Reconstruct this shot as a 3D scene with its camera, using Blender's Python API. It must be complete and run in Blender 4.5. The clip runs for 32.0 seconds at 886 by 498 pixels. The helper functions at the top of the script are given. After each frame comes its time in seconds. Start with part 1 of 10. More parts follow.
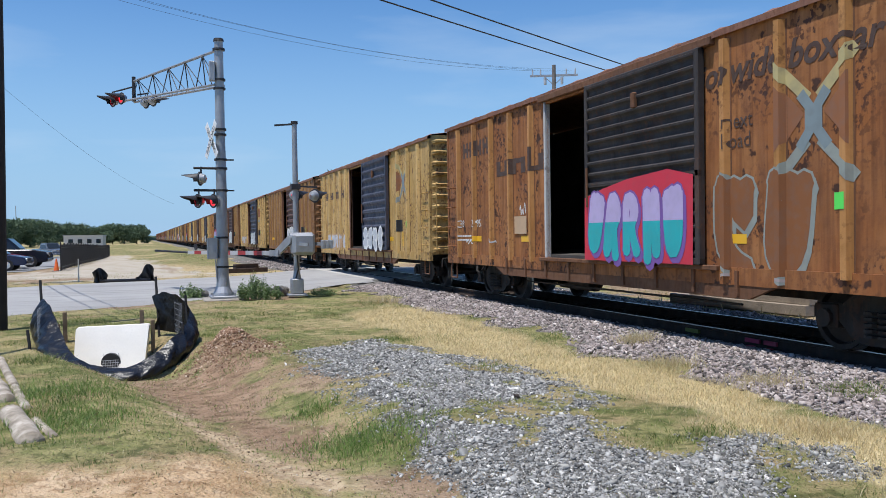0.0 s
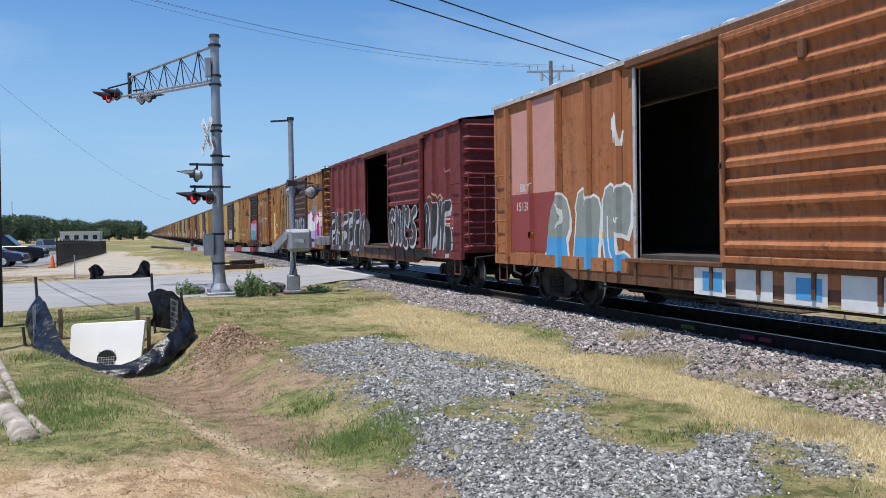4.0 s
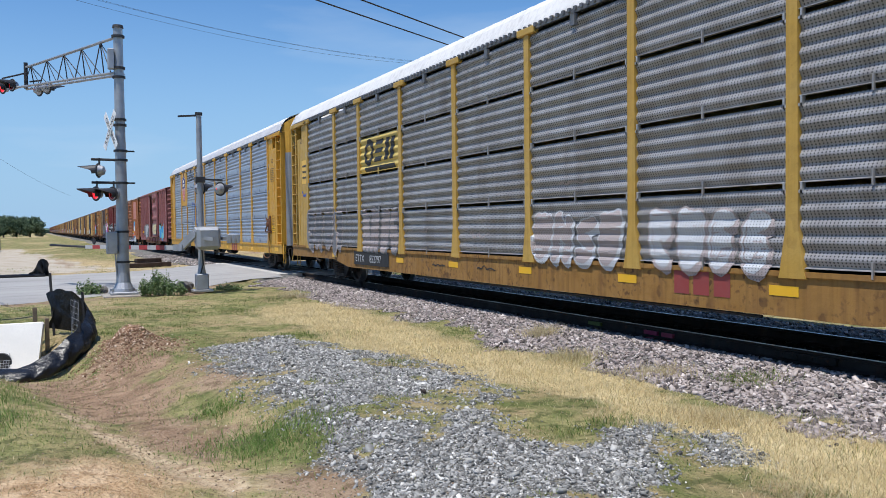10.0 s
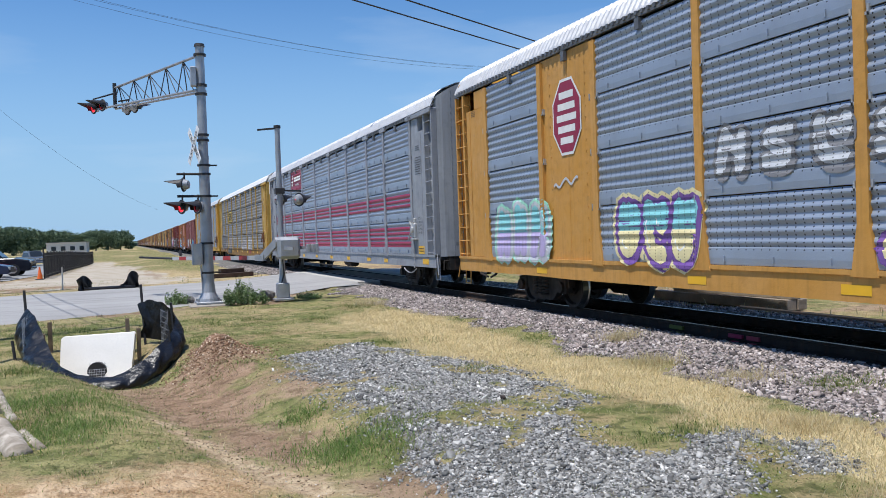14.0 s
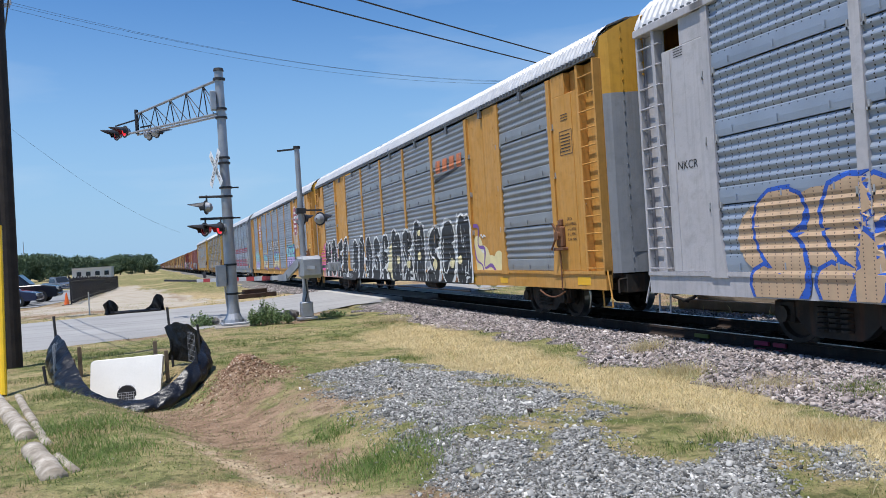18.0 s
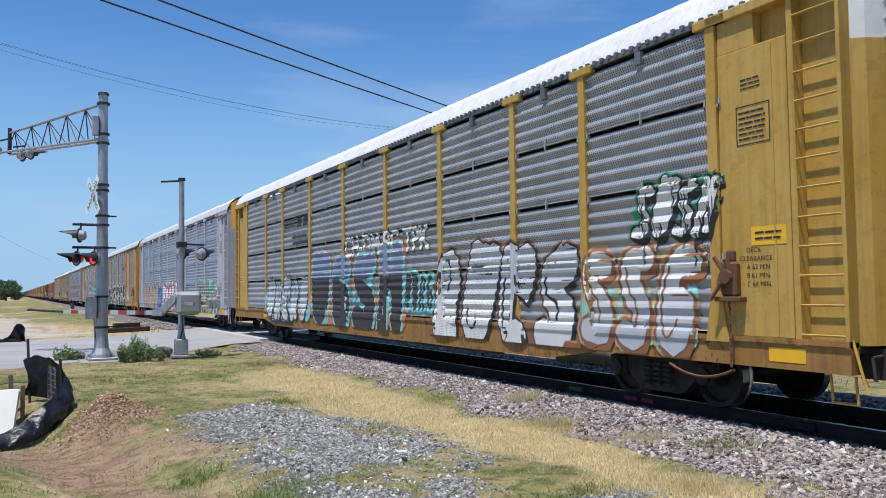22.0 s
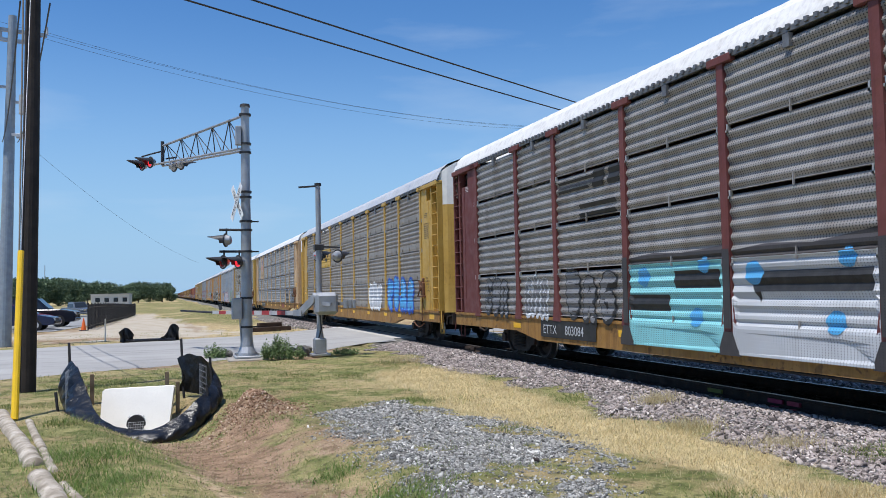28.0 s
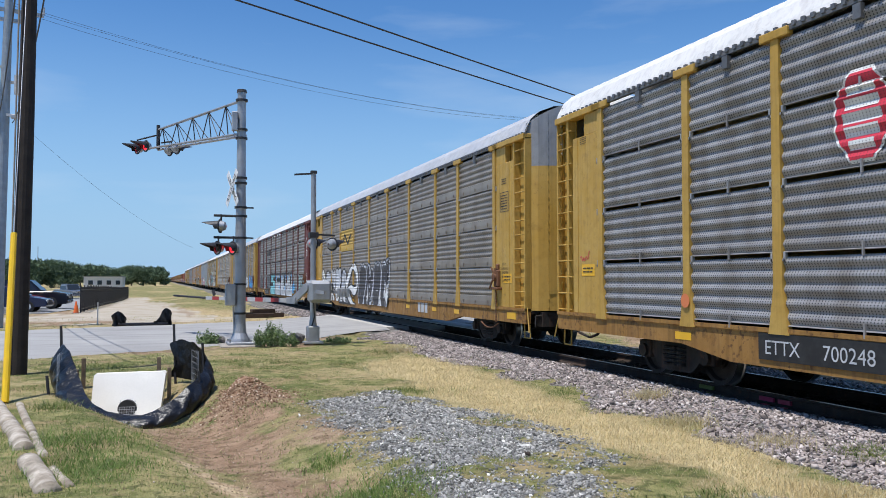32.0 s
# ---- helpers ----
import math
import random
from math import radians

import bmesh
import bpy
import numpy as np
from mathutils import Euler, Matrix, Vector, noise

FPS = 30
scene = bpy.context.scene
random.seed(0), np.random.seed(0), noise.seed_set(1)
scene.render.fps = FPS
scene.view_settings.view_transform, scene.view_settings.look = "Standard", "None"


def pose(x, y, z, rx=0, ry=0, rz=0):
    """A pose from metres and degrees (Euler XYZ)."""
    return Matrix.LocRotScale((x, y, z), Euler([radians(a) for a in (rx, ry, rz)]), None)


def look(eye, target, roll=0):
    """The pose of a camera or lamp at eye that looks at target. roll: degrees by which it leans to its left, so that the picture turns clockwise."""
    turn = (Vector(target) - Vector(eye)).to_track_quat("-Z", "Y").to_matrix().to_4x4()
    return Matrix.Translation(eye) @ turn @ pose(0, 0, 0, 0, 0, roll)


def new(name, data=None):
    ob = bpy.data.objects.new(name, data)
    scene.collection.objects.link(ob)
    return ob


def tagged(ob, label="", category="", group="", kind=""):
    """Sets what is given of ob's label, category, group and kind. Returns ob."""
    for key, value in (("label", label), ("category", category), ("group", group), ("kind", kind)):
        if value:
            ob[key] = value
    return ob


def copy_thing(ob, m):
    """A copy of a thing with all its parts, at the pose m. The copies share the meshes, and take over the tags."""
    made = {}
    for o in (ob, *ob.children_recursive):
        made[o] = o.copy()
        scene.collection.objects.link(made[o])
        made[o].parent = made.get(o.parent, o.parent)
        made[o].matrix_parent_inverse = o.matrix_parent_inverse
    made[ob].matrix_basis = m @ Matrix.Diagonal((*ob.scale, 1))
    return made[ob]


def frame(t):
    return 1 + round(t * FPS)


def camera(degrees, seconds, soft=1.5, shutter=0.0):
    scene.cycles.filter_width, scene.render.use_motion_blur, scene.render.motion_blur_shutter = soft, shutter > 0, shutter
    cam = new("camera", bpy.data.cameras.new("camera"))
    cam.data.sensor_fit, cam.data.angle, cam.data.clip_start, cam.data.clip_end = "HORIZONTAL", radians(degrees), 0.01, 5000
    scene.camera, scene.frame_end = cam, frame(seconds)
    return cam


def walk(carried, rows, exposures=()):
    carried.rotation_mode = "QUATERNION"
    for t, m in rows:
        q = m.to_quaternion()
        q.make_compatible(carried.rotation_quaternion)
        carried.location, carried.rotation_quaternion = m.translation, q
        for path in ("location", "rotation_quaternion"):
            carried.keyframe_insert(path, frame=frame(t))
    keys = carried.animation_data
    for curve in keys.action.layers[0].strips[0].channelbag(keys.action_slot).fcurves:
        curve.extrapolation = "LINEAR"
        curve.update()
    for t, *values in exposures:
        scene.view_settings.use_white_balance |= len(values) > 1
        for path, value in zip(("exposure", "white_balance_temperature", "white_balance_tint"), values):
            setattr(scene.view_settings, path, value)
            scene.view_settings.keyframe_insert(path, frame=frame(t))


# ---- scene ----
cam = camera(56.60, 32.0, soft=0.6)
PATH = [
    (0, pose(0.020, 0.090, 1.556, 88.97, 0.82, -19.92)),
    (0.5, pose(0.021, 0.082, 1.562, 89.01, 0.85, -18.71)),
    (1, pose(0.022, 0.069, 1.562, 88.94, 1.07, -19.71)),
    (1.5, pose(0.031, 0.077, 1.561, 89.01, 1.28, -20.15)),
    (2, pose(0.031, 0.075, 1.564, 89.06, 1.33, -19.73)),
    (2.5, pose(0.025, 0.081, 1.557, 89.00, 1.21, -20.21)),
    (3, pose(0.026, 0.086, 1.563, 88.69, 1.10, -19.01)),
    (3.5, pose(0.023, 0.078, 1.562, 88.67, 0.71, -21.27)),
    (4, pose(0.039, 0.086, 1.568, 88.68, 0.84, -20.12)),
    (4.5, pose(0.043, 0.099, 1.568, 88.85, 1.14, -22.43)),
    (6.5, pose(0.019, 0.058, 1.591, 89.95, -0.17, -20.53)),
    (7, pose(0.027, 0.061, 1.591, 89.86, -0.21, -21.69)),
    (7.5, pose(0.018, 0.061, 1.589, 89.74, -0.37, -22.82)),
    (8, pose(0.020, 0.043, 1.595, 89.50, 0.12, -22.40)),
    (8.5, pose(0.036, 0.045, 1.592, 88.78, -0.03, -24.23)),
    (9, pose(0.027, 0.051, 1.586, 88.60, -0.29, -23.65)),
    (9.5, pose(0.030, 0.044, 1.592, 88.40, 0.42, -22.49)),
    (10, pose(0.041, 0.041, 1.587, 88.43, 0.69, -26.13)),
    (10.5, pose(0.039, 0.050, 1.594, 88.39, -0.62, -25.18)),
    (11, pose(0.023, 0.061, 1.590, 88.54, -1.26, -23.61)),
    (11.5, pose(0.029, 0.044, 1.585, 88.65, -0.82, -22.63)),
    (12, pose(0.034, 0.054, 1.599, 88.69, -0.51, -23.85)),
    (12.5, pose(0.025, 0.057, 1.592, 88.83, -0.31, -22.64)),
    (13, pose(0.032, 0.053, 1.598, 88.99, 0.42, -21.77)),
    (13.5, pose(0.032, 0.047, 1.595, 88.93, 1.65, -21.01)),
    (15.5, pose(-0.057, -0.051, 1.618, 88.96, 2.13, -20.85)),
    (16, pose(-0.048, -0.050, 1.622, 89.02, 1.53, -20.58)),
    (16.5, pose(-0.039, -0.049, 1.618, 89.64, 1.21, -21.02)),
    (17, pose(-0.047, -0.058, 1.626, 89.88, 1.72, -21.47)),
    (17.5, pose(-0.021, -0.044, 1.626, 90.00, 3.63, -20.49)),
    (18, pose(-0.025, -0.032, 1.606, 90.03, 3.57, -19.50)),
    (18.5, pose(-0.029, -0.015, 1.617, 90.01, 2.10, -21.32)),
    (19, pose(-0.030, -0.032, 1.607, 89.95, 1.63, -21.16)),
    (19.5, pose(-0.044, -0.038, 1.610, 90.01, 0.92, -22.89)),
    (20, pose(-0.055, -0.049, 1.607, 90.02, 0.45, -22.42)),
    (20.5, pose(-0.046, -0.019, 1.607, 90.10, 0.39, -22.40)),
    (21, pose(-0.034, -0.018, 1.608, 90.07, 0.47, -22.31)),
    (21.5, pose(-0.024, -0.032, 1.623, 90.51, 0.56, -24.42)),
    (22, pose(-0.010, -0.064, 1.627, 92.82, 0.71, -27.43)),
    (22.5, pose(-0.019, -0.056, 1.624, 92.85, 0.57, -26.71)),
    (23, pose(-0.029, -0.027, 1.629, 93.00, 0.59, -25.60)),
    (23.5, pose(-0.041, -0.024, 1.631, 94.01, -0.34, -24.66)),
    (24, pose(-0.058, -0.013, 1.637, 94.28, -0.69, -23.61)),
    (24.5, pose(-0.042, -0.030, 1.634, 94.37, -0.57, -23.21)),
    (25, pose(-0.054, -0.048, 1.630, 94.23, -0.35, -23.98)),
    (25.5, pose(-0.062, -0.063, 1.615, 93.02, -0.08, -23.07)),
    (27.5, pose(0.009, -0.097, 1.651, 92.89, 1.49, -18.95)),
    (28, pose(0.001, -0.092, 1.643, 92.89, 1.20, -18.32)),
    (28.5, pose(0.001, -0.113, 1.646, 92.72, 1.40, -18.09)),
    (29, pose(0.003, -0.103, 1.654, 92.38, 0.84, -19.67)),
    (29.5, pose(0.008, -0.083, 1.652, 92.34, 0.55, -18.99)),
    (30, pose(0.018, -0.061, 1.647, 92.31, 0.26, -18.35)),
    (30.5, pose(0.023, -0.064, 1.646, 92.30, 0.30, -18.40)),
    (31, pose(0.021, -0.066, 1.647, 92.30, 0.30, -18.61)),
    (31.5, pose(0.010, -0.077, 1.651, 92.21, 0.35, -19.33)),
    (32, pose(-0.000, -0.065, 1.670, 92.16, 0.01, -18.75)),
]
walk(cam, PATH)

# ---- sky and sun ----
SUN_WAY = Vector((0.3, 0.12, -1.0)).normalized()
world = bpy.data.worlds.new("summer_sky")
scene.world = world
world.use_nodes = True
wn, wl = world.node_tree.nodes, world.node_tree.links
sky = wn.new("ShaderNodeTexSky")
sky.sky_type, sky.sun_disc = "NISHITA", False
sky.sun_elevation = math.asin(-SUN_WAY.z)
sky.sun_rotation = math.atan2(-SUN_WAY.x, -SUN_WAY.y)
sky.air_density, sky.dust_density, sky.ozone_density = 1.0, 0.15, 2.2
tc, mp = wn.new("ShaderNodeTexCoord"), wn.new("ShaderNodeMapping")
mp.inputs["Scale"].default_value = (2.2, 2.2, 11.0)
wisp = wn.new("ShaderNodeTexNoise")
wisp.inputs["Scale"].default_value, wisp.inputs["Detail"].default_value = 1.3, 7
ramp = wn.new("ShaderNodeMapRange")
ramp.inputs["From Min"].default_value, ramp.inputs["From Max"].default_value = 0.53, 0.85
ramp.inputs["To Max"].default_value = 0.42
cloud = wn.new("ShaderNodeMixRGB")
cloud.inputs[2].default_value = (5.6, 6.6, 7.8, 1)
wl.new(tc.outputs["Generated"], mp.inputs[0])
wl.new(mp.outputs[0], wisp.inputs["Vector"])
wl.new(wisp.outputs["Fac"], ramp.inputs["Value"])
wl.new(ramp.outputs[0], cloud.inputs[0])
tone = wn.new("ShaderNodeHueSaturation")
tone.inputs["Saturation"].default_value = 1.22
wl.new(sky.outputs[0], tone.inputs["Color"])
tint = wn.new("ShaderNodeMixRGB")
tint.blend_type, tint.inputs[0].default_value = "MULTIPLY", 1.0
tint.inputs[2].default_value = (0.83, 1.0, 1.18, 1)
wl.new(tone.outputs[0], tint.inputs[1])
# pale haze towards the horizon, the same all round
hsep, hfac, haze = wn.new("ShaderNodeSeparateXYZ"), wn.new("ShaderNodeMapRange"), wn.new("ShaderNodeMixRGB")
wl.new(tc.outputs["Generated"], hsep.inputs[0])
hfac.interpolation_type = "SMOOTHSTEP"
hfac.inputs["From Min"].default_value, hfac.inputs["From Max"].default_value = -0.02, 0.34
hfac.inputs["To Min"].default_value, hfac.inputs["To Max"].default_value = 0.92, 0.0
wl.new(hsep.outputs["Z"], hfac.inputs["Value"])
wl.new(hfac.outputs[0], haze.inputs[0])
wl.new(tint.outputs[0], haze.inputs[1])
haze.inputs[2].default_value = (2.75, 4.6, 6.95, 1)
wl.new(haze.outputs[0], cloud.inputs[1])
wl.new(cloud.outputs[0], wn["Background"].inputs[0])
wn["Background"].inputs[1].default_value = 0.118
sun = bpy.data.lights.new("sun", "SUN")
sun.energy, sun.angle, sun.color = 5.0, radians(0.55), (1.0, 0.965, 0.92)
new("sun", sun).matrix_world = look((0, 0, 40), Vector((0, 0, 40)) + SUN_WAY)

# ---- materials ----
MATS = {}


def nodes_of(name, rough=0.7, metal=0.0):
    m = bpy.data.materials.new(name)
    m.use_nodes = True
    n, l = m.node_tree.nodes, m.node_tree.links
    b = n["Principled BSDF"]
    b.inputs["Roughness"].default_value, b.inputs["Metallic"].default_value = rough, metal
    return m, n, l, b


def coords(n, l, scale=(1, 1, 1), jitter=True):
    """Object coordinates, shifted by each object's own random number."""
    c, g = n.new("ShaderNodeTexCoord"), n.new("ShaderNodeMapping")
    g.inputs["Scale"].default_value = scale
    l.new(c.outputs["Object"], g.inputs[0])
    if jitter:
        o, k = n.new("ShaderNodeObjectInfo"), n.new("ShaderNodeMath")
        k.operation, k.inputs[1].default_value = "MULTIPLY", 37.0
        l.new(o.outputs["Random"], k.inputs[0])
        l.new(k.outputs[0], g.inputs["Location"])
    return g.outputs[0]


def noise_of(n, l, vec, scale, detail=4, lo=0.4, hi=0.6, top=1.0):
    t, r = n.new("ShaderNodeTexNoise"), n.new("ShaderNodeMapRange")
    t.inputs["Scale"].default_value, t.inputs["Detail"].default_value = scale, detail
    l.new(vec, t.inputs["Vector"])
    r.inputs["From Min"].default_value, r.inputs["From Max"].default_value = lo, hi
    r.inputs["To Max"].default_value = top
    l.new(t.outputs["Fac"], r.inputs["Value"])
    return r.outputs[0]


def mix(n, l, fac, a, b, how="MIX"):
    m = n.new("ShaderNodeMixRGB")
    m.blend_type = how
    for i, v in ((0, fac), (1, a), (2, b)):
        if isinstance(v, (int, float)):
            m.inputs[i].default_value = v
        elif isinstance(v, tuple):
            m.inputs[i].default_value = (*v, 1)
        else:
            l.new(v, m.inputs[i])
    return m.outputs[0]


def bump(n, l, b, height, strength=0.3, dist=0.01):
    k = n.new("ShaderNodeBump")
    k.inputs["Strength"].default_value, k.inputs["Distance"].default_value = strength, dist
    l.new(height, k.inputs["Height"])
    l.new(k.outputs[0], b.inputs["Normal"])


def paint(name, base, fade=None, rust=0.25, rough=0.55, metal=0.0, rust_col=(0.16, 0.06, 0.025), streak=0.5):
    """Weathered paint on steel: faded patches, streaks of rust and dust, a fine relief."""
    if name in MATS:
        return MATS[name]
    m, n, l, b = nodes_of(name, rough, metal)
    v = coords(n, l)
    vs = coords(n, l, (5.0, 5.0, 0.55))
    fade = fade or tuple(min(1, c * 1.25 + 0.03) for c in base)
    c = mix(n, l, noise_of(n, l, v, 0.9, 6, 0.35, 0.68, 0.85), base, fade)
    c = mix(n, l, noise_of(n, l, v, 6.0, 5, 0.5, 0.75, 0.5), c, tuple(x * 0.72 for x in base))
    c = mix(n, l, noise_of(n, l, vs, 1.3, 8, 0.56 - 0.2 * streak * rust, 0.9, min(1, rust * 1.9)), c, rust_col)
    chip = noise_of(n, l, v, 1.1, 3, 0.42, 0.62, 1.0)
    fleck = noise_of(n, l, v, 13.0, 10, 0.6 - 0.1 * rust, 0.68 - 0.1 * rust, min(1, rust * 1.7))
    both = n.new("ShaderNodeMath")
    both.operation = "MULTIPLY"
    l.new(chip, both.inputs[0])
    l.new(fleck, both.inputs[1])
    c = mix(n, l, both.outputs[0], c, tuple(x * 0.75 for x in rust_col))
    l.new(c, b.inputs["Base Color"])
    grime = noise_of(n, l, coords(n, l, (9.0, 9.0, 0.35)), 1.6, 6, 0.5, 0.72, min(0.75, 0.3 + rust * 0.5))
    c = mix(n, l, grime, c, tuple(x * 0.55 for x in base))
    spot = noise_of(n, l, v, 3.2, 9, 0.62, 0.66, min(1, rust * 1.1))
    c = mix(n, l, spot, c, tuple(x * 0.5 for x in rust_col))
    l.new(c, b.inputs["Base Color"])
    r = noise_of(n, l, v, 4.0, 5, 0.3, 0.7, 0.35)
    a = n.new("ShaderNodeMath")
    a.operation, a.inputs[1].default_value = "ADD", rough - 0.12
    l.new(r, a.inputs[0])
    l.new(a.outputs[0], b.inputs["Roughness"])
    bump(n, l, b, noise_of(n, l, v, 28.0, 4, 0.2, 0.8), 0.16, 0.01)
    MATS[name] = m
    return m


def plain(name, base, rough=0.7, metal=0.0, var=0.25, scale=5.0, relief=0.2, fine=60.0, light=None):
    """A quiet surface with two scales of variation."""
    if name in MATS:
        return MATS[name]
    m, n, l, b = nodes_of(name, rough, metal)
    v = coords(n, l)
    c = mix(n, l, noise_of(n, l, v, scale, 6, 0.3, 0.7, 0.9), tuple(x * (1 - var) for x in base), light or tuple(min(1, x * (1 + var)) for x in base))
    c = mix(n, l, noise_of(n, l, v, fine, 3, 0.45, 0.75, 0.45), c, tuple(x * (1 - 1.3 * var) for x in base))
    l.new(c, b.inputs["Base Color"])
    bump(n, l, b, noise_of(n, l, v, fine, 4, 0.2, 0.8), relief, 0.01)
    MATS[name] = m
    return m


def punched(n, l, pitch, dot):
    """A mask of rows of small round holes, dot metres in radius."""
    raw, sep = n.new("ShaderNodeTexCoord"), n.new("ShaderNodeSeparateXYZ")
    l.new(raw.outputs["Object"], sep.inputs[0])

    def cell(axis, gap):
        p, f, d, q = (n.new("ShaderNodeMath") for _ in range(4))
        p.operation, p.inputs[1].default_value = "DIVIDE", gap
        f.operation = "FRACT"
        d.operation, d.inputs[1].default_value, d.inputs[2].default_value = "MULTIPLY_ADD", gap, -0.5 * gap
        q.operation, q.inputs[1].default_value = "POWER", 2.0
        l.new(sep.outputs[axis], p.inputs[0])
        l.new(p.outputs[0], f.inputs[0])
        l.new(f.outputs[0], d.inputs[0])
        ab = n.new("ShaderNodeMath")
        ab.operation = "ABSOLUTE"
        l.new(d.outputs[0], ab.inputs[0])
        l.new(ab.outputs[0], q.inputs[0])
        return q.outputs[0]

    both, hole = n.new("ShaderNodeMath"), n.new("ShaderNodeMath")
    l.new(cell("Y", pitch[0]), both.inputs[0])
    l.new(cell("Z", pitch[1]), both.inputs[1])
    hole.operation, hole.inputs[1].default_value = "LESS_THAN", dot * dot
    l.new(both.outputs[0], hole.inputs[0])
    return hole.outputs[0], sep


def screen(name, base, dirt, dirty=0.5, metal=0.55, rough=0.42, pitch=(0.05, 0.033), dot=0.0095, clear=0.06):
    """Galvanised sheet with rows of small punched holes and dirt."""
    m, n, l, b = nodes_of(name, rough, metal)
    v, vs = coords(n, l), coords(n, l, (2.0, 2.0, 0.4))
    c = mix(n, l, noise_of(n, l, v, 1.2, 6, 0.3, 0.7, 0.8), base, tuple(x * 0.78 for x in base))
    c = mix(n, l, noise_of(n, l, vs, 1.5, 7, 0.62 - 0.3 * dirty, 0.95 - 0.3 * dirty, min(1, 0.35 + dirty * 0.6)), c, dirt)
    mask, sep = punched(n, l, pitch, dot)
    ab, k3 = n.new("ShaderNodeMath"), n.new("ShaderNodeMath")
    ab.operation, ab.inputs[1].default_value, k3.operation = "GREATER_THAN", clear, "MULTIPLY"
    l.new(sep.outputs["Z"], ab.inputs[0])
    l.new(ab.outputs[0], k3.inputs[0])
    l.new(mask, k3.inputs[1])
    mask = k3.outputs[0]
    c = mix(n, l, mask, c, (0.012, 0.012, 0.014))
    l.new(c, b.inputs["Base Color"])
    inv = n.new("ShaderNodeMath")
    inv.operation, inv.inputs[0].default_value, inv.inputs[1].default_value = "MULTIPLY_ADD", 0.5, -metal
    inv.inputs[2].default_value = metal
    l.new(mask, inv.inputs[0])
    l.new(inv.outputs[0], b.inputs["Metallic"])
    bump(n, l, b, noise_of(n, l, v, 35.0, 3, 0.2, 0.8), 0.1, 0.01)
    MATS[name] = m
    return m


SPRAY = {}


def flat_paint(name, base, rough=0.6, wear=0.25, holes=None):
    """Sprayed or stencilled paint with a little wear; holes: pitch and radius on the sheet it lies on."""
    if name in MATS:
        return MATS[name]
    m, n, l, b = nodes_of(name, rough)
    v = coords(n, l)
    c = mix(n, l, noise_of(n, l, v, 7.0, 6, 0.45, 0.8, wear * 2), base, tuple(0.65 * x + 0.05 for x in base))
    c = mix(n, l, noise_of(n, l, v, 1.7, 7, 0.42, 0.7, 0.3 + wear * 0.6), c, tuple(0.72 * x + 0.015 for x in base))
    SPRAY[name] = base
    if holes:
        c = mix(n, l, punched(n, l, *holes)[0], c, tuple(0.25 * q + 0.02 for q in base))
    l.new(c, b.inputs["Base Color"])
    MATS[name] = m
    return m


def island_mat(name, stops, rough=0.9, trans=0.0, spec=0.2):
    """Colour by each separate piece's own random number."""
    m, n, l, b = nodes_of(name, rough)
    g, r = n.new("ShaderNodeNewGeometry"), n.new("ShaderNodeValToRGB")
    el = r.color_ramp.elements
    while len(el) < len(stops):
        el.new(0.5)
    for e, (p, col) in zip(el, stops):
        e.position, e.color = p, (*col, 1)
    l.new(g.outputs["Random Per Island"], r.inputs[0])
    v = coords(n, l, jitter=False)
    c = mix(n, l, noise_of(n, l, v, 25.0, 3, 0.35, 0.75, 0.35), r.outputs[0], (0.06, 0.05, 0.04))
    l.new(c, b.inputs["Base Color"])
    b.inputs["Specular IOR Level"].default_value = spec
    if trans:
        tb, mx = n.new("ShaderNodeBsdfTranslucent"), n.new("ShaderNodeMixShader")
        l.new(c, tb.inputs["Color"])
        mx.inputs[0].default_value = trans
        l.new(b.outputs[0], mx.inputs[1])
        l.new(tb.outputs[0], mx.inputs[2])
        l.new(mx.outputs[0], n["Material Output"].inputs["Surface"])
    MATS[name] = m
    return m


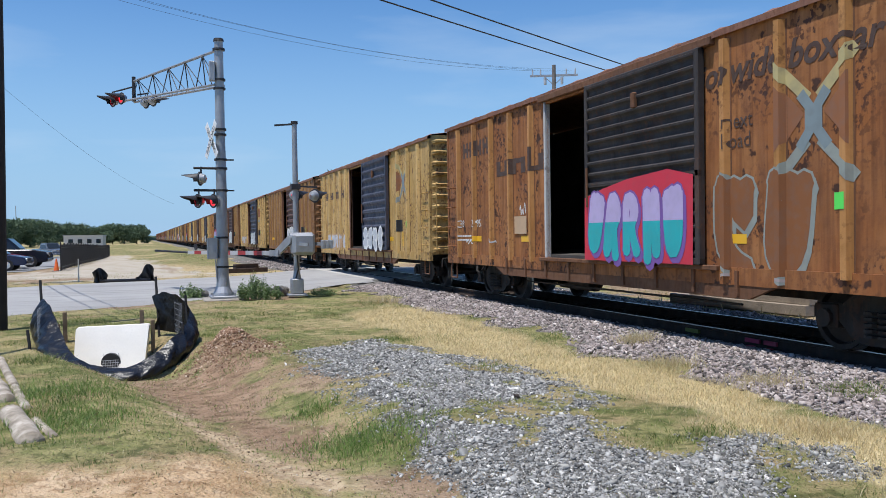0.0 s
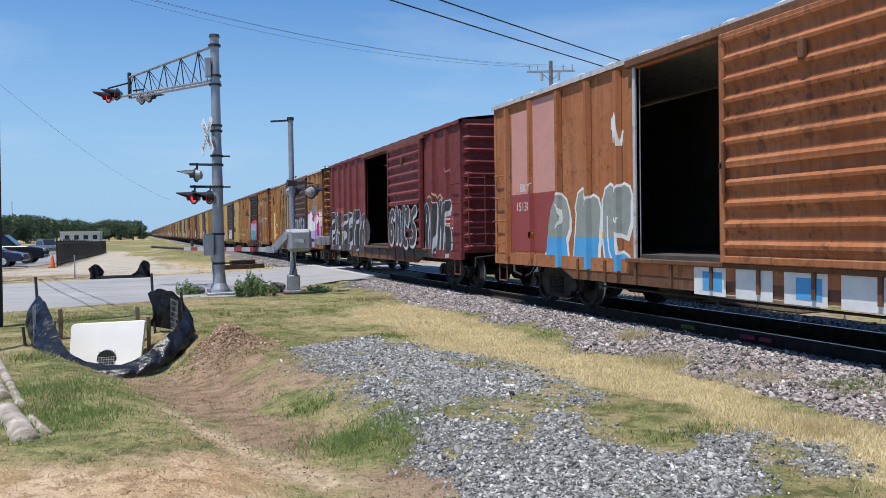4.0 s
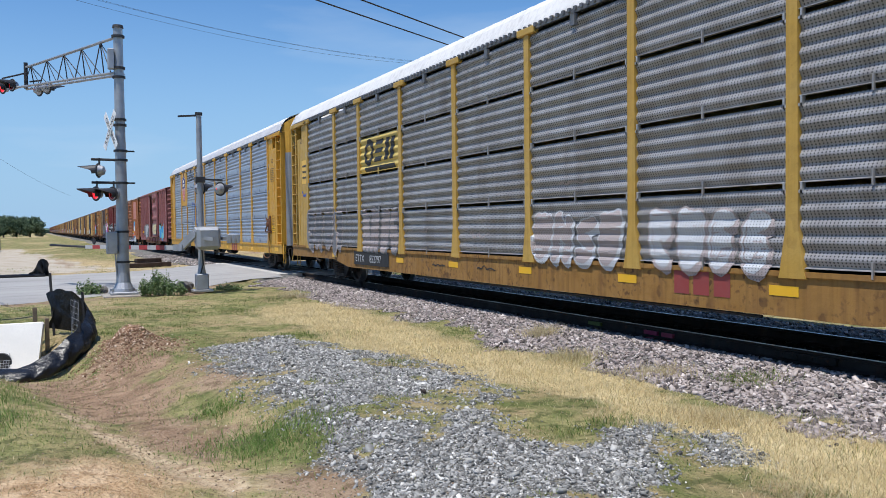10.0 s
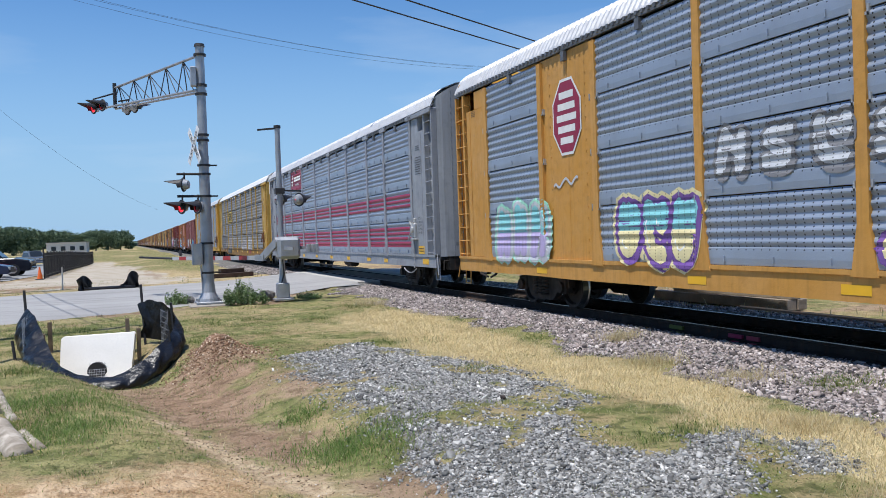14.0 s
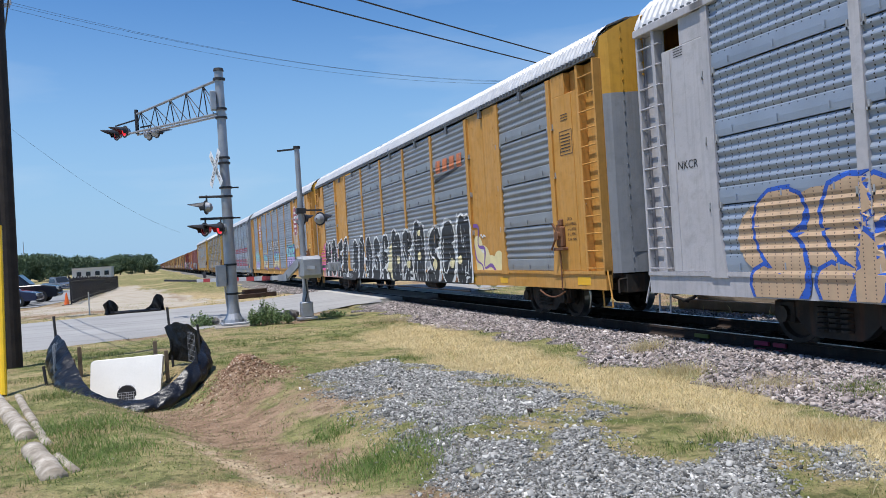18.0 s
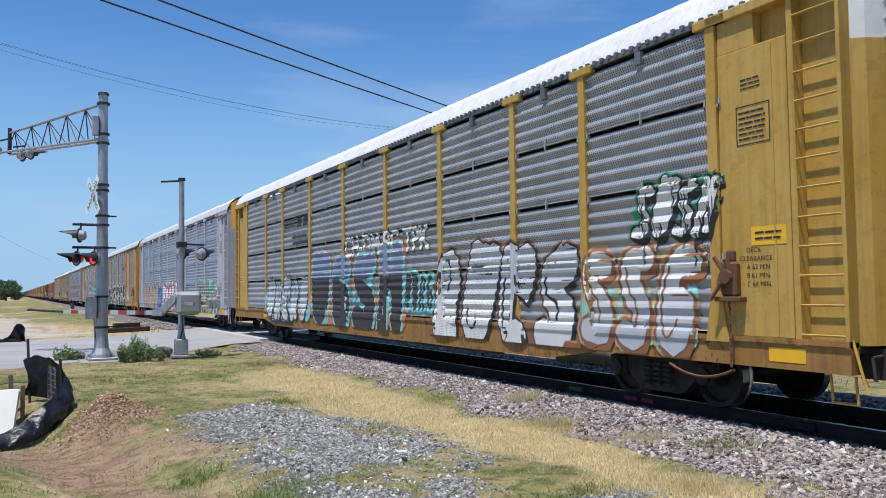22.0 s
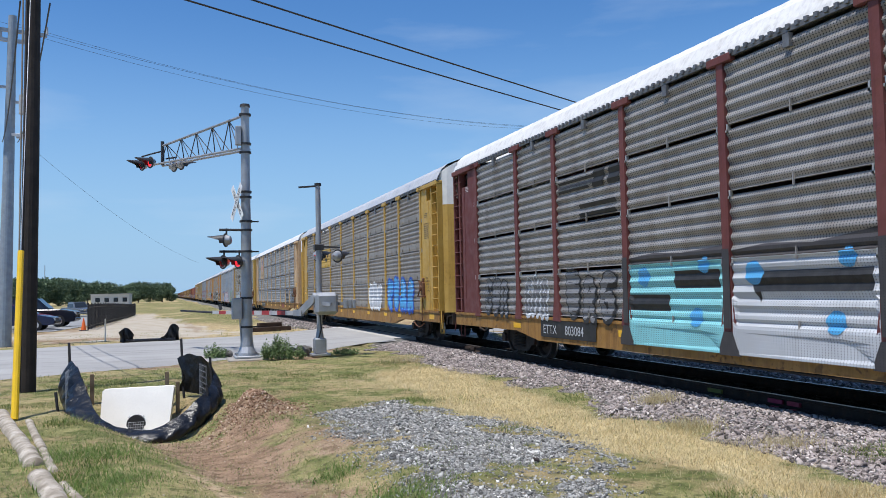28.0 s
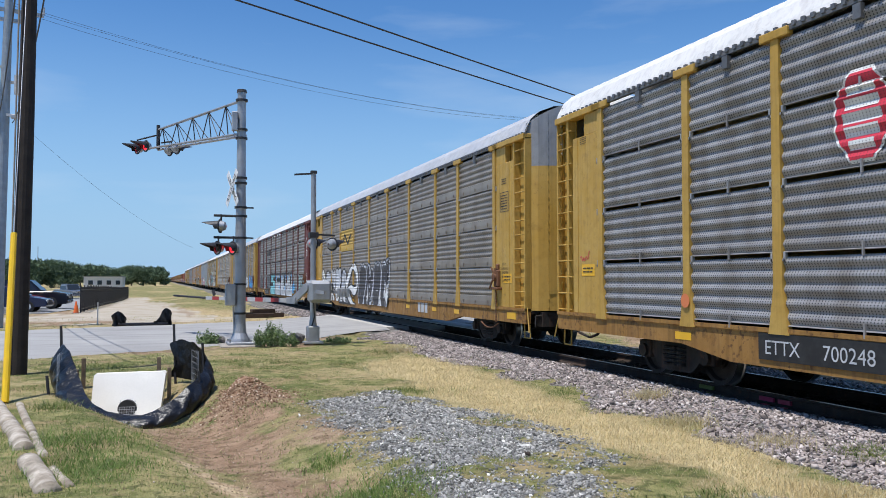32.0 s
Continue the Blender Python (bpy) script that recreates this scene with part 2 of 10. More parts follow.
# ---- mesh building ----
class MB:
    """Collects vertices and faces of one part."""

    def __init__(self):
        self.v, self.f, self.m = [], [], []

    def add(self, vs, fs, mi=0):
        o = len(self.v)
        self.v += [tuple(p) for p in vs]
        self.f += [tuple(i + o for i in q) for q in fs]
        self.m += [mi] * len(fs)
        return self

    def box(self, x0, x1, y0, y1, z0, z1, c=0.0, mi=0):
        """A box, with chamfered edges where c is above 0."""
        if c <= 0:
            vs = [(x, y, z) for z in (z0, z1) for y in (y0, y1) for x in (x0, x1)]
            return self.add(vs, [(0, 2, 3, 1), (4, 5, 7, 6), (0, 1, 5, 4), (2, 6, 7, 3), (0, 4, 6, 2), (1, 3, 7, 5)], mi)
        bm = bmesh.new()
        bmesh.ops.create_cube(bm, size=1)
        for q in bm.verts:
            q.co = Vector((x1 if q.co.x > 0 else x0, y1 if q.co.y > 0 else y0, z1 if q.co.z > 0 else z0))
        bmesh.ops.bevel(bm, geom=bm.edges[:], offset=c, segments=1, affect="EDGES", profile=0.5)
        self.bm(bm, mi)
        return self

    def bm(self, b, mi=0):
        b.verts.index_update()
        self.add([q.co[:] for q in b.verts], [[q.index for q in f.verts] for f in b.faces], mi)
        b.free()

    def rod(self, a, b, r0, r1=None, n=8, mi=0):
        """A round bar from a to b."""
        a, b = Vector(a), Vector(b)
        r1 = r0 if r1 is None else r1
        d = (b - a).normalized()
        s = d.orthogonal().normalized()
        t = d.cross(s)
        ring = [(math.cos(2 * math.pi * i / n), math.sin(2 * math.pi * i / n)) for i in range(n)]
        vs = [a + (s * c + t * k) * r0 for c, k in ring] + [b + (s * c + t * k) * r1 for c, k in ring]
        fs = [(i, (i + 1) % n, n + (i + 1) % n, n + i) for i in range(n)]
        fs += [tuple(range(n))[::-1], tuple(range(n, 2 * n))]
        return self.add(vs, fs, mi)

    def bar(self, a, b, w, h, mi=0):
        """A square bar from a to b, w across and h deep."""
        a, b = Vector(a), Vector(b)
        d = (b - a).normalized()
        s = d.cross(Vector((0, 0, 1)))
        s = s.normalized() if s.length > 1e-4 else Vector((1, 0, 0))
        t = s.cross(d)
        vs = [p + s * i * w / 2 + t * j * h / 2 for p in (a, b) for i, j in ((-1, -1), (1, -1), (1, 1), (-1, 1))]
        return self.add(vs, [(0, 3, 2, 1), (4, 5, 6, 7), (0, 1, 5, 4), (1, 2, 6, 5), (2, 3, 7, 6), (3, 0, 4, 7)], mi)

    def loft(self, rows, closed=False, caps=False, mi=0):
        """Skin through rows of equally many points."""
        k = len(rows[0])
        vs = [p for r in rows for p in r]
        fs = []
        for i in range(len(rows) - 1):
            for j in range(k if closed else k - 1):
                a, b = i * k + j, i * k + (j + 1) % k
                fs.append((a, b, b + k, a + k))
        if caps:
            fs += [tuple(range(k))[::-1], tuple(range((len(rows) - 1) * k, len(rows) * k))]
        return self.add(vs, fs, mi)

    def extrude(self, outline, axis, a, b, mi=0):
        """An outline (two numbers a point, in the other two axes' order) drawn out along an axis."""
        def at(p, d):
            q = list(p)
            q.insert("xyz".index(axis), d)
            return tuple(q)
        k = len(outline)
        vs = [at(p, a) for p in outline] + [at(p, b) for p in outline]
        fs = [(i, (i + 1) % k, k + (i + 1) % k, k + i) for i in range(k)] + [tuple(range(k))[::-1], tuple(range(k, 2 * k))]
        return self.add(vs, fs, mi)

    def ring(self, y, z, r0, r1, x0, x1, n=28, mi=0):
        """A disc with a rim round the x axis: r0 the hole."""
        rows = []
        for r, x in ((r0, x0), (r1, x0), (r1, x1), (r0, x1), (r0, x0)):
            rows.append([(x, y + r * math.cos(2 * math.pi * i / n), z + r * math.sin(2 * math.pi * i / n)) for i in range(n)])
        return self.loft(rows, closed=True, mi=mi)

    def mesh(self, name, mats, smooth=False):
        me = bpy.data.meshes.new(name)
        me.from_pydata(self.v, [], self.f)
        for q in mats if isinstance(mats, (list, tuple)) else [mats]:
            me.materials.append(q)
        if len(set(self.m)) > 1:
            me.polygons.foreach_set("material_index", self.m)
        me.validate()
        b = bmesh.new()
        b.from_mesh(me)
        bmesh.ops.recalc_face_normals(b, faces=b.faces)
        b.to_mesh(me)
        b.free()
        if smooth:
            me.shade_smooth()
        return me


def part(name, mb, mats, parent=None, label="", smooth=False, at=None):
    """Links a mesh (an MB or finished mesh data) as one object under its thing."""
    me = mb.mesh(name, mats, smooth) if isinstance(mb, MB) else mb
    o = new(name, me)
    o.parent = parent
    if at is not None:
        o.matrix_basis = at
    if label:
        o["label"] = label
    return o


def thing(name, label, category, group="", kind="", at=None):
    o = new(name)
    o.empty_display_size = 0.3
    if at is not None:
        o.matrix_basis = at
    return tagged(o, label, category, group, kind)


def fbm(x, y, scale=1.0, octaves=3, seed=0):
    """Smooth random relief from 0 to 1 over arrays of places."""
    x, y = np.asarray(x, float), np.asarray(y, float)
    out, amp, tot = np.zeros(np.broadcast(x, y).shape), 1.0, 0.0
    for o in range(octaves):
        s = scale * 2 ** o
        xi, yi = np.floor(x * s), np.floor(y * s)
        fx, fy = x * s - xi, y * s - yi
        fx, fy = fx * fx * (3 - 2 * fx), fy * fy * (3 - 2 * fy)

        def h(a, b):
            k = np.sin(a * 127.1 + b * 311.7 + (seed + o) * 74.7) * 43758.5453
            return k - np.floor(k)
        v = (h(xi, yi) * (1 - fx) + h(xi + 1, yi) * fx) * (1 - fy) + (h(xi, yi + 1) * (1 - fx) + h(xi + 1, yi + 1) * fx) * fy
        out, tot, amp = out + v * amp, tot + amp, amp * 0.5
    return out / tot


def step(a, b, x):
    t = np.clip((np.asarray(x, float) - a) / (b - a), 0, 1)
    return t * t * (3 - 2 * t)

# ---- ground ----
ROAD_NEAR = ((-60, -9.0), (-20, 12.5), (-3.2, 21.5), (1.1, 24.1), (6.3, 27.7), (8.3, 28.2), (10.5, 29.4), (40, 46), (90, 74))
ROAD_FAR = ((-60, 8.0), (-20, 26.5), (-5, 33.8), (1.7, 37.0), (7.6, 38.9), (9.5, 39.8), (12, 41), (40, 57), (90, 85))


def along(line, x):
    return np.interp(x, [p[0] for p in line], [p[1] for p in line])


def road_w(x, y):
    """1 on the road, 0 off it."""
    a, b = along(ROAD_NEAR, x), along(ROAD_FAR, x)
    return step(-0.35, 0.35, np.minimum(y - a, b - y))


def patch(x, y, pts, soft=0.35, seed=1, rag=0.5):
    """How far inside an outline of points a place lies, with a ragged edge."""
    x, y = np.broadcast_arrays(np.asarray(x, float), np.asarray(y, float))
    far = soft + rag + 0.05
    near = (x > min(p[0] for p in pts) - far) & (x < max(p[0] for p in pts) + far) & (y > min(p[1] for p in pts) - far) & (y < max(p[1] for p in pts) + far)
    out = np.zeros(x.shape)
    if not near.any():
        return out
    x, y = x[near], y[near]
    inside = np.zeros(x.shape, bool)
    dist = np.full(inside.shape, 1e9)
    for (x0, y0), (x1, y1) in zip(pts, pts[1:] + pts[:1]):
        cut = ((y0 > y) != (y1 > y)) & (x < (x1 - x0) * (y - y0) / ((y1 - y0) or 1e-9) + x0)
        inside ^= cut
        t = np.clip(((x - x0) * (x1 - x0) + (y - y0) * (y1 - y0)) / ((x1 - x0) ** 2 + (y1 - y0) ** 2), 0, 1)
        dist = np.minimum(dist, np.hypot(x - x0 - t * (x1 - x0), y - y0 - t * (y1 - y0)))
    d = np.where(inside, dist, -dist) + (fbm(x, y, 1.6, 3, seed) - 0.5) * 2 * rag
    out[near] = step(-soft, soft, d)
    return out


WEDGE = [(4.25, 7.9), (4.85, 7.7), (4.8, 6.45), (4.05, 5.6), (3.7, 5.85), (3.45, 6.35)]
LOW = [(3.95, 5.05), (4.55, 5.1), (4.8, 4.5), (4.4, 3.0), (3.2, 3.0), (3.5, 4.5)]
GRAVEL = [(2.3, 12.2), (3.5, 13.1), (3.95, 12.0), (4.05, 10.85), (4.35, 9.85), (4.6, 8.9), (4.35, 7.8), (3.75, 6.4), (3.65, 5.8), (3.8, 5.35), (4.3, 5.7), (4.8, 5.6), (4.35, 4.8), (3.6, 4.4), (3.2, 2.0), (1.2, 2.0), (1.85, 4.9), (2.05, 6.0), (2.2, 6.7), (2.4, 8.1), (2.25, 8.8), (2.3, 9.9), (2.1, 10.5)]
GRIT = [(4.85, 5.2), (5.2, 5.2), (4.7, 4.5), (4.4, 4.6)]
EARTH = [(0.15, 10.9), (0.85, 12.2), (1.4, 12.0), (1.45, 9.05), (1.65, 7.6), (1.4, 6.65), (1.1, 6.75), (0.8, 8.15), (0.2, 9.45)]
EARTH_NEAR = [(1.3, 6.25), (1.75, 6.4), (2.15, 6.15), (2.1, 5.4), (1.75, 5.2), (1.3, 5.5)]
EARTH_MID = [(1.9, 11.9), (2.55, 12.3), (2.1, 9.2), (1.8, 9.3), (1.6, 10.1)]
FORE = [(-3.5, 7.2), (-0.5, 7.0), (-0.05, 6.95), (0.45, 7.0), (0.8, 6.7), (1.0, 6.0), (1.2, 5.4), (1.4, 3.0), (-3.5, 3.0)]
STRAW = [(4.1, 17.6), (5.4, 19.6), (6.5, 17.8), (6.0, 12.8), (5.9, 10.7), (6.3, 8.7), (6.25, 7.5), (5.7, 6.3), (5.9, 5.4), (6.3, 4.8), (6.6, 3.0), (4.6, 3.0), (4.45, 4.2), (4.75, 5.35), (4.8, 6.5), (4.85, 7.6), (4.55, 8.3), (4.45, 10.1), (4.1, 12.5)]
RUT = [(0.0, 10.2), (0.2, 10.0), (0.6, 8.8), (0.95, 7.7), (1.25, 6.9), (1.6, 6.0), (1.45, 5.6), (1.0, 6.6), (0.68, 7.5), (0.38, 8.6)]
CLAY = [(-0.3, 11.2), (0.4, 12.6), (1.1, 13.2), (1.9, 12.6), (1.75, 11.2), (1.4, 9.6), (1.35, 8.2), (0.95, 8.2), (0.7, 9.4), (0.2, 10.3)]
DITCH = ((-0.6, 15.2, 0.55), (0.1, 13.2, 0.42), (0.6, 11.2, 0.3), (1.0, 9.0, 0.22), (1.35, 7.0, 0.16), (1.7, 5.0, 0.1))


def height(x, y):
    """The ground's height at places."""
    x, y = np.asarray(x, float), np.asarray(y, float)
    z = -0.2 + 0.05 * (fbm(x, y, 0.35, 3, 3) - 0.5) + 0.045 * (fbm(x, y, 2.2, 4, 4) - 0.5)
    z = z - 0.55 * step(48, 118, y) * (1 - step(125, 165, y)) * step(4.5, 0.0, x)
    dep = np.zeros(z.shape)
    for (xa, ya, da), (xb, yb, db) in zip(DITCH, DITCH[1:]):
        t = np.clip(((x - xa) * (xb - xa) + (y - ya) * (yb - ya)) / ((xb - xa) ** 2 + (yb - ya) ** 2), 0, 1)
        d = np.hypot(x - xa - t * (xb - xa), y - ya - t * (yb - ya))
        dep = np.maximum(dep, (da + (db - da) * t) * (1 - step(0.15, 1.3, d)))
    z = z - dep * (1 - step(15.6, 16.3, y))
    z = z + 0.32 * np.exp(-(((x - 1.25) / 0.42) ** 2 + ((y - 13.4) / 0.55) ** 2)) * (0.8 + 0.4 * fbm(x, y, 5, 2, 9))
    z = z + 0.07 * patch(x, y, GRAVEL, 0.5, 1, 0.3)
    # road bed and the track's ballast
    rw = road_w(x, y)
    crown = -0.21 + 0.17 * step(3.0, 7.8, x) - 0.17 * step(10.9, 16, x)
    z = z * (1 - rw) + crown * rw
    side = np.abs(x - 9.25)
    ball = step(3.0, 1.75, side)
    z = np.where(rw > 0.6, z, z * (1 - ball) + (-0.2 + 0.015 * (fbm(x, y, 5, 2, 5) - 0.5)) * ball + 0.085 * ball * step(0.95, 1.25, side) * (1 - 0.5 * step(1.6, 2.2, side)))
    z = z + 0.5 * step(120, 500, np.hypot(x, y)) * (fbm(x, y, 0.01, 2, 6) - 0.6)
    return z


def spaced(lo, hi, fine_lo, fine_hi, d, grow=1.17):
    mid = list(np.arange(fine_lo, fine_hi + d / 2, d))
    a, s = [fine_lo], d
    while a[-1] > lo:
        s *= grow
        a.append(a[-1] - s)
    b, s = [mid[-1]], d
    while b[-1] < hi:
        s *= grow
        b.append(b[-1] + s)
    return np.array(sorted(a[1:]) + mid + b[1:])


gx, gy = spaced(-1500, 1500, -4.0, 9.5, 0.085), spaced(-300, 3200, 3.0, 19.0, 0.085, 1.1)
XX, YY = np.meshgrid(gx, gy)
ZZ = height(XX, YY)
nx, ny = len(gx), len(gy)
me = bpy.data.meshes.new("ground")
idx = np.arange(nx * ny).reshape(ny, nx)
quads = np.stack([idx[:-1, :-1], idx[:-1, 1:], idx[1:, 1:], idx[1:, :-1]], -1).reshape(-1, 4)
me.from_pydata(np.stack([XX, YY, ZZ], -1).reshape(-1, 3).tolist(), [], quads.tolist())
me.shade_smooth()


def zones(x, y):
    """Shares of gravel, bare earth and green growth at places."""
    ragged = fbm(x, y, 2.6, 3, 17)
    gr = np.maximum(patch(x, y, GRAVEL, 0.42, 1, 0.45), 0.8 * patch(x, y, GRIT, 0.25, 14, 0.3))
    gr = gr * (0.25 + 0.75 * step(0.3, 0.44, ragged))
    side = np.abs(np.asarray(x) - 9.25)
    bal = step(3.25, 2.5, side + (fbm(x, y, 1.1, 3, 11) - 0.5) * 2.2)
    gr = np.maximum(gr, bal)
    dirt = 0.8 * patch(x, y, EARTH, 0.5, 2, 0.6)
    dirt = np.maximum(dirt, 0.95 * patch(x, y, CLAY, 0.4, 27, 0.5))
    dirt = np.maximum(dirt, 0.9 * patch(x, y, RUT, 0.16, 28, 0.16))
    dirt = np.maximum(dirt, patch(x, y, EARTH_NEAR, 0.3, 3, 0.4) * 0.9)
    dirt = np.maximum(dirt, patch(x, y, EARTH_MID, 0.4, 13, 0.4) * 0.7)
    dirt = np.maximum(dirt, patch(x, y, [(-0.6, 14.2), (0.4, 13.6), (0.9, 12.4), (0.2, 11.6), (-0.5, 12.4)], 0.4, 12, 0.4) * 0.9)
    dirt = np.maximum(dirt, patch(x, y, [(-1.8, 22.0), (4.0, 23.2), (6.2, 26.8), (5.0, 27.2), (0.9, 24.0), (-2.0, 22.6)], 0.5, 4, 0.7) * 0.7)
    dirt = np.maximum(dirt, patch(x, y, [(-9, 37), (0.2, 37), (2.2, 44), (0.8, 60), (-1.2, 85), (-3.6, 120), (-4.2, 60), (-6, 50)], 1.0, 5, 1.6))
    dirt = np.maximum(dirt, 0.8 * step(11.2, 12.2, x) * step(26, 20, x) * step(0.35, 0.6, fbm(x, y, 0.5, 3, 15)))
    dirt = np.maximum(dirt, 1.3 * np.exp(-(((np.asarray(x) - 1.25) / 0.75) ** 2 + ((np.asarray(y) - 13.4) / 1.0) ** 2)))
    dirt = dirt * (0.45 + 0.55 * step(0.3, 0.6, fbm(x, y, 1.4, 3, 19)))
    straw = np.maximum(patch(x, y, STRAW, 0.35, 21, 0.5), patch(x, y, FORE, 0.6, 22, 0.7))
    green = 0.55 + 0.45 * step(0.4, 0.6, fbm(x, y, 0.9, 3, 8))
    green = green * (1 - 0.85 * straw) * (1 - 0.8 * step(32, 40, y))
    green = np.maximum(green, patch(x, y, [(-3.2, 14.2), (-1.6, 13.4), (-0.6, 10.6), (-0.2, 8.4), (-0.9, 7.2), (-3.0, 7.6)], 0.5, 6, 0.6))
    green = np.maximum(green, 0.9 * np.maximum(patch(x, y, WEDGE, 0.35, 9, 0.4), patch(x, y, LOW, 0.3, 13, 0.4)))
    green = np.maximum(green, step(1.2, 3.5, x) * step(7, 5, x) * step(42, 60, y) * 0.8)
    green = np.maximum(green, patch(x, y, [(-9, 36), (-1.9, 38.6), (-2.2, 41.5), (-9, 40)], 0.5, 23, 0.6))
    green = np.maximum(green, step(44, 70, y) * (0.35 + 0.6 * step(0.4, 0.6, fbm(x, y, 0.12, 3, 24))) * (1 - 0.8 * dirt))
    return gr, dirt, green


GR, DI, GN = zones(XX, YY)
PALE = patch(XX, YY, [(-12, 35), (1.5, 38.0), (3.4, 41), (1.6, 52), (0.2, 75), (-2.4, 120), (-4.6, 120), (-4.6, 51), (-6, 47), (-14, 44)], 1.2, 25, 1.8) * step(34, 38, YY) * (1 - 0.9 * patch(XX, YY, [(-9, 36), (-1.9, 38.6), (-2.2, 41.5), (-9, 40)], 0.5, 23, 0.6))
# reddish clay, straw thatch, trodden rut and clumps of growth
CL = np.maximum(patch(XX, YY, CLAY, 0.6, 27, 0.5), np.exp(-(((XX - 1.25) / 0.8) ** 2 + ((YY - 13.4) / 1.0) ** 2)))
TH = patch(XX, YY, FORE, 0.6, 22, 0.7)
ST = patch(XX, YY, STRAW, 0.5, 21, 0.5)
at = me.color_attributes.new("cover", "FLOAT_COLOR", "POINT")
at.data.foreach_set("color", np.stack([CL, TH, ST, patch(XX, YY, RUT, 0.14, 28, 0.12)], -1).reshape(-1).astype(np.float32))
at = me.color_attributes.new("zones", "FLOAT_COLOR", "POINT")
at.data.foreach_set("color", np.stack([GR, DI, GN, PALE], -1).reshape(-1).astype(np.float32))
gm, n, l, b = nodes_of("ground", 0.95)
b.inputs["Specular IOR Level"].default_value = 0.1
za = n.new("ShaderNodeAttribute")
za.attribute_name = "zones"
sp = n.new("ShaderNodeSeparateColor")
l.new(za.outputs["Color"], sp.inputs[0])
v = coords(n, l, jitter=False)
ca = n.new("ShaderNodeAttribute")
ca.attribute_name = "cover"
cp = n.new("ShaderNodeSeparateColor")
l.new(ca.outputs["Color"], cp.inputs[0])
dry = mix(n, l, noise_of(n, l, v, 0.7, 6, 0.35, 0.65), (0.4, 0.3, 0.16), (0.53, 0.42, 0.23))
dry = mix(n, l, noise_of(n, l, v, 3.3, 8, 0.45, 0.66, 0.8), dry, (0.25, 0.19, 0.1))
dry = mix(n, l, noise_of(n, l, v, 60.0, 4, 0.5, 0.7, 0.6), dry, (0.64, 0.53, 0.33))
stw = mix(n, l, noise_of(n, l, v, 1.4, 6, 0.35, 0.65), (0.56, 0.45, 0.24), (0.68, 0.57, 0.34))
stw = mix(n, l, noise_of(n, l, v, 24.0, 5, 0.5, 0.72, 0.5), stw, (0.42, 0.32, 0.16))
dry = mix(n, l, cp.outputs[2], dry, stw)
tha = mix(n, l, noise_of(n, l, v, 2.0, 7, 0.35, 0.65), (0.47, 0.31, 0.17), (0.62, 0.46, 0.3))
tha = mix(n, l, noise_of(n, l, v, 5.5, 8, 0.48, 0.62, 0.8), tha, (0.3, 0.185, 0.095))
tha = mix(n, l, noise_of(n, l, v, 50.0, 4, 0.5, 0.7, 0.6), tha, (0.7, 0.54, 0.36))
dry = mix(n, l, cp.outputs[1], dry, tha)
grn = mix(n, l, noise_of(n, l, v, 2.6, 8, 0.35, 0.62), (0.14, 0.16, 0.055), (0.34, 0.31, 0.14))
grn = mix(n, l, noise_of(n, l, v, 1.3, 8, 0.48, 0.64, 0.8), grn, (0.33, 0.24, 0.14))
grn = mix(n, l, noise_of(n, l, v, 7.0, 8, 0.52, 0.64, 0.75), grn, (0.085, 0.095, 0.036))
grn = mix(n, l, noise_of(n, l, v, 55.0, 4, 0.5, 0.7, 0.6), grn, (0.09, 0.09, 0.04))
ear = mix(n, l, noise_of(n, l, v, 1.6, 8, 0.3, 0.7), (0.24, 0.16, 0.1), (0.4, 0.295, 0.2))
ear = mix(n, l, cp.outputs[0], ear, mix(n, l, noise_of(n, l, v, 2.2, 7, 0.35, 0.65), (0.24, 0.155, 0.1), (0.37, 0.25, 0.165)))
ear = mix(n, l, noise_of(n, l, v, 6.0, 8, 0.5, 0.64, 0.7), ear, (0.13, 0.085, 0.05))
ear = mix(n, l, noise_of(n, l, v, 45.0, 4, 0.55, 0.7, 0.7), ear, (0.47, 0.36, 0.25))
ear = mix(n, l, ca.outputs["Alpha"], ear, mix(n, l, noise_of(n, l, v, 9.0, 6, 0.4, 0.65), (0.55, 0.43, 0.28), (0.36, 0.26, 0.16)))
sto = mix(n, l, noise_of(n, l, v, 30.0, 4, 0.35, 0.65), (0.1, 0.097, 0.09), (0.26, 0.25, 0.23))
def ragged(src, lo, hi, scale):
    a = n.new("ShaderNodeMath")
    a.operation = "ADD"
    l.new(src, a.inputs[0])
    l.new(noise_of(n, l, v, scale, 6, 0.2, 0.8, 0.6), a.inputs[1])
    r = n.new("ShaderNodeMapRange")
    r.inputs["From Min"].default_value, r.inputs["From Max"].default_value = lo, hi
    l.new(a.outputs[0], r.inputs["Value"])
    return r.outputs[0]


c = mix(n, l, ragged(sp.outputs[2], 0.55, 1.05, 6.0), dry, grn)
c = mix(n, l, ragged(sp.outputs[1], 0.6, 0.95, 5.0), c, ear)
c = mix(n, l, ragged(sp.outputs[0], 0.62, 0.9, 8.0), c, sto)
c = mix(n, l, ragged(za.outputs["Alpha"], 0.6, 1.2, 0.8), c, mix(n, l, noise_of(n, l, v, 0.8, 6, 0.35, 0.65), (0.42, 0.36, 0.28), (0.5, 0.45, 0.37)))
l.new(c, b.inputs["Base Color"])
bump(n, l, b, noise_of(n, l, v, 22.0, 9, 0.2, 0.8), 0.9, 0.05)
me.materials.append(gm)
tagged(new("ground", me), "dry roadside ground with patchy grass, earth and gravel", "ground", kind="structure")

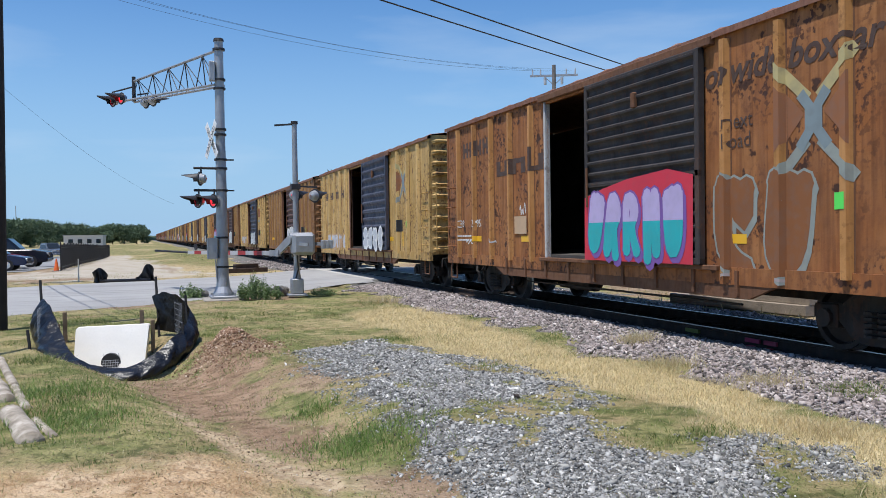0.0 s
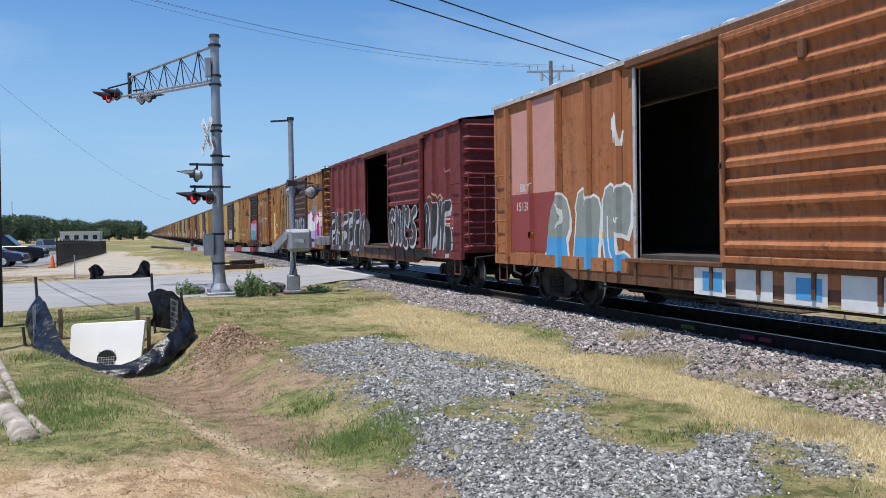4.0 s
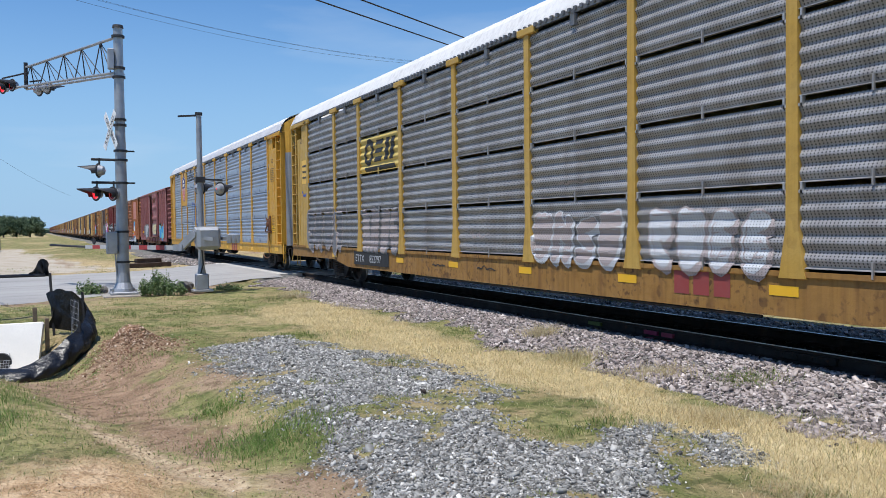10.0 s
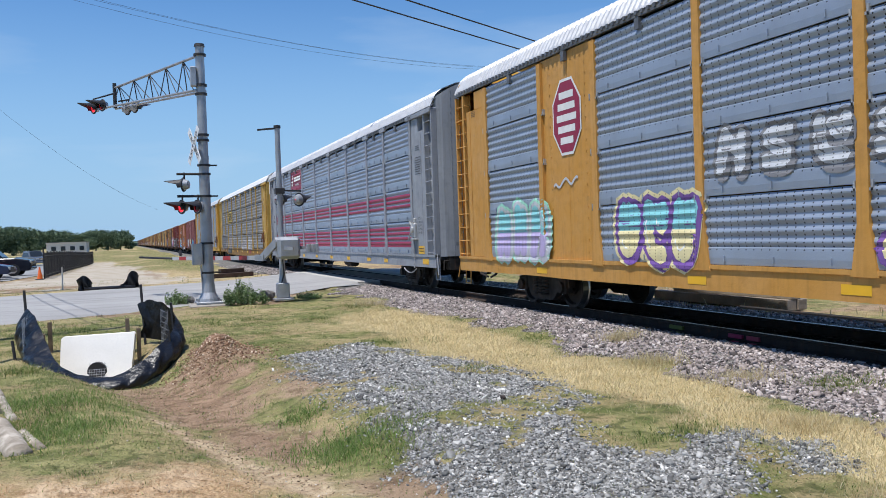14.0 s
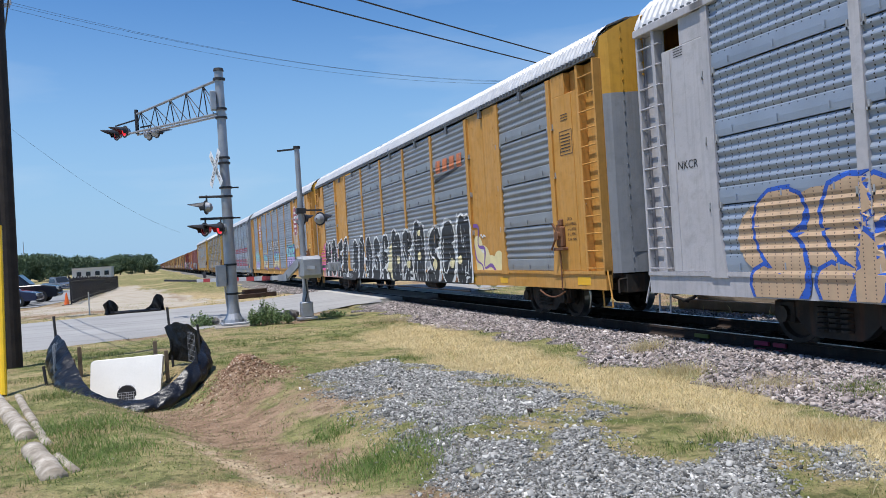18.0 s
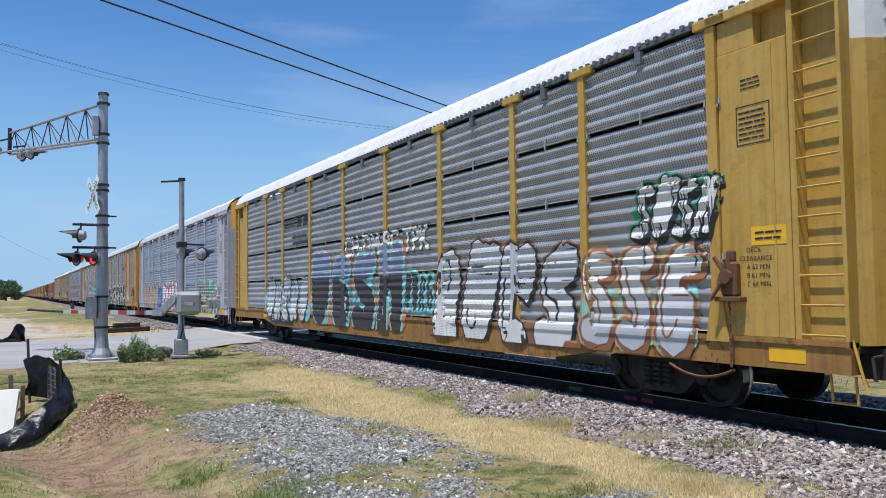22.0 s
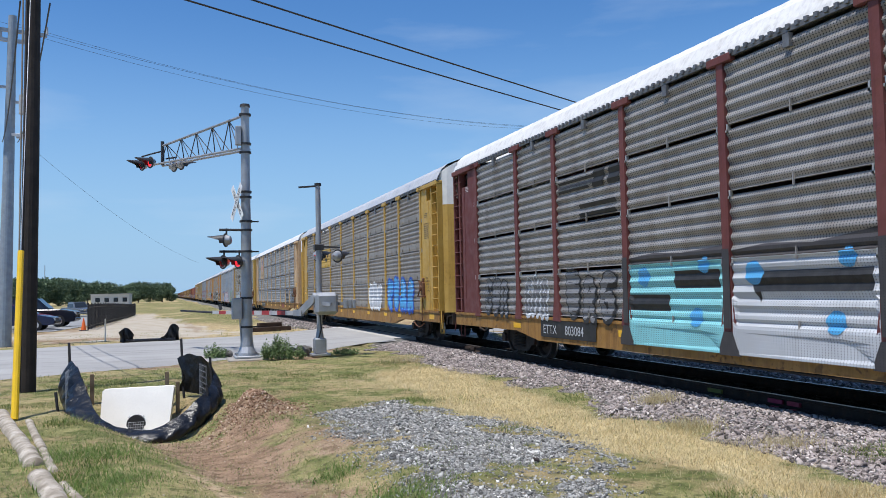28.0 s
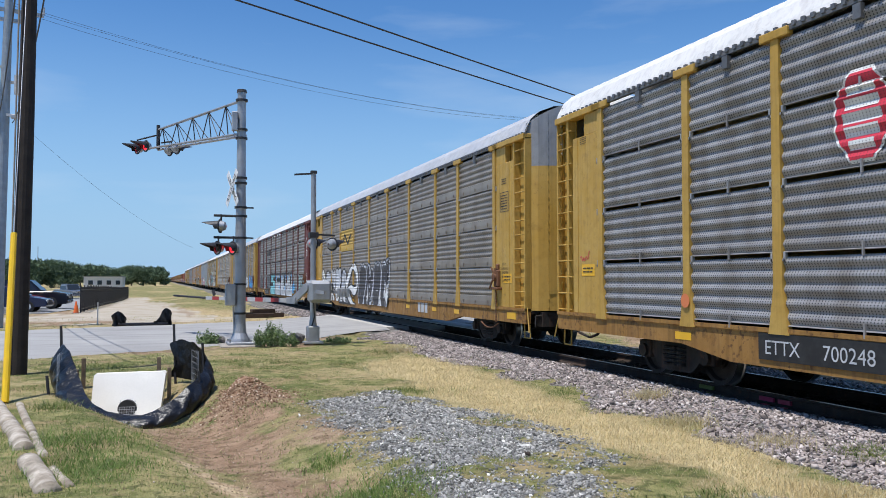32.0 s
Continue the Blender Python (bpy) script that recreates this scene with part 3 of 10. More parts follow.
# the road
asphalt, n, l, b = nodes_of("sunbleached_asphalt", 0.85)
v = coords(n, l, jitter=False)
c = mix(n, l, noise_of(n, l, v, 0.35, 5, 0.3, 0.7), (0.27, 0.265, 0.258), (0.36, 0.354, 0.342))
c = mix(n, l, noise_of(n, l, coords(n, l, (0.25, 1.4, 1), False), 1.2, 4, 0.5, 0.75, 0.6), c, (0.17, 0.165, 0.16))
c = mix(n, l, noise_of(n, l, v, 90.0, 3, 0.5, 0.7, 0.5), c, (0.36, 0.35, 0.33))
l.new(c, b.inputs["Base Color"])
bump(n, l, b, noise_of(n, l, v, 120.0, 3, 0.2, 0.8), 0.35, 0.01)
rows = []
for x in list(np.arange(-60, -8, 4)) + list(np.arange(-8, 7.6, 0.5)):
    a, e = along(ROAD_NEAR, x), along(ROAD_FAR, x)
    zc = -0.2 + 0.17 * float(step(3.0, 7.8, x))
    ys = [a - 0.15 + 0.12 * math.sin(x * 2.3) + 0.1 * math.sin(x * 5.1), a + 0.25] + list(np.linspace(a + 1.5, e - 1.5, 5)) + [e - 0.2, e + 0.15 + 0.1 * math.sin(x * 3.1)]
    rows.append([(x, y, zc + (0.028 if 0 < k < 8 else -0.04)) for k, y in enumerate(ys)])
road = MB()
road.loft(rows)
rows = []
for x in list(np.arange(10.9, 16, 0.6)) + list(np.arange(16, 90, 6)):
    a, e = along(ROAD_NEAR, x), along(ROAD_FAR, x)
    zc = -0.03 - 0.17 * float(step(10.9, 16, x))
    rows.append([(x, a + (e - a) * k / 4, zc + (0.028 if 0 < k < 4 else -0.04)) for k in range(5)])
road.loft(rows)
tagged(part("road", road, asphalt, smooth=True), "sun-bleached grey asphalt road crossing the railway", "road", kind="structure")

# crossing panels between and beside the rails
conc = plain("pale_concrete", (0.46, 0.44, 0.41), 0.9, 0, 0.15, 3.0, 0.3)
slab = thing("crossing_deck", "concrete crossing panels laid between the rails", "level crossing", kind="structure")
for x0, x1 in ((7.4, 8.44), (8.66, 9.82), (10.06, 11.1)):
    for k in range(4):
        y0 = along(ROAD_NEAR, 9.0) + k * 2.75
        mb = MB()
        mb.box(x0, x1, y0 + 0.015, y0 + 2.73, -0.16, -0.012, 0.012)
        part("panel", mb, conc, slab)

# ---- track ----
# rail and sleeper colours carry some of the shade under the train
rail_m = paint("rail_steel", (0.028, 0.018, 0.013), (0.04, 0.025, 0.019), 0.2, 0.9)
rail_top = plain("rail_running_surface", (0.55, 0.55, 0.56), 0.3, 0.9, 0.1)
tie_m = plain("creosoted_timber", (0.055, 0.0429, 0.033), 0.9, 0, 0.4, 3.0, 0.5, 25)
track = thing("railway_track", "single railway track of steel rails on timber sleepers", "railway track", kind="structure")
prof = [(-0.07, -0.172), (0.07, -0.172), (0.07, -0.16), (0.012, -0.14), (0.012, -0.045), (0.036, -0.035), (0.036, -0.004), (0.03, 0.0), (-0.03, 0.0), (-0.036, -0.004), (-0.036, -0.035), (-0.012, -0.045), (-0.012, -0.14), (-0.07, -0.16)]
for x in (8.5 + 0.036, 9.964):
    mb = MB()
    ys = [-320] + list(range(-40, 80, 4)) + [150, 300, 700, 1600]
    mb.loft([[(x + a, y, c) for a, c in prof] for y in ys], closed=True, caps=True)
    mb.box(x - 0.026, x + 0.026, -320, 1600, 0.0, 0.0025, mi=1)
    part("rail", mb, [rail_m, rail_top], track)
for k in range(2):
    mb = MB()
    mb.box(8.46, 8.5, 6.7 + 16 * k, 7.6 + 16 * k, -0.13, -0.04, 0.008)
    for q in range(4):
        mb.rod((8.44, 6.82 + 16 * k + q * 0.22, -0.085), (8.5, 6.82 + 16 * k + q * 0.22, -0.085), 0.02, n=6)
    part("joint_bar", mb, rail_m, track)
tie_mesh = []
for s in range(3):
    rnd = random.Random(s)
    mb = MB()
    mb.box(-1.3, 1.3, -0.115, 0.115, -0.36, -0.176 - 0.008 * s, 0.014)
    for x in (-0.714, 0.714):
        mb.box(x - 0.17, x + 0.17, -0.1, 0.1, -0.18, -0.166)
    tie_mesh.append(mb.mesh("sleeper", tie_m))
for k in range(130):
    y = -12 + 0.5 * k
    if along(ROAD_NEAR, 9.2) - 0.2 < y < along(ROAD_FAR, 9.2) + 0.2:
        continue
    part("sleeper", tie_mesh[k % 3], None, track, at=pose(9.25 + 0.03 * math.sin(k * 3.7), y, 0.0, 0, 0, 0.6 * math.sin(k * 1.9)))
for y, col, w in ((10.15, (0.3, 0.01, 0.06), 0.3), (9.75, (0.33, 0.03, 0.06), 0.25), (11.6, (0.12, 0.13, 0.02), 0.35)):
    mb = MB()
    mb.box(8.462, 8.4995, y - w, y, -0.12, -0.06)
    mb.box(8.40, 8.47, y - w * 0.8, y - 0.1, -0.175, -0.158)
    part("paint_mark", mb, flat_paint(f"marking_spray_{int(y * 10)}", col), track, "spray-painted mark on the rail")


# ---- scattered stones and blades (joined, too many to count) ----
def raw_mesh(name, vs, fs, mat, label, category, sizes=None):
    me = bpy.data.meshes.new(name)
    nv, k = len(vs), fs.shape[1]
    me.vertices.add(nv)
    me.vertices.foreach_set("co", vs.astype(np.float32).reshape(-1))
    me.loops.add(fs.size)
    me.loops.foreach_set("vertex_index", fs.astype(np.int32).reshape(-1))
    me.polygons.add(len(fs))
    me.polygons.foreach_set("loop_start", np.arange(0, fs.size, k, dtype=np.int32))
    me.polygons.foreach_set("loop_total", np.full(len(fs), k, dtype=np.int32))
    me.update(calc_edges=True)
    me.validate()
    me.materials.append(mat)
    return tagged(new(name, me), label, category, kind="stuff")


RNG = np.random.default_rng(7)
# a broken block: eight corners, twelve faces
ICO_V = np.array([(x, y, z) for z in (-0.75, 0.75) for y in (-0.75, 0.75) for x in (-0.75, 0.75)])
ICO_F = np.array([(0, 2, 3), (0, 3, 1), (4, 5, 7), (4, 7, 6), (0, 1, 5), (0, 5, 4), (2, 6, 7), (2, 7, 3), (0, 4, 6), (0, 6, 2), (1, 3, 7), (1, 7, 5)])


def stones(name, x, y, size, mat, label, sink=0.35):
    """Angular stones at places."""
    k = len(x)
    rot = RNG.uniform(0, 2 * np.pi, k)
    sc = RNG.uniform(0.6, 1.25, (k, 1, 3)) * size[:, None, None]
    sc[:, :, 2] *= 0.62
    p = ICO_V[None] * (1 + RNG.uniform(-0.5, 0.3, (k, len(ICO_V), 3))) * sc
    tilt = RNG.uniform(-0.9, 0.9, k)
    c, s = np.cos(rot)[:, None], np.sin(rot)[:, None]
    px, py, pz = p[..., 0], p[..., 1], p[..., 2] + p[..., 0] * tilt[:, None]
    q = np.stack([px * c - py * s + x[:, None], px * s + py * c + y[:, None], pz + (height(x, y) + size * sink)[:, None]], -1)
    f = (ICO_F[None] + (np.arange(k) * len(ICO_V))[:, None, None]).reshape(-1, 3)
    return raw_mesh(name, q.reshape(-1, 3), f, mat, label, "gravel")


grey_stone = island_mat("crushed_limestone", [(0.0, (0.07, 0.07, 0.068)), (0.22, (0.21, 0.212, 0.205)), (0.6, (0.37, 0.37, 0.355)), (0.9, (0.5, 0.49, 0.465)), (1.0, (0.82, 0.8, 0.76))])
pink_stone = island_mat("ballast_stone", [(0.0, (0.05, 0.045, 0.045)), (0.2, (0.21, 0.18, 0.172)), (0.55, (0.38, 0.325, 0.308)), (0.9, (0.5, 0.44, 0.42)), (1.0, (0.76, 0.69, 0.66))])


def pick(count, x0, x1, y0, y1, weight, bias=1.0):
    """Random places, kept by a weight from 0 to 1, denser towards low y."""
    x = RNG.uniform(x0, x1, count)
    y = y0 + (y1 - y0) * RNG.uniform(0, 1, count) ** bias
    keep = RNG.uniform(0, 1, count) < weight(x, y)
    return x[keep], y[keep]


x, y = pick(135000, 1.0, 5.4, 2.6, 13.4, lambda x, y: zones(x, y)[0] ** 1.3 * step(5.6, 5.2, x), 1.5)
stones("gravel", x, y, np.clip(RNG.lognormal(math.log(0.0105), 0.42, len(x)), 0.005, 0.034), grey_stone, "loose grey crushed stone in a rough patch", 0.2)
x, y = pick(52000, 5.6, 8.45, 3.0, 28.0, lambda x, y: zones(x, y)[0] ** 1.5, 1.7)
stones("ballast", x, y, np.clip(RNG.lognormal(math.log(0.02), 0.34, len(x)), 0.011, 0.05), pink_stone, "pinkish grey crushed-stone ballast beside the rail", 0.25)
# the train's shade is put into the colour of these stones
shaded_stone = island_mat("shaded_ballast", [(0.0, (0.012, 0.011, 0.01)), (0.6, (0.03, 0.027, 0.025)), (1.0, (0.07, 0.064, 0.058))])
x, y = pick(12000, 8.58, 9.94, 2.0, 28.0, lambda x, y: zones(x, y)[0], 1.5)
stones("ballast", x, y, RNG.uniform(0.022, 0.04, len(x)), shaded_stone, "ballast between the rails, darkened for the train's shade")
x, y = pick(4000, 10.0, 12.0, 3.0, 28.0, lambda x, y: zones(x, y)[0], 1.5)
stones("ballast", x, y, RNG.uniform(0.02, 0.04, len(x)), pink_stone, "crushed-stone ballast on the far shoulder")
x, y = pick(2600, 5.0, 8.2, 39.0, 60.0, lambda x, y: zones(x, y)[0], 1.2)
stones("ballast", x, y, RNG.uniform(0.03, 0.05, len(x)), pink_stone, "crushed-stone ballast beyond the road")
clod_m = island_mat("earth_crumbs", [(0.0, (0.126, 0.084, 0.0532)), (0.5, (0.266, 0.189, 0.126)), (0.9, (0.42, 0.322, 0.231)), (1.0, (0.7, 0.644, 0.56))])
x, y = pick(9000, -0.6, 3.2, 3.0, 14.0, lambda x, y: 0.12 + 0.88 * zones(x, y)[1], 1.4)
stones("pebbles", x, y, RNG.uniform(0.003, 0.011, len(x)), clod_m, "small pebbles and clods on bare earth")
mound_m = island_mat("clay_clods", [(0.0, (0.17, 0.09, 0.055)), (0.45, (0.32, 0.19, 0.12)), (0.85, (0.46, 0.31, 0.21)), (1.0, (0.74, 0.62, 0.49))])
a, r = RNG.uniform(0, 2 * np.pi, 3200), np.abs(RNG.normal(0, 0.45, 3200))
stones("earth_mound", 1.25 + r * np.cos(a), 13.4 + 1.2 * r * np.sin(a), RNG.uniform(0.005, 0.021, 3200), mound_m, "heap of reddish clay clods")
stones("dark_stone", np.array([3.52]), np.array([7.64]), np.array([0.045]), plain("dark_rock", (0.06, 0.045, 0.04), 0.9), "single dark stone on the gravel", 0.6)


def blades(name, x, y, hgt, mat, label, wide=0.006, lean=0.5):
    """Grass blades: two bent faces each, at places."""
    k = len(x)
    a = RNG.uniform(0, 2 * np.pi, k)
    z = height(x, y) - 0.01
    dx, dy = np.cos(a), np.sin(a)
    ln = hgt * RNG.uniform(0.1, lean, k)
    b2 = RNG.uniform(0, 2 * np.pi, k)
    lx, ly = np.cos(b2) * ln, np.sin(b2) * ln
    w = wide * RNG.uniform(0.6, 1.4, k)
    p = np.zeros((k, 5, 3))
    p[:, 0] = np.stack([x - dx * w, y - dy * w, z], -1)
    p[:, 1] = np.stack([x + dx * w, y + dy * w, z], -1)
    p[:, 2] = np.stack([x + dx * w * 0.8 + lx * 0.35, y + dy * w * 0.8 + ly * 0.35, z + hgt * 0.55], -1)
    p[:, 3] = np.stack([x - dx * w * 0.8 + lx * 0.35, y - dy * w * 0.8 + ly * 0.35, z + hgt * 0.55], -1)
    p[:, 4] = np.stack([x + lx, y + ly, z + hgt], -1)
    o = (np.arange(k) * 5)[:, None]
    tri = np.concatenate([np.array([[0, 1, 2]]) + o, np.array([[0, 2, 3]]) + o, np.array([[3, 2, 4]]) + o])
    return raw_mesh(name, p.reshape(-1, 3), tri, mat, label, "grass")


straw = island_mat("straw_grass", [(0.0, (0.5, 0.39, 0.2)), (0.5, (0.7, 0.59, 0.35)), (0.85, (0.82, 0.73, 0.49)), (1.0, (0.5, 0.46, 0.22))], trans=0.4)
turf = island_mat("green_grass", [(0.0, (0.05, 0.085, 0.02)), (0.2, (0.0952, 0.168, 0.0336)), (0.4, (0.179, 0.263, 0.0672)), (0.75, (0.336, 0.375, 0.134)), (1.0, (0.6, 0.5, 0.27))], trans=0.35)


sward = island_mat("fresh_grass", [(0.0, (0.12, 0.22, 0.045)), (0.5, (0.2, 0.32, 0.08)), (0.85, (0.33, 0.42, 0.15)), (1.0, (0.5, 0.48, 0.24))], trans=0.35)
thatch = island_mat("brown_thatch", [(0.0, (0.3, 0.19, 0.1)), (0.5, (0.52, 0.36, 0.21)), (0.85, (0.68, 0.52, 0.34)), (1.0, (0.36, 0.36, 0.15))], trans=0.3)


def free(x, y):
    g, d, gn = zones(x, y)
    return (1 - np.clip(g * 1.02, 0, 0.96)) * (1 - 0.8 * d) * (1 - road_w(x, y)), gn


def parched(x, y):
    f, g = free(x, y)
    return f * (0.16 + 0.84 * (1 - g)) * 0.85 * (0.25 + 0.75 * step(0.36, 0.56, fbm(x, y, 2.2, 3, 43))) * (1 - patch(x, y, RUT, 0.14, 28, 0.12))


def lush(x, y):
    f, g = free(x, y)
    return f * (0.06 + 0.94 * g) * (0.12 + 0.88 * step(0.4, 0.56, fbm(x, y, 2.4, 3, 41))) * (1 - 0.8 * patch(x, y, FORE, 0.6, 22, 0.7))


x, y = pick(270000, -3.2, 8.2, 2.8, 21.0, lush, 1.5)
blades("green_grass", x, y, RNG.uniform(0.02, 0.068, len(x)) * (0.6 + 0.9 * step(0.5, 0.75, fbm(x, y, 0.9, 2, 42))), turf, "short patchy green grass", 0.0028, 1.2)
x, y = pick(70000, -3.4, 1.8, 2.8, 7.6, lambda x, y: patch(x, y, FORE, 0.6, 22, 0.7) * (0.15 + 0.85 * step(0.4, 0.58, fbm(x, y, 2.8, 3, 44))), 1.2)
blades("thatch", x, y, RNG.uniform(0.008, 0.04, len(x)), thatch, "flattened brown thatch of dead grass", 0.0022, 2.4)
x, y = pick(150000, -3.2, 8.2, 2.8, 22.0, lambda x, y: parched(x, y) * (1 - 0.85 * patch(x, y, FORE, 0.6, 22, 0.7)), 1.5)
blades("dry_grass", x, y, RNG.uniform(0.015, 0.058, len(x)), straw, "short straw-coloured dry grass", 0.0022, 1.5)
x, y = pick(150000, 3.0, 7.4, 2.6, 20.5, lambda x, y: patch(x, y, STRAW, 0.35, 21, 0.5) * (1 - 0.8 * zones(x, y)[0]), 1.5)
blades("tall_dry_grass", x, y, RNG.uniform(0.03, 0.095, len(x)), straw, "band of tall bleached dry grass", 0.0021, 1.5)
x, y = pick(16000, -6.0, 8.0, 19.0, 45.0, lambda x, y: free(x, y)[0] * step(0.35, 0.6, fbm(x, y, 0.8, 3, 31)))
blades("verge_grass", x, y, RNG.uniform(0.02, 0.09, len(x)), turf, "rough green verge grass", 0.006, 1.0)
x, y = pick(16000, -16.0, 7.0, 38.0, 120.0, lambda x, y: free(x, y)[0] * step(0.5, 0.65, fbm(x, y, 0.25, 3, 33)) * step(0.5, 2.5, x - 3 + 0.04 * (y - 40)) * 0.7)
blades("field_grass", x, y, RNG.uniform(0.04, 0.14, len(x)), turf, "sparse field grass beyond the road", 0.016, 0.8)
x, y = pick(9000, 10.9, 22.0, 3.0, 40.0, lambda x, y: free(x, y)[0] * step(0.4, 0.6, fbm(x, y, 0.6, 3, 35)))
blades("far_verge_grass", x, y, RNG.uniform(0.05, 0.2, len(x)), straw, "dry grass beyond the track", 0.012, 0.6)
# tufts
for cx, cy, r, k, h, m, lab in ((1.71, 8.82, 0.26, 520, 0.12, sward, "small dark green weed clump"), (1.85, 7.3, 0.5, 2400, 0.1, sward, "green grass tussock by the gravel"),
                                (7.13, 11.07, 0.25, 500, 0.22, straw, "bleached grass tuft in the ballast"), (6.39, 9.1, 0.35, 600, 0.2, straw, "grass tuft in the ballast"), (6.6, 7.64, 0.36, 900, 0.12, straw, "grass tuft in the ballast"),
                                (7.06, 6.73, 0.34, 800, 0.11, turf, "green tuft in the ballast"), (5.5, 5.65, 0.3, 600, 0.15, straw, "bleached grass tuft"), (5.8, 20.6, 0.4, 500, 0.25, straw, "bleached verge tuft"),
                                (-1.5, 13.3, 0.3, 500, 0.16, turf, "weed by the kerb"), (-0.7, 8.9, 0.55, 2200, 0.1, sward, "lush grass by the kerb"), (-0.9, 10.4, 0.7, 2600, 0.1, sward, "lush grass by the kerb")):
    x, y = cx + RNG.normal(0, r * 0.6, k), cy + RNG.normal(0, r * 0.6, k)
    blades("grass_tuft", x, y, RNG.uniform(0.3, 1.0, k) * h, m, lab, 0.003, 1.2)

# ---- the freight train ----
TRACK_X = 9.25
KNOTS = ((0, 11.85), (10, 12.15), (23, 12.35), (28, 12.55), (32, 12.65))


def travel(t):
    """Metres that the train has gone on at t seconds."""
    s = 0.0
    for (a, va), (b, vb) in zip(KNOTS, KNOTS[1:]):
        if t <= a:
            break
        e = min(t, b)
        ve = va + (vb - va) * (e - a) / (b - a)
        s += (va + ve) / 2 * (e - a)
    return s


# running-gear colours lowered to deepen the shade beneath the cars
steel_dark = paint("blackened_steel", (0.0165, 0.0149, 0.0138), (0.033, 0.0275, 0.0231), 0.3, 0.75)
wheel_steel = plain("wheel_steel", (0.033, 0.027, 0.024), 0.6, 0.5, 0.4, 6)
tread_steel = plain("polished_tread", (0.5, 0.5, 0.5), 0.28, 0.95, 0.1, 8)
# lining colour set dark to stand for the unlit interior
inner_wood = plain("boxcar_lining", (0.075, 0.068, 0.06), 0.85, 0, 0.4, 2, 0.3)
alu_dull = plain("dull_aluminium", (0.45, 0.45, 0.45), 0.5, 0.4, 0.2)
rust_iron = paint("rusty_iron", (0.13, 0.06, 0.03), (0.2, 0.09, 0.045), 0.5, 0.8)
white_pt = flat_paint("white_stencil", (0.78, 0.78, 0.76))
black_pt = flat_paint("black_stencil", (0.015, 0.015, 0.016))
yellow_pt = flat_paint("reflective_yellow", (0.85, 0.47, 0.02), 0.35, 0.1)
red_pt = flat_paint("sign_red", (0.62, 0.03, 0.06))
crimson_pt = flat_paint("crimson_paint", (0.3, 0.008, 0.045), 0.45)
navy_pt = flat_paint("sign_navy", (0.02, 0.03, 0.2))
COL = {
    "white": white_pt, "black": black_pt, "yellow": yellow_pt, "red": red_pt, "navy": navy_pt, "crimson": crimson_pt,
    "pink": flat_paint("spray_pink", (0.75, 0.1, 0.32)), "magenta": flat_paint("spray_magenta", (0.5, 0.02, 0.2)),
    "teal": flat_paint("spray_teal", (0.02, 0.42, 0.45)), "aqua": flat_paint("spray_aqua", (0.25, 0.62, 0.66)),
    "blue": flat_paint("spray_blue", (0.02, 0.1, 0.5)), "sky": flat_paint("spray_sky_blue", (0.08, 0.38, 0.72)),
    "slate": flat_paint("spray_slate_blue", (0.24, 0.29, 0.42)), "purple": flat_paint("spray_purple", (0.2, 0.09, 0.36)), "lilac": flat_paint("spray_lilac", (0.5, 0.42, 0.68)),
    "green": flat_paint("spray_green", (0.04, 0.33, 0.16)), "mint": flat_paint("spray_mint", (0.35, 0.72, 0.55)),
    "orange": flat_paint("spray_orange", (0.75, 0.22, 0.08)), "cream": flat_paint("spray_cream", (0.8, 0.7, 0.38)),
    "grey": flat_paint("spray_grey", (0.2, 0.2, 0.21)), "silver": flat_paint("spray_silver", (0.55, 0.57, 0.6), 0.4),
    "neon": flat_paint("neon_green_tag", (0.12, 0.8, 0.12), 0.4, 0.05), "rose": flat_paint("faded_rose_paint", (0.62, 0.3, 0.25)),
    "dred": flat_paint("faded_red_paint", (0.3, 0.05, 0.045)), "umber": flat_paint("faded_umber", (0.075, 0.04, 0.028), 0.7, 0.5), "haze": flat_paint("faded_pale_blue", (0.22, 0.28, 0.3), 0.7, 0.5),
    "blush": flat_paint("faded_peach", (0.3, 0.12, 0.05), 0.7, 0.6), "mist": flat_paint("faded_blue_grey", (0.3, 0.33, 0.3), 0.7, 0.6), "straw": flat_paint("faded_straw", (0.5, 0.42, 0.2), 0.7, 0.6),
    "rust": flat_paint("rust_brown_paint", (0.25, 0.095, 0.032), 0.75, 0.5), "soot": flat_paint("sooty_overspray", (0.045, 0.04, 0.042), 0.7, 0.5), "chalk": flat_paint("chalky_spray", (0.4, 0.34, 0.33), 0.7, 0.6), "tan": flat_paint("tan_board", (0.55, 0.38, 0.24)),
}

# shapes on the side of a car: u runs to the reader's right, v up, in metres


def text_shape(words, size, slant=0.0, heavy=0.0):
    """Flat letters of the built-in font: points and triangles."""
    cu = bpy.data.curves.new("letters", "FONT")
    cu.body, cu.size, cu.resolution_u, cu.shear, cu.offset = words, size, 3, slant, heavy
    o = bpy.data.objects.new("letters", cu)
    me = o.to_mesh()
    vs = [(q.co.x, q.co.y) for q in me.vertices]
    fs = [tuple(f.vertices) for f in me.polygons]
    o.to_mesh_clear()
    bpy.data.objects.remove(o)
    bpy.data.curves.remove(cu)
    return vs, fs


def poly_shape(points):
    return list(points), [tuple(range(len(points)))]


def disc_shape(u, v, r, n=18, sx=1.0):
    return poly_shape([(u + r * sx * math.cos(2 * math.pi * i / n), v + r * math.sin(2 * math.pi * i / n)) for i in range(n)])


def bar_shape(u0, u1, v0, v1):
    return poly_shape([(u0, v0), (u1, v0), (u1, v1), (u0, v1)])


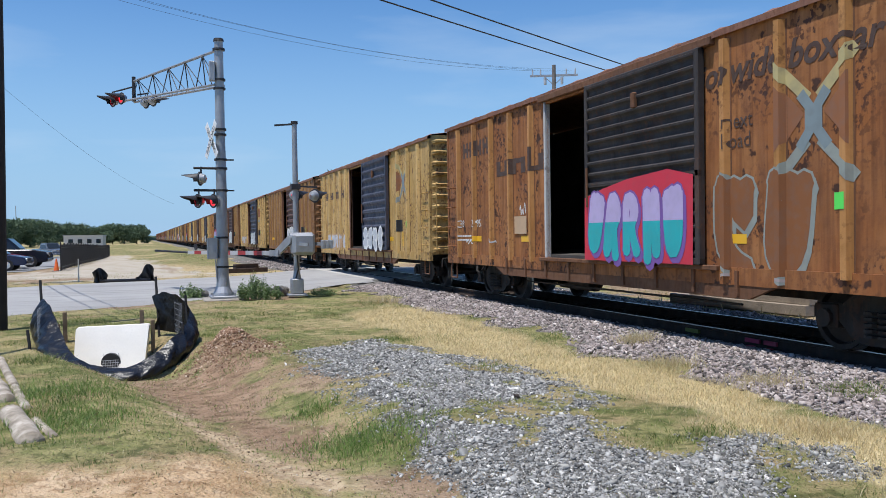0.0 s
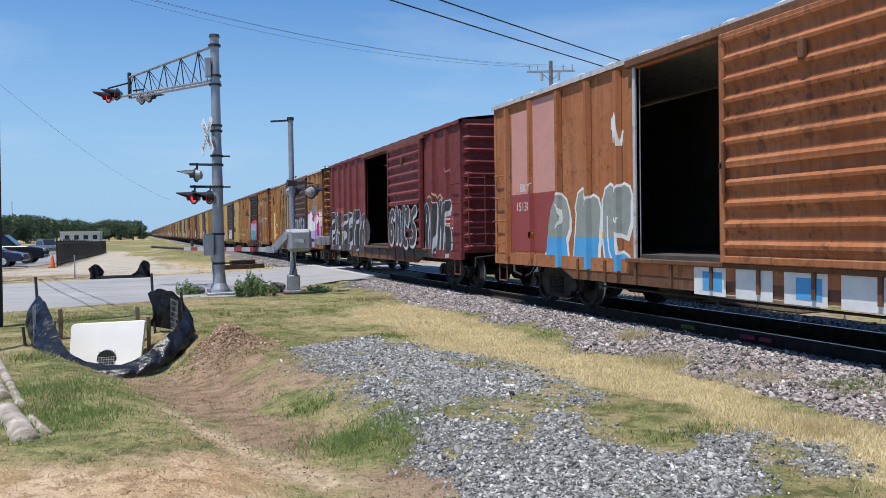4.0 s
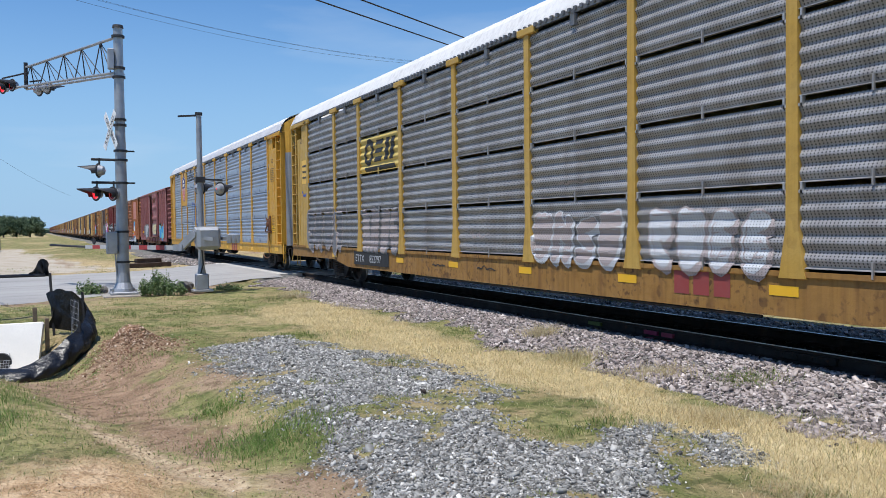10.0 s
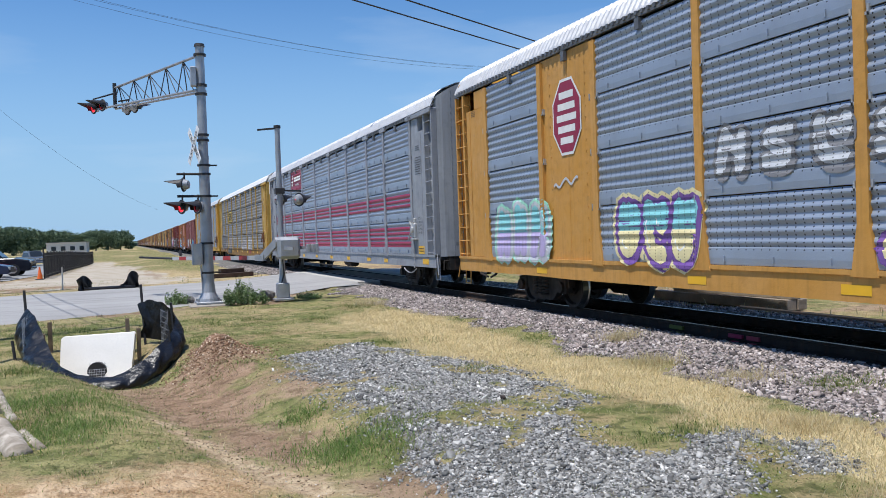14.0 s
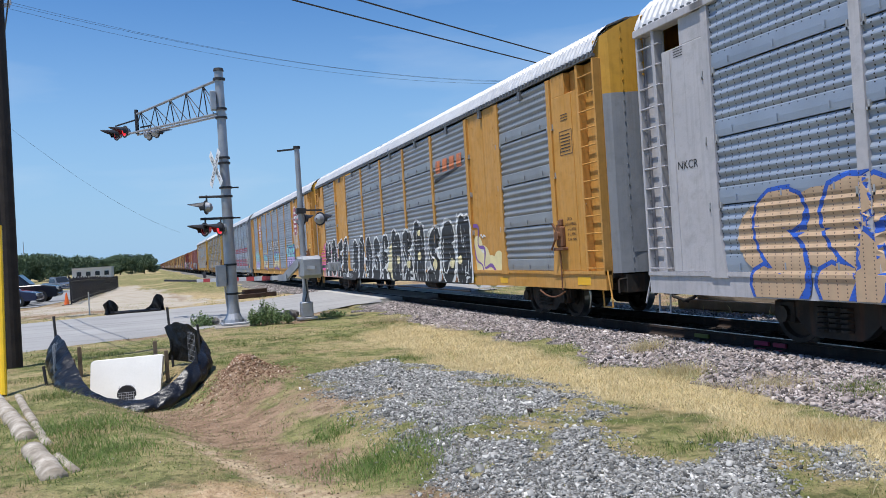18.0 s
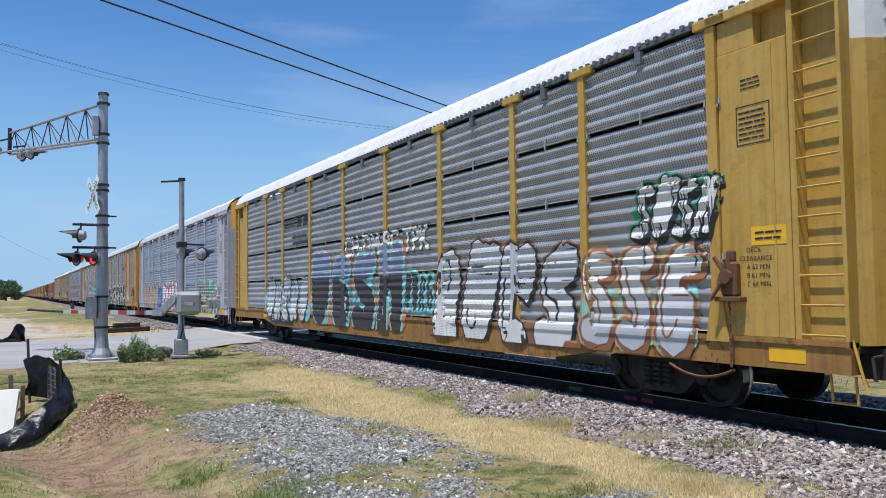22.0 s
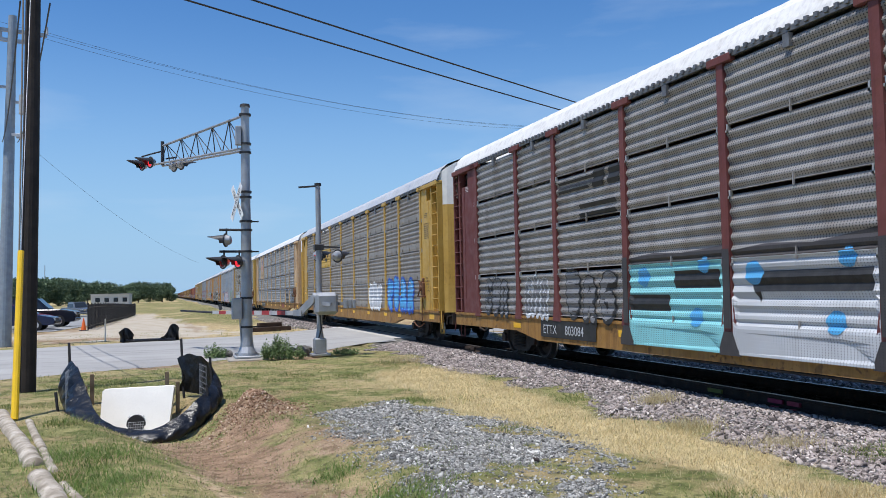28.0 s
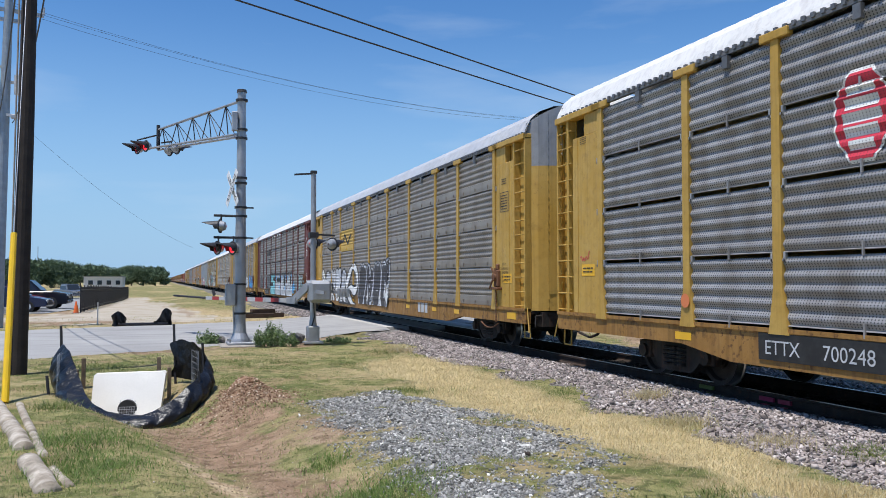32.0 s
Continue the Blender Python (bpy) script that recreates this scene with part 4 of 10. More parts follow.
def stroke_shape(pts, w, swell=0.0):
    """A brush stroke of width w along points, swelling and thinning on its way."""
    left, right = [], []
    for i, p in enumerate(pts):
        a, b = Vector(pts[max(0, i - 1)]), Vector(pts[min(len(pts) - 1, i + 1)])
        d = (b - a).normalized()
        q = Vector((-d.y, d.x)) * w / 2 * (1 + swell * math.sin(i * 0.55 + pts[0][0] * 3))
        left.append((p[0] + q.x, p[1] + q.y, i * 1.2e-5))
        right.append((p[0] - q.x, p[1] - q.y, i * 1.2e-5))
    vs = left + right[::-1]
    k = len(pts)
    return vs, [(i, i + 1, 2 * k - 2 - i, 2 * k - 1 - i) for i in range(k - 1)]


def flat(v):
    return 0.0


ROW_H, ROW_Z = 0.965, 1.03


def ridged(z, soft=False):
    """How far the ribbed side sheet stands out at height z; soft: the shallow ribs of the newer cars."""
    q = (z - ROW_Z) % ROW_H
    if z < ROW_Z or z > ROW_Z + 4 * ROW_H:
        return 0.05 if 0.95 < z < ROW_Z else 0.03
    if soft:
        if q < 0.24:
            return 0.03 + 0.008 * math.sin(q / 0.24 * math.pi)
        return 0.022 + 0.014 * math.sin((q - 0.24) / (ROW_H - 0.24) * 10 * math.pi - math.pi / 2)
    if q < 0.05:
        return 0.05 - 0.2 * q
    return 0.016 + 0.019 * math.sin((q - 0.05) / (ROW_H - 0.05) * 10 * math.pi - math.pi / 2)


def ridged_soft(z):
    return ridged(z, True)


CAR_RIBS = []


def over_holes(mat, surf):
    """Paint that lies on a punched sheet shows its holes."""
    base = SPRAY.get(mat.name)
    if base is None or surf not in (ridged, ridged_soft):
        return mat
    if surf is ridged:
        return flat_paint(mat.name + "_on_sheet", base, 0.6, 0.3, ((0.05, 0.033), 0.008))
    return flat_paint(mat.name + "_on_screen", base, 0.6, 0.3, ((0.145, 0.048), 0.0105))


def decal(name, shapes, mat, parent, y, z, surf=flat, x=-1.53, proud=0.005, label="", cut=0.048, floor=None, ceiling=None):
    """Painted shapes on a car's near side, following its ribs. y, z: where u, v = 0."""
    mat = over_holes(mat, surf)
    bm = bmesh.new()
    shapes = shapes if isinstance(shapes, list) else [shapes]
    gap = 0.0018 / max(18, len(shapes))
    for i, (vs, fs) in enumerate(shapes):
        pts = [bm.verts.new((-gap * i - sum(q[2:]), y - q[0], z + q[1])) for q in vs]
        for f in fs:
            if len(set(f)) > 2:
                try:
                    bm.faces.new([pts[i] for i in f])
                except ValueError:
                    pass
    if floor is not None:
        bmesh.ops.bisect_plane(bm, geom=bm.verts[:] + bm.edges[:] + bm.faces[:], plane_co=(0, 0, floor), plane_no=(0, 0, 1), clear_inner=True)
    if ceiling is not None:
        bmesh.ops.bisect_plane(bm, geom=bm.verts[:] + bm.edges[:] + bm.faces[:], plane_co=(0, 0, ceiling), plane_no=(0, 0, 1), clear_outer=True)
    if not bm.verts:
        bm.free()
        return None
    if surf is not flat:
        bmesh.ops.triangulate(bm, faces=bm.faces[:])
        zs = [q.co.z for q in bm.verts]
        k = min(zs)
        k = math.ceil(k / cut) * cut
        while k < max(zs):
            bmesh.ops.bisect_plane(bm, geom=bm.verts[:] + bm.edges[:] + bm.faces[:], plane_co=(0, 0, k), plane_no=(0, 0, 1))
            k += cut
        for p in POSTS:
            if min(q.co.y for q in bm.verts) - 0.21 < p < max(q.co.y for q in bm.verts) + 0.21:
                for d in (-0.2, -0.1, -0.086, 0.086, 0.1, 0.2):
                    bmesh.ops.bisect_plane(bm, geom=bm.verts[:] + bm.edges[:] + bm.faces[:], plane_co=(0, p + d, 0), plane_no=(0, 1, 0))
    on_rack = surf in (ridged, ridged_soft)
    ribbed = surf is flat and abs(x + 1.6) < 1e-6
    if ribbed and bm.verts:
        lo, hi = min(q.co.y for q in bm.verts), max(q.co.y for q in bm.verts)
        for p in CAR_RIBS:
            if lo - 0.08 < p < hi + 0.08:
                for d in (-0.075, -0.045, 0.045, 0.075):
                    bmesh.ops.bisect_plane(bm, geom=bm.verts[:] + bm.edges[:] + bm.faces[:], plane_co=(0, p + d, 0), plane_no=(0, 1, 0))
    for q in bm.verts:
        if ribbed:
            q.co.x -= max([0.0] + [0.095 * min(1.0, max(0.0, (0.076 - abs(q.co.y - p)) / 0.03)) for p in CAR_RIBS])
        reach = 0.086 + 0.12 * max(0.0, min(1.0, (1.5 - q.co.z) / 0.5))
        on_post = on_rack and any(abs(q.co.y - p) < reach for p in POSTS)
        q.co.x += x - (0.056 if on_post else surf(q.co.z)) - proud
    bmesh.ops.triangulate(bm, faces=[f for f in bm.faces if len(f.verts) > 4])
    for f in bm.faces:
        f.normal_update()
        if f.normal.x > 0:
            f.normal_flip()
    me = bpy.data.meshes.new(name)
    bm.to_mesh(me)
    bm.free()
    me.materials.append(mat)
    return part(name, me, None, parent, label)


def letters(words, size, mat, parent, y, z, surf=flat, x=-1.53, proud=0.006, name="lettering", label="", slant=0.0, heavy=0.0):
    return decal(name, text_shape(words, size, slant, heavy), COL.get(mat, white_pt), parent, y, z, surf, x, proud, label, cut=0.03)


def bars(mat, parent, y, z, w, h, rows, surf=flat, x=-1.53, seed=1, name="small_print"):
    """Writing too small to read, as rows of short bars."""
    rnd = random.Random(seed)
    out = []
    step_v = h / rows
    for r in range(rows):
        u = 0.0
        while u < w * 0.96:
            k = min(rnd.uniform(0.12, 0.4) * w, w - u)
            out.append(bar_shape(u, u + k * 0.88, h - (r + 0.64) * step_v, h - (r + 0.3) * step_v))
            u += k
    return decal(name, out, COL[mat], parent, y, z, surf, x, 0.005)


def smooth(pts, k=5):
    """A flowing line through points."""
    q = [pts[0]] + list(pts) + [pts[-1]]
    out = []
    for a, b, c, d in zip(q, q[1:], q[2:], q[3:]):
        for i in range(k):
            t = i / k
            out.append(tuple(0.5 * (2 * b[j] + (c[j] - a[j]) * t + (2 * a[j] - 5 * b[j] + 4 * c[j] - d[j]) * t * t + (3 * b[j] - a[j] - 3 * c[j] + d[j]) * t ** 3) for j in (0, 1)))
    out.append(tuple(pts[-1]))
    return out


# skeletons of letters in a square of one unit
STEMS = {
    "A": [[(0.02, 0), (0.45, 1), (0.6, 1), (1, 0)], [(0.22, 0.34), (0.8, 0.34)]], "C": [[(0.95, 0.82), (0.6, 1), (0.1, 0.8), (0.08, 0.25), (0.5, 0), (0.98, 0.2)]],
    "E": [[(0.95, 0.98), (0.12, 0.95), (0.1, 0.05), (1, 0.02)], [(0.1, 0.5), (0.85, 0.52)]], "G": [[(0.95, 0.85), (0.5, 1), (0.08, 0.7), (0.1, 0.2), (0.55, 0), (0.95, 0.2), (0.92, 0.48), (0.55, 0.48)]],
    "H": [[(0.12, 0), (0.1, 1)], [(0.9, 0), (0.88, 1)], [(0.1, 0.45), (0.9, 0.52)]], "I": [[(0.5, 0), (0.48, 1)]], "L": [[(0.2, 1), (0.14, 0.05), (0.95, 0.04)]],
    "N": [[(0.1, 0), (0.12, 1), (0.85, 0.05), (0.9, 1)]], "O": [[(0.5, 1), (0.08, 0.72), (0.1, 0.25), (0.5, 0), (0.92, 0.25), (0.92, 0.72), (0.5, 1)]],
    "R": [[(0.12, 0), (0.12, 0.98), (0.75, 0.98), (0.88, 0.74), (0.7, 0.5), (0.15, 0.46)], [(0.45, 0.46), (0.98, 0)]], "S": [[(0.92, 0.85), (0.5, 1), (0.12, 0.78), (0.35, 0.55), (0.85, 0.42), (0.9, 0.15), (0.5, 0), (0.05, 0.14)]],
    "U": [[(0.1, 1), (0.12, 0.25), (0.5, 0), (0.9, 0.2), (0.9, 1)]], "W": [[(0.02, 1), (0.25, 0), (0.5, 0.7), (0.75, 0), (0.98, 1)]],
}


def glyph(rnd):
    """A dense knot of stems and bars that is no letter."""
    a, b = rnd.uniform(0.06, 0.2), rnd.uniform(0.8, 0.94)
    out = []
    kind = rnd.randrange(6)
    if kind == 0:
        out = [[(a, 0), (a + 0.05, 1)], [(b, 0.05), (b - 0.06, 0.95)], [(a, 0.9), (b, 0.45)]]
    elif kind == 1:
        out = [[(b, 0.9), (0.5, 1), (a, 0.75), (a, 0.22), (0.55, 0), (b, 0.25), (b - 0.1, 0.55), (0.5, 0.5)]]
    elif kind == 2:
        out = [[(a, 0), (a, 0.95), (0.6, 1), (b, 0.7), (0.45, 0.5), (b, 0)]]
    elif kind == 3:
        out = [[(a, 1), (a + 0.03, 0.1), (b, 0.02)], [(0.5, 0.95), (b, 0.5), (b, 1)]]
    elif kind == 4:
        out = [[(b, 0.95), (a, 0.9), (a + 0.1, 0.55), (b, 0.45), (b - 0.05, 0.05), (a, 0.08)]]
    else:
        out = [[(a, 1), (a, 0.2), (0.5, 0), (b, 0.25), (b, 1)], [(0.5, 0.25), (0.52, 1)]]
    return out


def strokes_of(words, w, h, seed, lean=0.08, fat=0.4):
    """Lines of a sprayed piece: real letters, or knots where the word has an asterisk."""
    rnd = random.Random(seed)
    cw = w / len(words)
    inset = fat * 0.5
    out = []
    for i, ch in enumerate(words):
        lift, tall = rnd.uniform(-0.03, 0.05) * h, rnd.uniform(0.93, 1.06)
        turn = rnd.uniform(-0.08, 0.1)
        for line in STEMS.get(ch) or glyph(rnd):
            pts = []
            for (pa, qa), (pb, qb) in zip(line, line[1:]):
                for k in range(3):
                    pts.append((pa + (pb - pa) * k / 3, qa + (qb - qa) * k / 3))
            pts.append(line[-1])
            for _ in range(2):
                pts = [pts[0]] + [tuple((a[j] + 2 * b[j] + c[j]) / 4 for j in (0, 1)) for a, b, c in zip(pts, pts[1:], pts[2:])] + [pts[-1]]
            out.append([((i + inset + p * (1 - 2 * inset)) * cw + (lean + turn) * (q - 0.4) * h, lift + h * (0.1 + 0.8 * q * tall) + 0.03 * h * math.sin(5 * p + i)) for p, q in pts])
    return out, cw


def graffiti(parent, y, z, w, h, n, seed, fills, outline, glow=None, surf=flat, x=-1.53, label="sprayed graffiti in layered strokes", words=None, fat=0.4, drips=0, lean=0.08, edge=None, band=0.5):
    """A sprayed piece: a glow behind, an outline, fills in bands, drips and spots. n: how many signs, where no words are given."""
    rnd = random.Random(seed)
    strokes, cw = strokes_of(words or "*" * n, w, h, seed, lean, fat)
    wide = min(fat * cw, h * 0.34)
    edge = edge or min(0.085, wide * 0.32)
    low = 0.7 if x > -1.6 else 0.83 if x > -1.62 else 0.64
    layer, root = 0.004, None

    def put(name, shapes, col, ceiling=None):
        nonlocal layer, root
        o = decal(name, shapes, COL[col], parent, y, z, surf, x, layer, "" if root else label, floor=low, ceiling=ceiling)
        layer += 0.003
        root = root or o

    def body(extra, du=0.0, dv=0.0):
        return [stroke_shape([(u + du, v + dv) for u, v in p], wide + extra, 0.14) for p in strokes] + [disc_shape(p[e][0] + du, p[e][1] + dv, (wide + extra) * 0.5, 8) for p in strokes for e in (0, -1)]
    if glow:
        puffs = [disc_shape(rnd.uniform(-0.02, 1.02) * w, rnd.uniform(0.1, 0.95) * h, rnd.uniform(0.08, 0.17) * h, 12, 1.2) for _ in range(int(w * 2.5))]
        put("graffiti", body(edge * 3.6) + puffs, glow)
    if not fills:
        put("graffiti", [stroke_shape(p, min(0.06, wide * 0.3), 0.1) for p in strokes], outline)
        return
    put("graffiti", body(edge * 2) + body(edge * 1.4, 0.05, -0.07), outline)
    put("graffiti_fill", body(0.0), fills[0])
    if len(fills) > 1:
        put("graffiti_fill", body(0.0), fills[1], z + h * band)
    if len(fills) > 2:
        dots = [disc_shape(rnd.uniform(0, w), rnd.uniform(0.05, 1.0) * h, rnd.uniform(0.025, 0.075)) for _ in range(int(4 * len(strokes)))]
        put("graffiti_spots", dots, fills[2])
    if drips:
        rain = [bar_shape(u, u + rnd.uniform(0.012, 0.03), v - rnd.uniform(0.1, 0.5), v) for u, v in [rnd.choice(p) for p in strokes for _ in range(drips)]]
        put("graffiti_drip", rain, outline)
    if fills[0] in ("soot", "rust", "umber", "grey", "chalk", "tan", "navy", "lilac", "purple", "slate"):
        return
    shine = [stroke_shape([(u - wide * 0.22, v + wide * 0.1) for u, v in p[len(p) // 4:3 * len(p) // 4]], wide * 0.1) for p in strokes if len(p) > 5]
    put("graffiti_highlight", shine, "white" if fills[0] not in ("white", "silver") else outline)


def scribble(parent, y, z, w, h, n, seed, col, wide=0.03, surf=flat, x=-1.53):
    """A quick tag of thin looping strokes."""
    rnd = random.Random(seed)
    pts = []
    for i in range(n):
        pts.append((w * (i + rnd.uniform(-0.3, 0.5)) / n, h * (0.1 + 0.9 * (i % 2)) * rnd.uniform(0.55, 1)))
    fine = []
    for a, b, c in zip(pts, pts[1:], pts[2:]):
        for k in (0, 0.25, 0.5, 0.75):
            p = Vector(a).lerp(Vector(b), 0.5).lerp(Vector(b).lerp(Vector(c), 0.5), k) * (1 - k * (1 - k)) + Vector(b) * k * (1 - k)
            fine.append(tuple(p))
    decal("graffiti_tag", stroke_shape(fine, wide), COL[col], parent, y, z, surf, x, 0.006, "thin sprayed tag")


# ---- running gear, shared by all cars ----
WHEEL_R, AXLE = 0.43, 0.88


def wheelset(y):
    mb = MB()
    half = [(1.0, 0.075), (0.88, 0.08), (0.86, 0.16), (0.82, 0.165), (0.8, 0.33), (0.86, 0.36), (0.862, 0.425), (0.855, 0.43), (0.73, 0.433), (0.715, 0.456), (0.69, 0.452), (0.69, 0.36), (0.765, 0.33), (0.745, 0.17), (0.7, 0.16), (0.69, 0.085)]
    rows = []
    for x, r in [(-x, r) for x, r in half] + half[::-1]:
        rows.append([(x, r * math.cos(2 * math.pi * k / 32), r * math.sin(2 * math.pi * k / 32)) for k in range(32)])
    mb.loft(rows, closed=True, caps=True)
    for k in range(len(rows) - 1):
        if min(rows[k][0][1], rows[k + 1][0][1]) > 0.429:
            mb.m[k * 32:(k + 1) * 32] = [1] * 32
    return mb


WHEEL_MESH = wheelset(0).mesh("wheelset", [wheel_steel, tread_steel])
SPIN = []


def side_frame(s):
    mb = MB()
    x0, x1 = s * 0.92, s * 1.06
    out = [(-1.12, 0.42), (-1.1, 0.6), (-0.65, 0.62), (-0.42, 0.78), (0.42, 0.78), (0.65, 0.62), (1.1, 0.6), (1.12, 0.42), (0.72, 0.4),
           (0.5, 0.2), (0.38, 0.14), (-0.38, 0.14), (-0.5, 0.2), (-0.72, 0.4)]
    mb.extrude(out, "x", min(x0, x1), max(x0, x1))
    for k in (-0.2, 0, 0.2):
        for j in range(5):
            mb.rod((s * 1.085, k, 0.24 + j * 0.07), (s * 1.085, k, 0.275 + j * 0.07), 0.085, n=8)
    for k in (-AXLE, AXLE):
        mb.rod((s * 0.9, k, WHEEL_R), (s * 1.16, k, WHEEL_R), 0.12, n=10)
        mb.box(min(s * 0.93, s * 1.1), max(s * 0.93, s * 1.1), k - 0.17, k + 0.17, WHEEL_R - 0.12, WHEEL_R + 0.18, 0.02)
    return mb


def make_bogie(parent, y):
    b = MB()
    b.box(-1.02, 1.02, -0.2, 0.2, 0.42, 0.72, 0.03)
    b.rod((0, 0, 0.72), (0, 0, 0.9), 0.2, n=14)
    b.bar((-0.8, -0.5, 0.4), (0.8, -0.5, 0.4), 0.1, 0.14)
    b.bar((-0.8, 0.5, 0.4), (0.8, 0.5, 0.4), 0.1, 0.14)
    if "b" not in MATS:
        MATS["b"] = (b.mesh("bolster", steel_dark), side_frame(-1).mesh("side_frame", steel_dark), side_frame(1).mesh("side_frame", steel_dark))
    bo = part("bogie", MATS["b"][0], None, parent, at=pose(0, y, 0))
    part("side_frame", MATS["b"][1], None, bo)
    part("side_frame", MATS["b"][2], None, bo)
    for k in (-AXLE, AXLE):
        w = part("wheelset", WHEEL_MESH, None, bo, "steel wheels on an axle", at=pose(0, k, WHEEL_R))
        SPIN.append((w, k))


def coupler_mesh(s):
    mb = MB()
    mb.box(-0.09, 0.09, 0, 0.55 * s, 0.78, 0.95) if s > 0 else mb.box(-0.09, 0.09, 0.55 * s, 0, 0.78, 0.95)
    y0 = 0.5 * s
    mb.extrude([(-0.16, y0), (-0.2, y0 + 0.18 * s), (-0.1, y0 + 0.34 * s), (0.02, y0 + 0.3 * s), (0.04, y0 + 0.2 * s), (0.2, y0 + 0.22 * s), (0.18, y0)], "z", 0.72, 1.0)
    mb.rod((-0.3, 0.1 * s, 0.82), (-0.42, 0.35 * s, 0.5), 0.03)
    mb.rod((-0.42, 0.35 * s, 0.5), (-0.38, 0.72 * s, 0.42), 0.03)
    mb.rod((-1.35, 0.05 * s, 0.86), (-0.15, 0.12 * s, 0.98), 0.018)
    mb.rod((-1.35, 0.05 * s, 0.86), (-1.38, 0.1 * s, 0.62), 0.018)
    return mb


def rungs(mb, x, y0, y1, z0, z1, n, r=0.013, off=0.09):
    """Grab irons standing off a wall."""
    for i in range(n):
        z = z0 + (z1 - z0) * i / max(1, n - 1)
        mb.rod((x - off, y0, z), (x - off, y1, z), r, n=6)
        for y in (y0, y1):
            mb.rod((x, y, z), (x - off, y, z), r, n=6)


# ---- autorack cars ----
HALF, BX = 13.45, 1.52
POSTS = (-11.65, -9.0, -7.0, -4.2, -1.4, 1.4, 4.2, 7.0, 9.0, 11.65)
SIDE_TOP = ROW_Z + 4 * ROW_H
PANELS = {}


def panel_mesh(width, mats, reds=(), soft=False):
    """One ribbed sheet of a side screen, its lower lip lapping out."""
    key = (width, tuple(q.name for q in mats), reds, soft)
    if key in PANELS:
        return PANELS[key]
    mb = MB()
    zs = [0.006, 0.02, 0.1, 0.2] + [0.2 + (ROW_H - 0.21) * k / 40 for k in range(1, 41)]
    if not soft:
        zs = [0.036, 0.045, 0.055] + [0.055 + (ROW_H - 0.075) * k / 48 for k in range(1, 49)]
    prof = [(-ridged(ROW_Z + q, soft), q) for q in zs]
    ys = (-width / 2, width / 2)
    for i in range(len(zs) - 1):
        (xa, za), (xb, zb) = prof[i], prof[i + 1]
        ridge = int((zs[i] - 0.2) / (ROW_H - 0.2) * 5) if zs[i] >= 0.2 else -1
        out = zs[i] >= 0.2 and (xa + xb) / 2 < -0.0155
        mb.add([(xa, ys[0], za), (xa, ys[1], za), (xb, ys[1], zb), (xb, ys[0], zb)], [(0, 1, 2, 3)], 1 if out and ridge in reds else 0)
    for sy in ys:
        mb.add([(p[0], sy, p[1]) for p in prof] + [(0.02, sy, prof[-1][1]), (0.02, sy, prof[0][1])], [tuple(range(len(prof) + 2))])
    e = zs[0]
    mb.add([(prof[0][0], ys[0], e), (prof[0][0], ys[1], e), (0.02, ys[1], e), (0.02, ys[0], e)], [(0, 1, 2, 3)])
    for k in range(3 if soft else 1):
        y = -width / 2 + width * (k + 0.5) / (3 if soft else 1)
        mb.box(-0.06, -0.03, y - 0.011, y + 0.011, -0.04 if not soft else 0.04, 0.13)
    me = mb.mesh("screen_panel", list(mats))
    PANELS[key] = me
    return me


def post_mesh(m, cap):
    key = ("post", m.name, cap)
    if key not in PANELS:
        mb = MB()
        mb.extrude([(-0.19, 0.95), (0.19, 0.95), (0.17, 1.02), (0.085, 1.55), (0.075, SIDE_TOP - 0.02), (-0.075, SIDE_TOP - 0.02), (-0.085, 1.55), (-0.17, 1.02)], "x", -BX - 0.064, -BX + 0.02)
        if cap:
            mb.box(-BX - 0.09, -BX + 0.02, -0.27, 0.27, SIDE_TOP - 0.02, SIDE_TOP + 0.1, 0.012)
        for k in range(4):
            for s in (-1, 1):
                z = ROW_Z + ROW_H * (k + 0.97)
                if k < 3:
                    mb.box(-BX - 0.055, -BX, s * 0.105 - 0.03, s * 0.105 + 0.03, z - 0.05, z - 0.015, mi=1)
                    mb.box(-BX - 0.055, -BX, s * 0.12 - 0.014, s * 0.12 + 0.014, z - 0.05, z + 0.07, mi=1)
        PANELS[key] = mb.mesh("post", [m, alu_dull])
    return PANELS[key]


def roof_mesh(m, ribbed):
    key = ("roof", m.name, ribbed)
    if key not in PANELS:
        arc = [(-1.56, SIDE_TOP + 0.12), (-1.53, SIDE_TOP + 0.2), (-1.4, 5.33), (-1.2, 5.5), (-0.8, 5.66), (0, 5.74)]
        arc += [(-x, z) for x, z in arc[-2::-1]]
        mb = MB()
        n = 640 if ribbed else 320
        rows = []
        for i in range(n + 1):
            y = -HALF + 2 * HALF * i / n
            lift = (0.014 if ribbed else 0.0015) * (1 if i % 4 in (0, 1) else -1)
            rows.append([(x * (1 + lift / 3), y, z + lift) for x, z in arc])
        mb.loft(rows)
        mb.loft([[(x, y, z - 0.05) for x, z in arc] for y in (-HALF, HALF)])
        PANELS[key] = mb.mesh("roof", m)
    return PANELS[key]


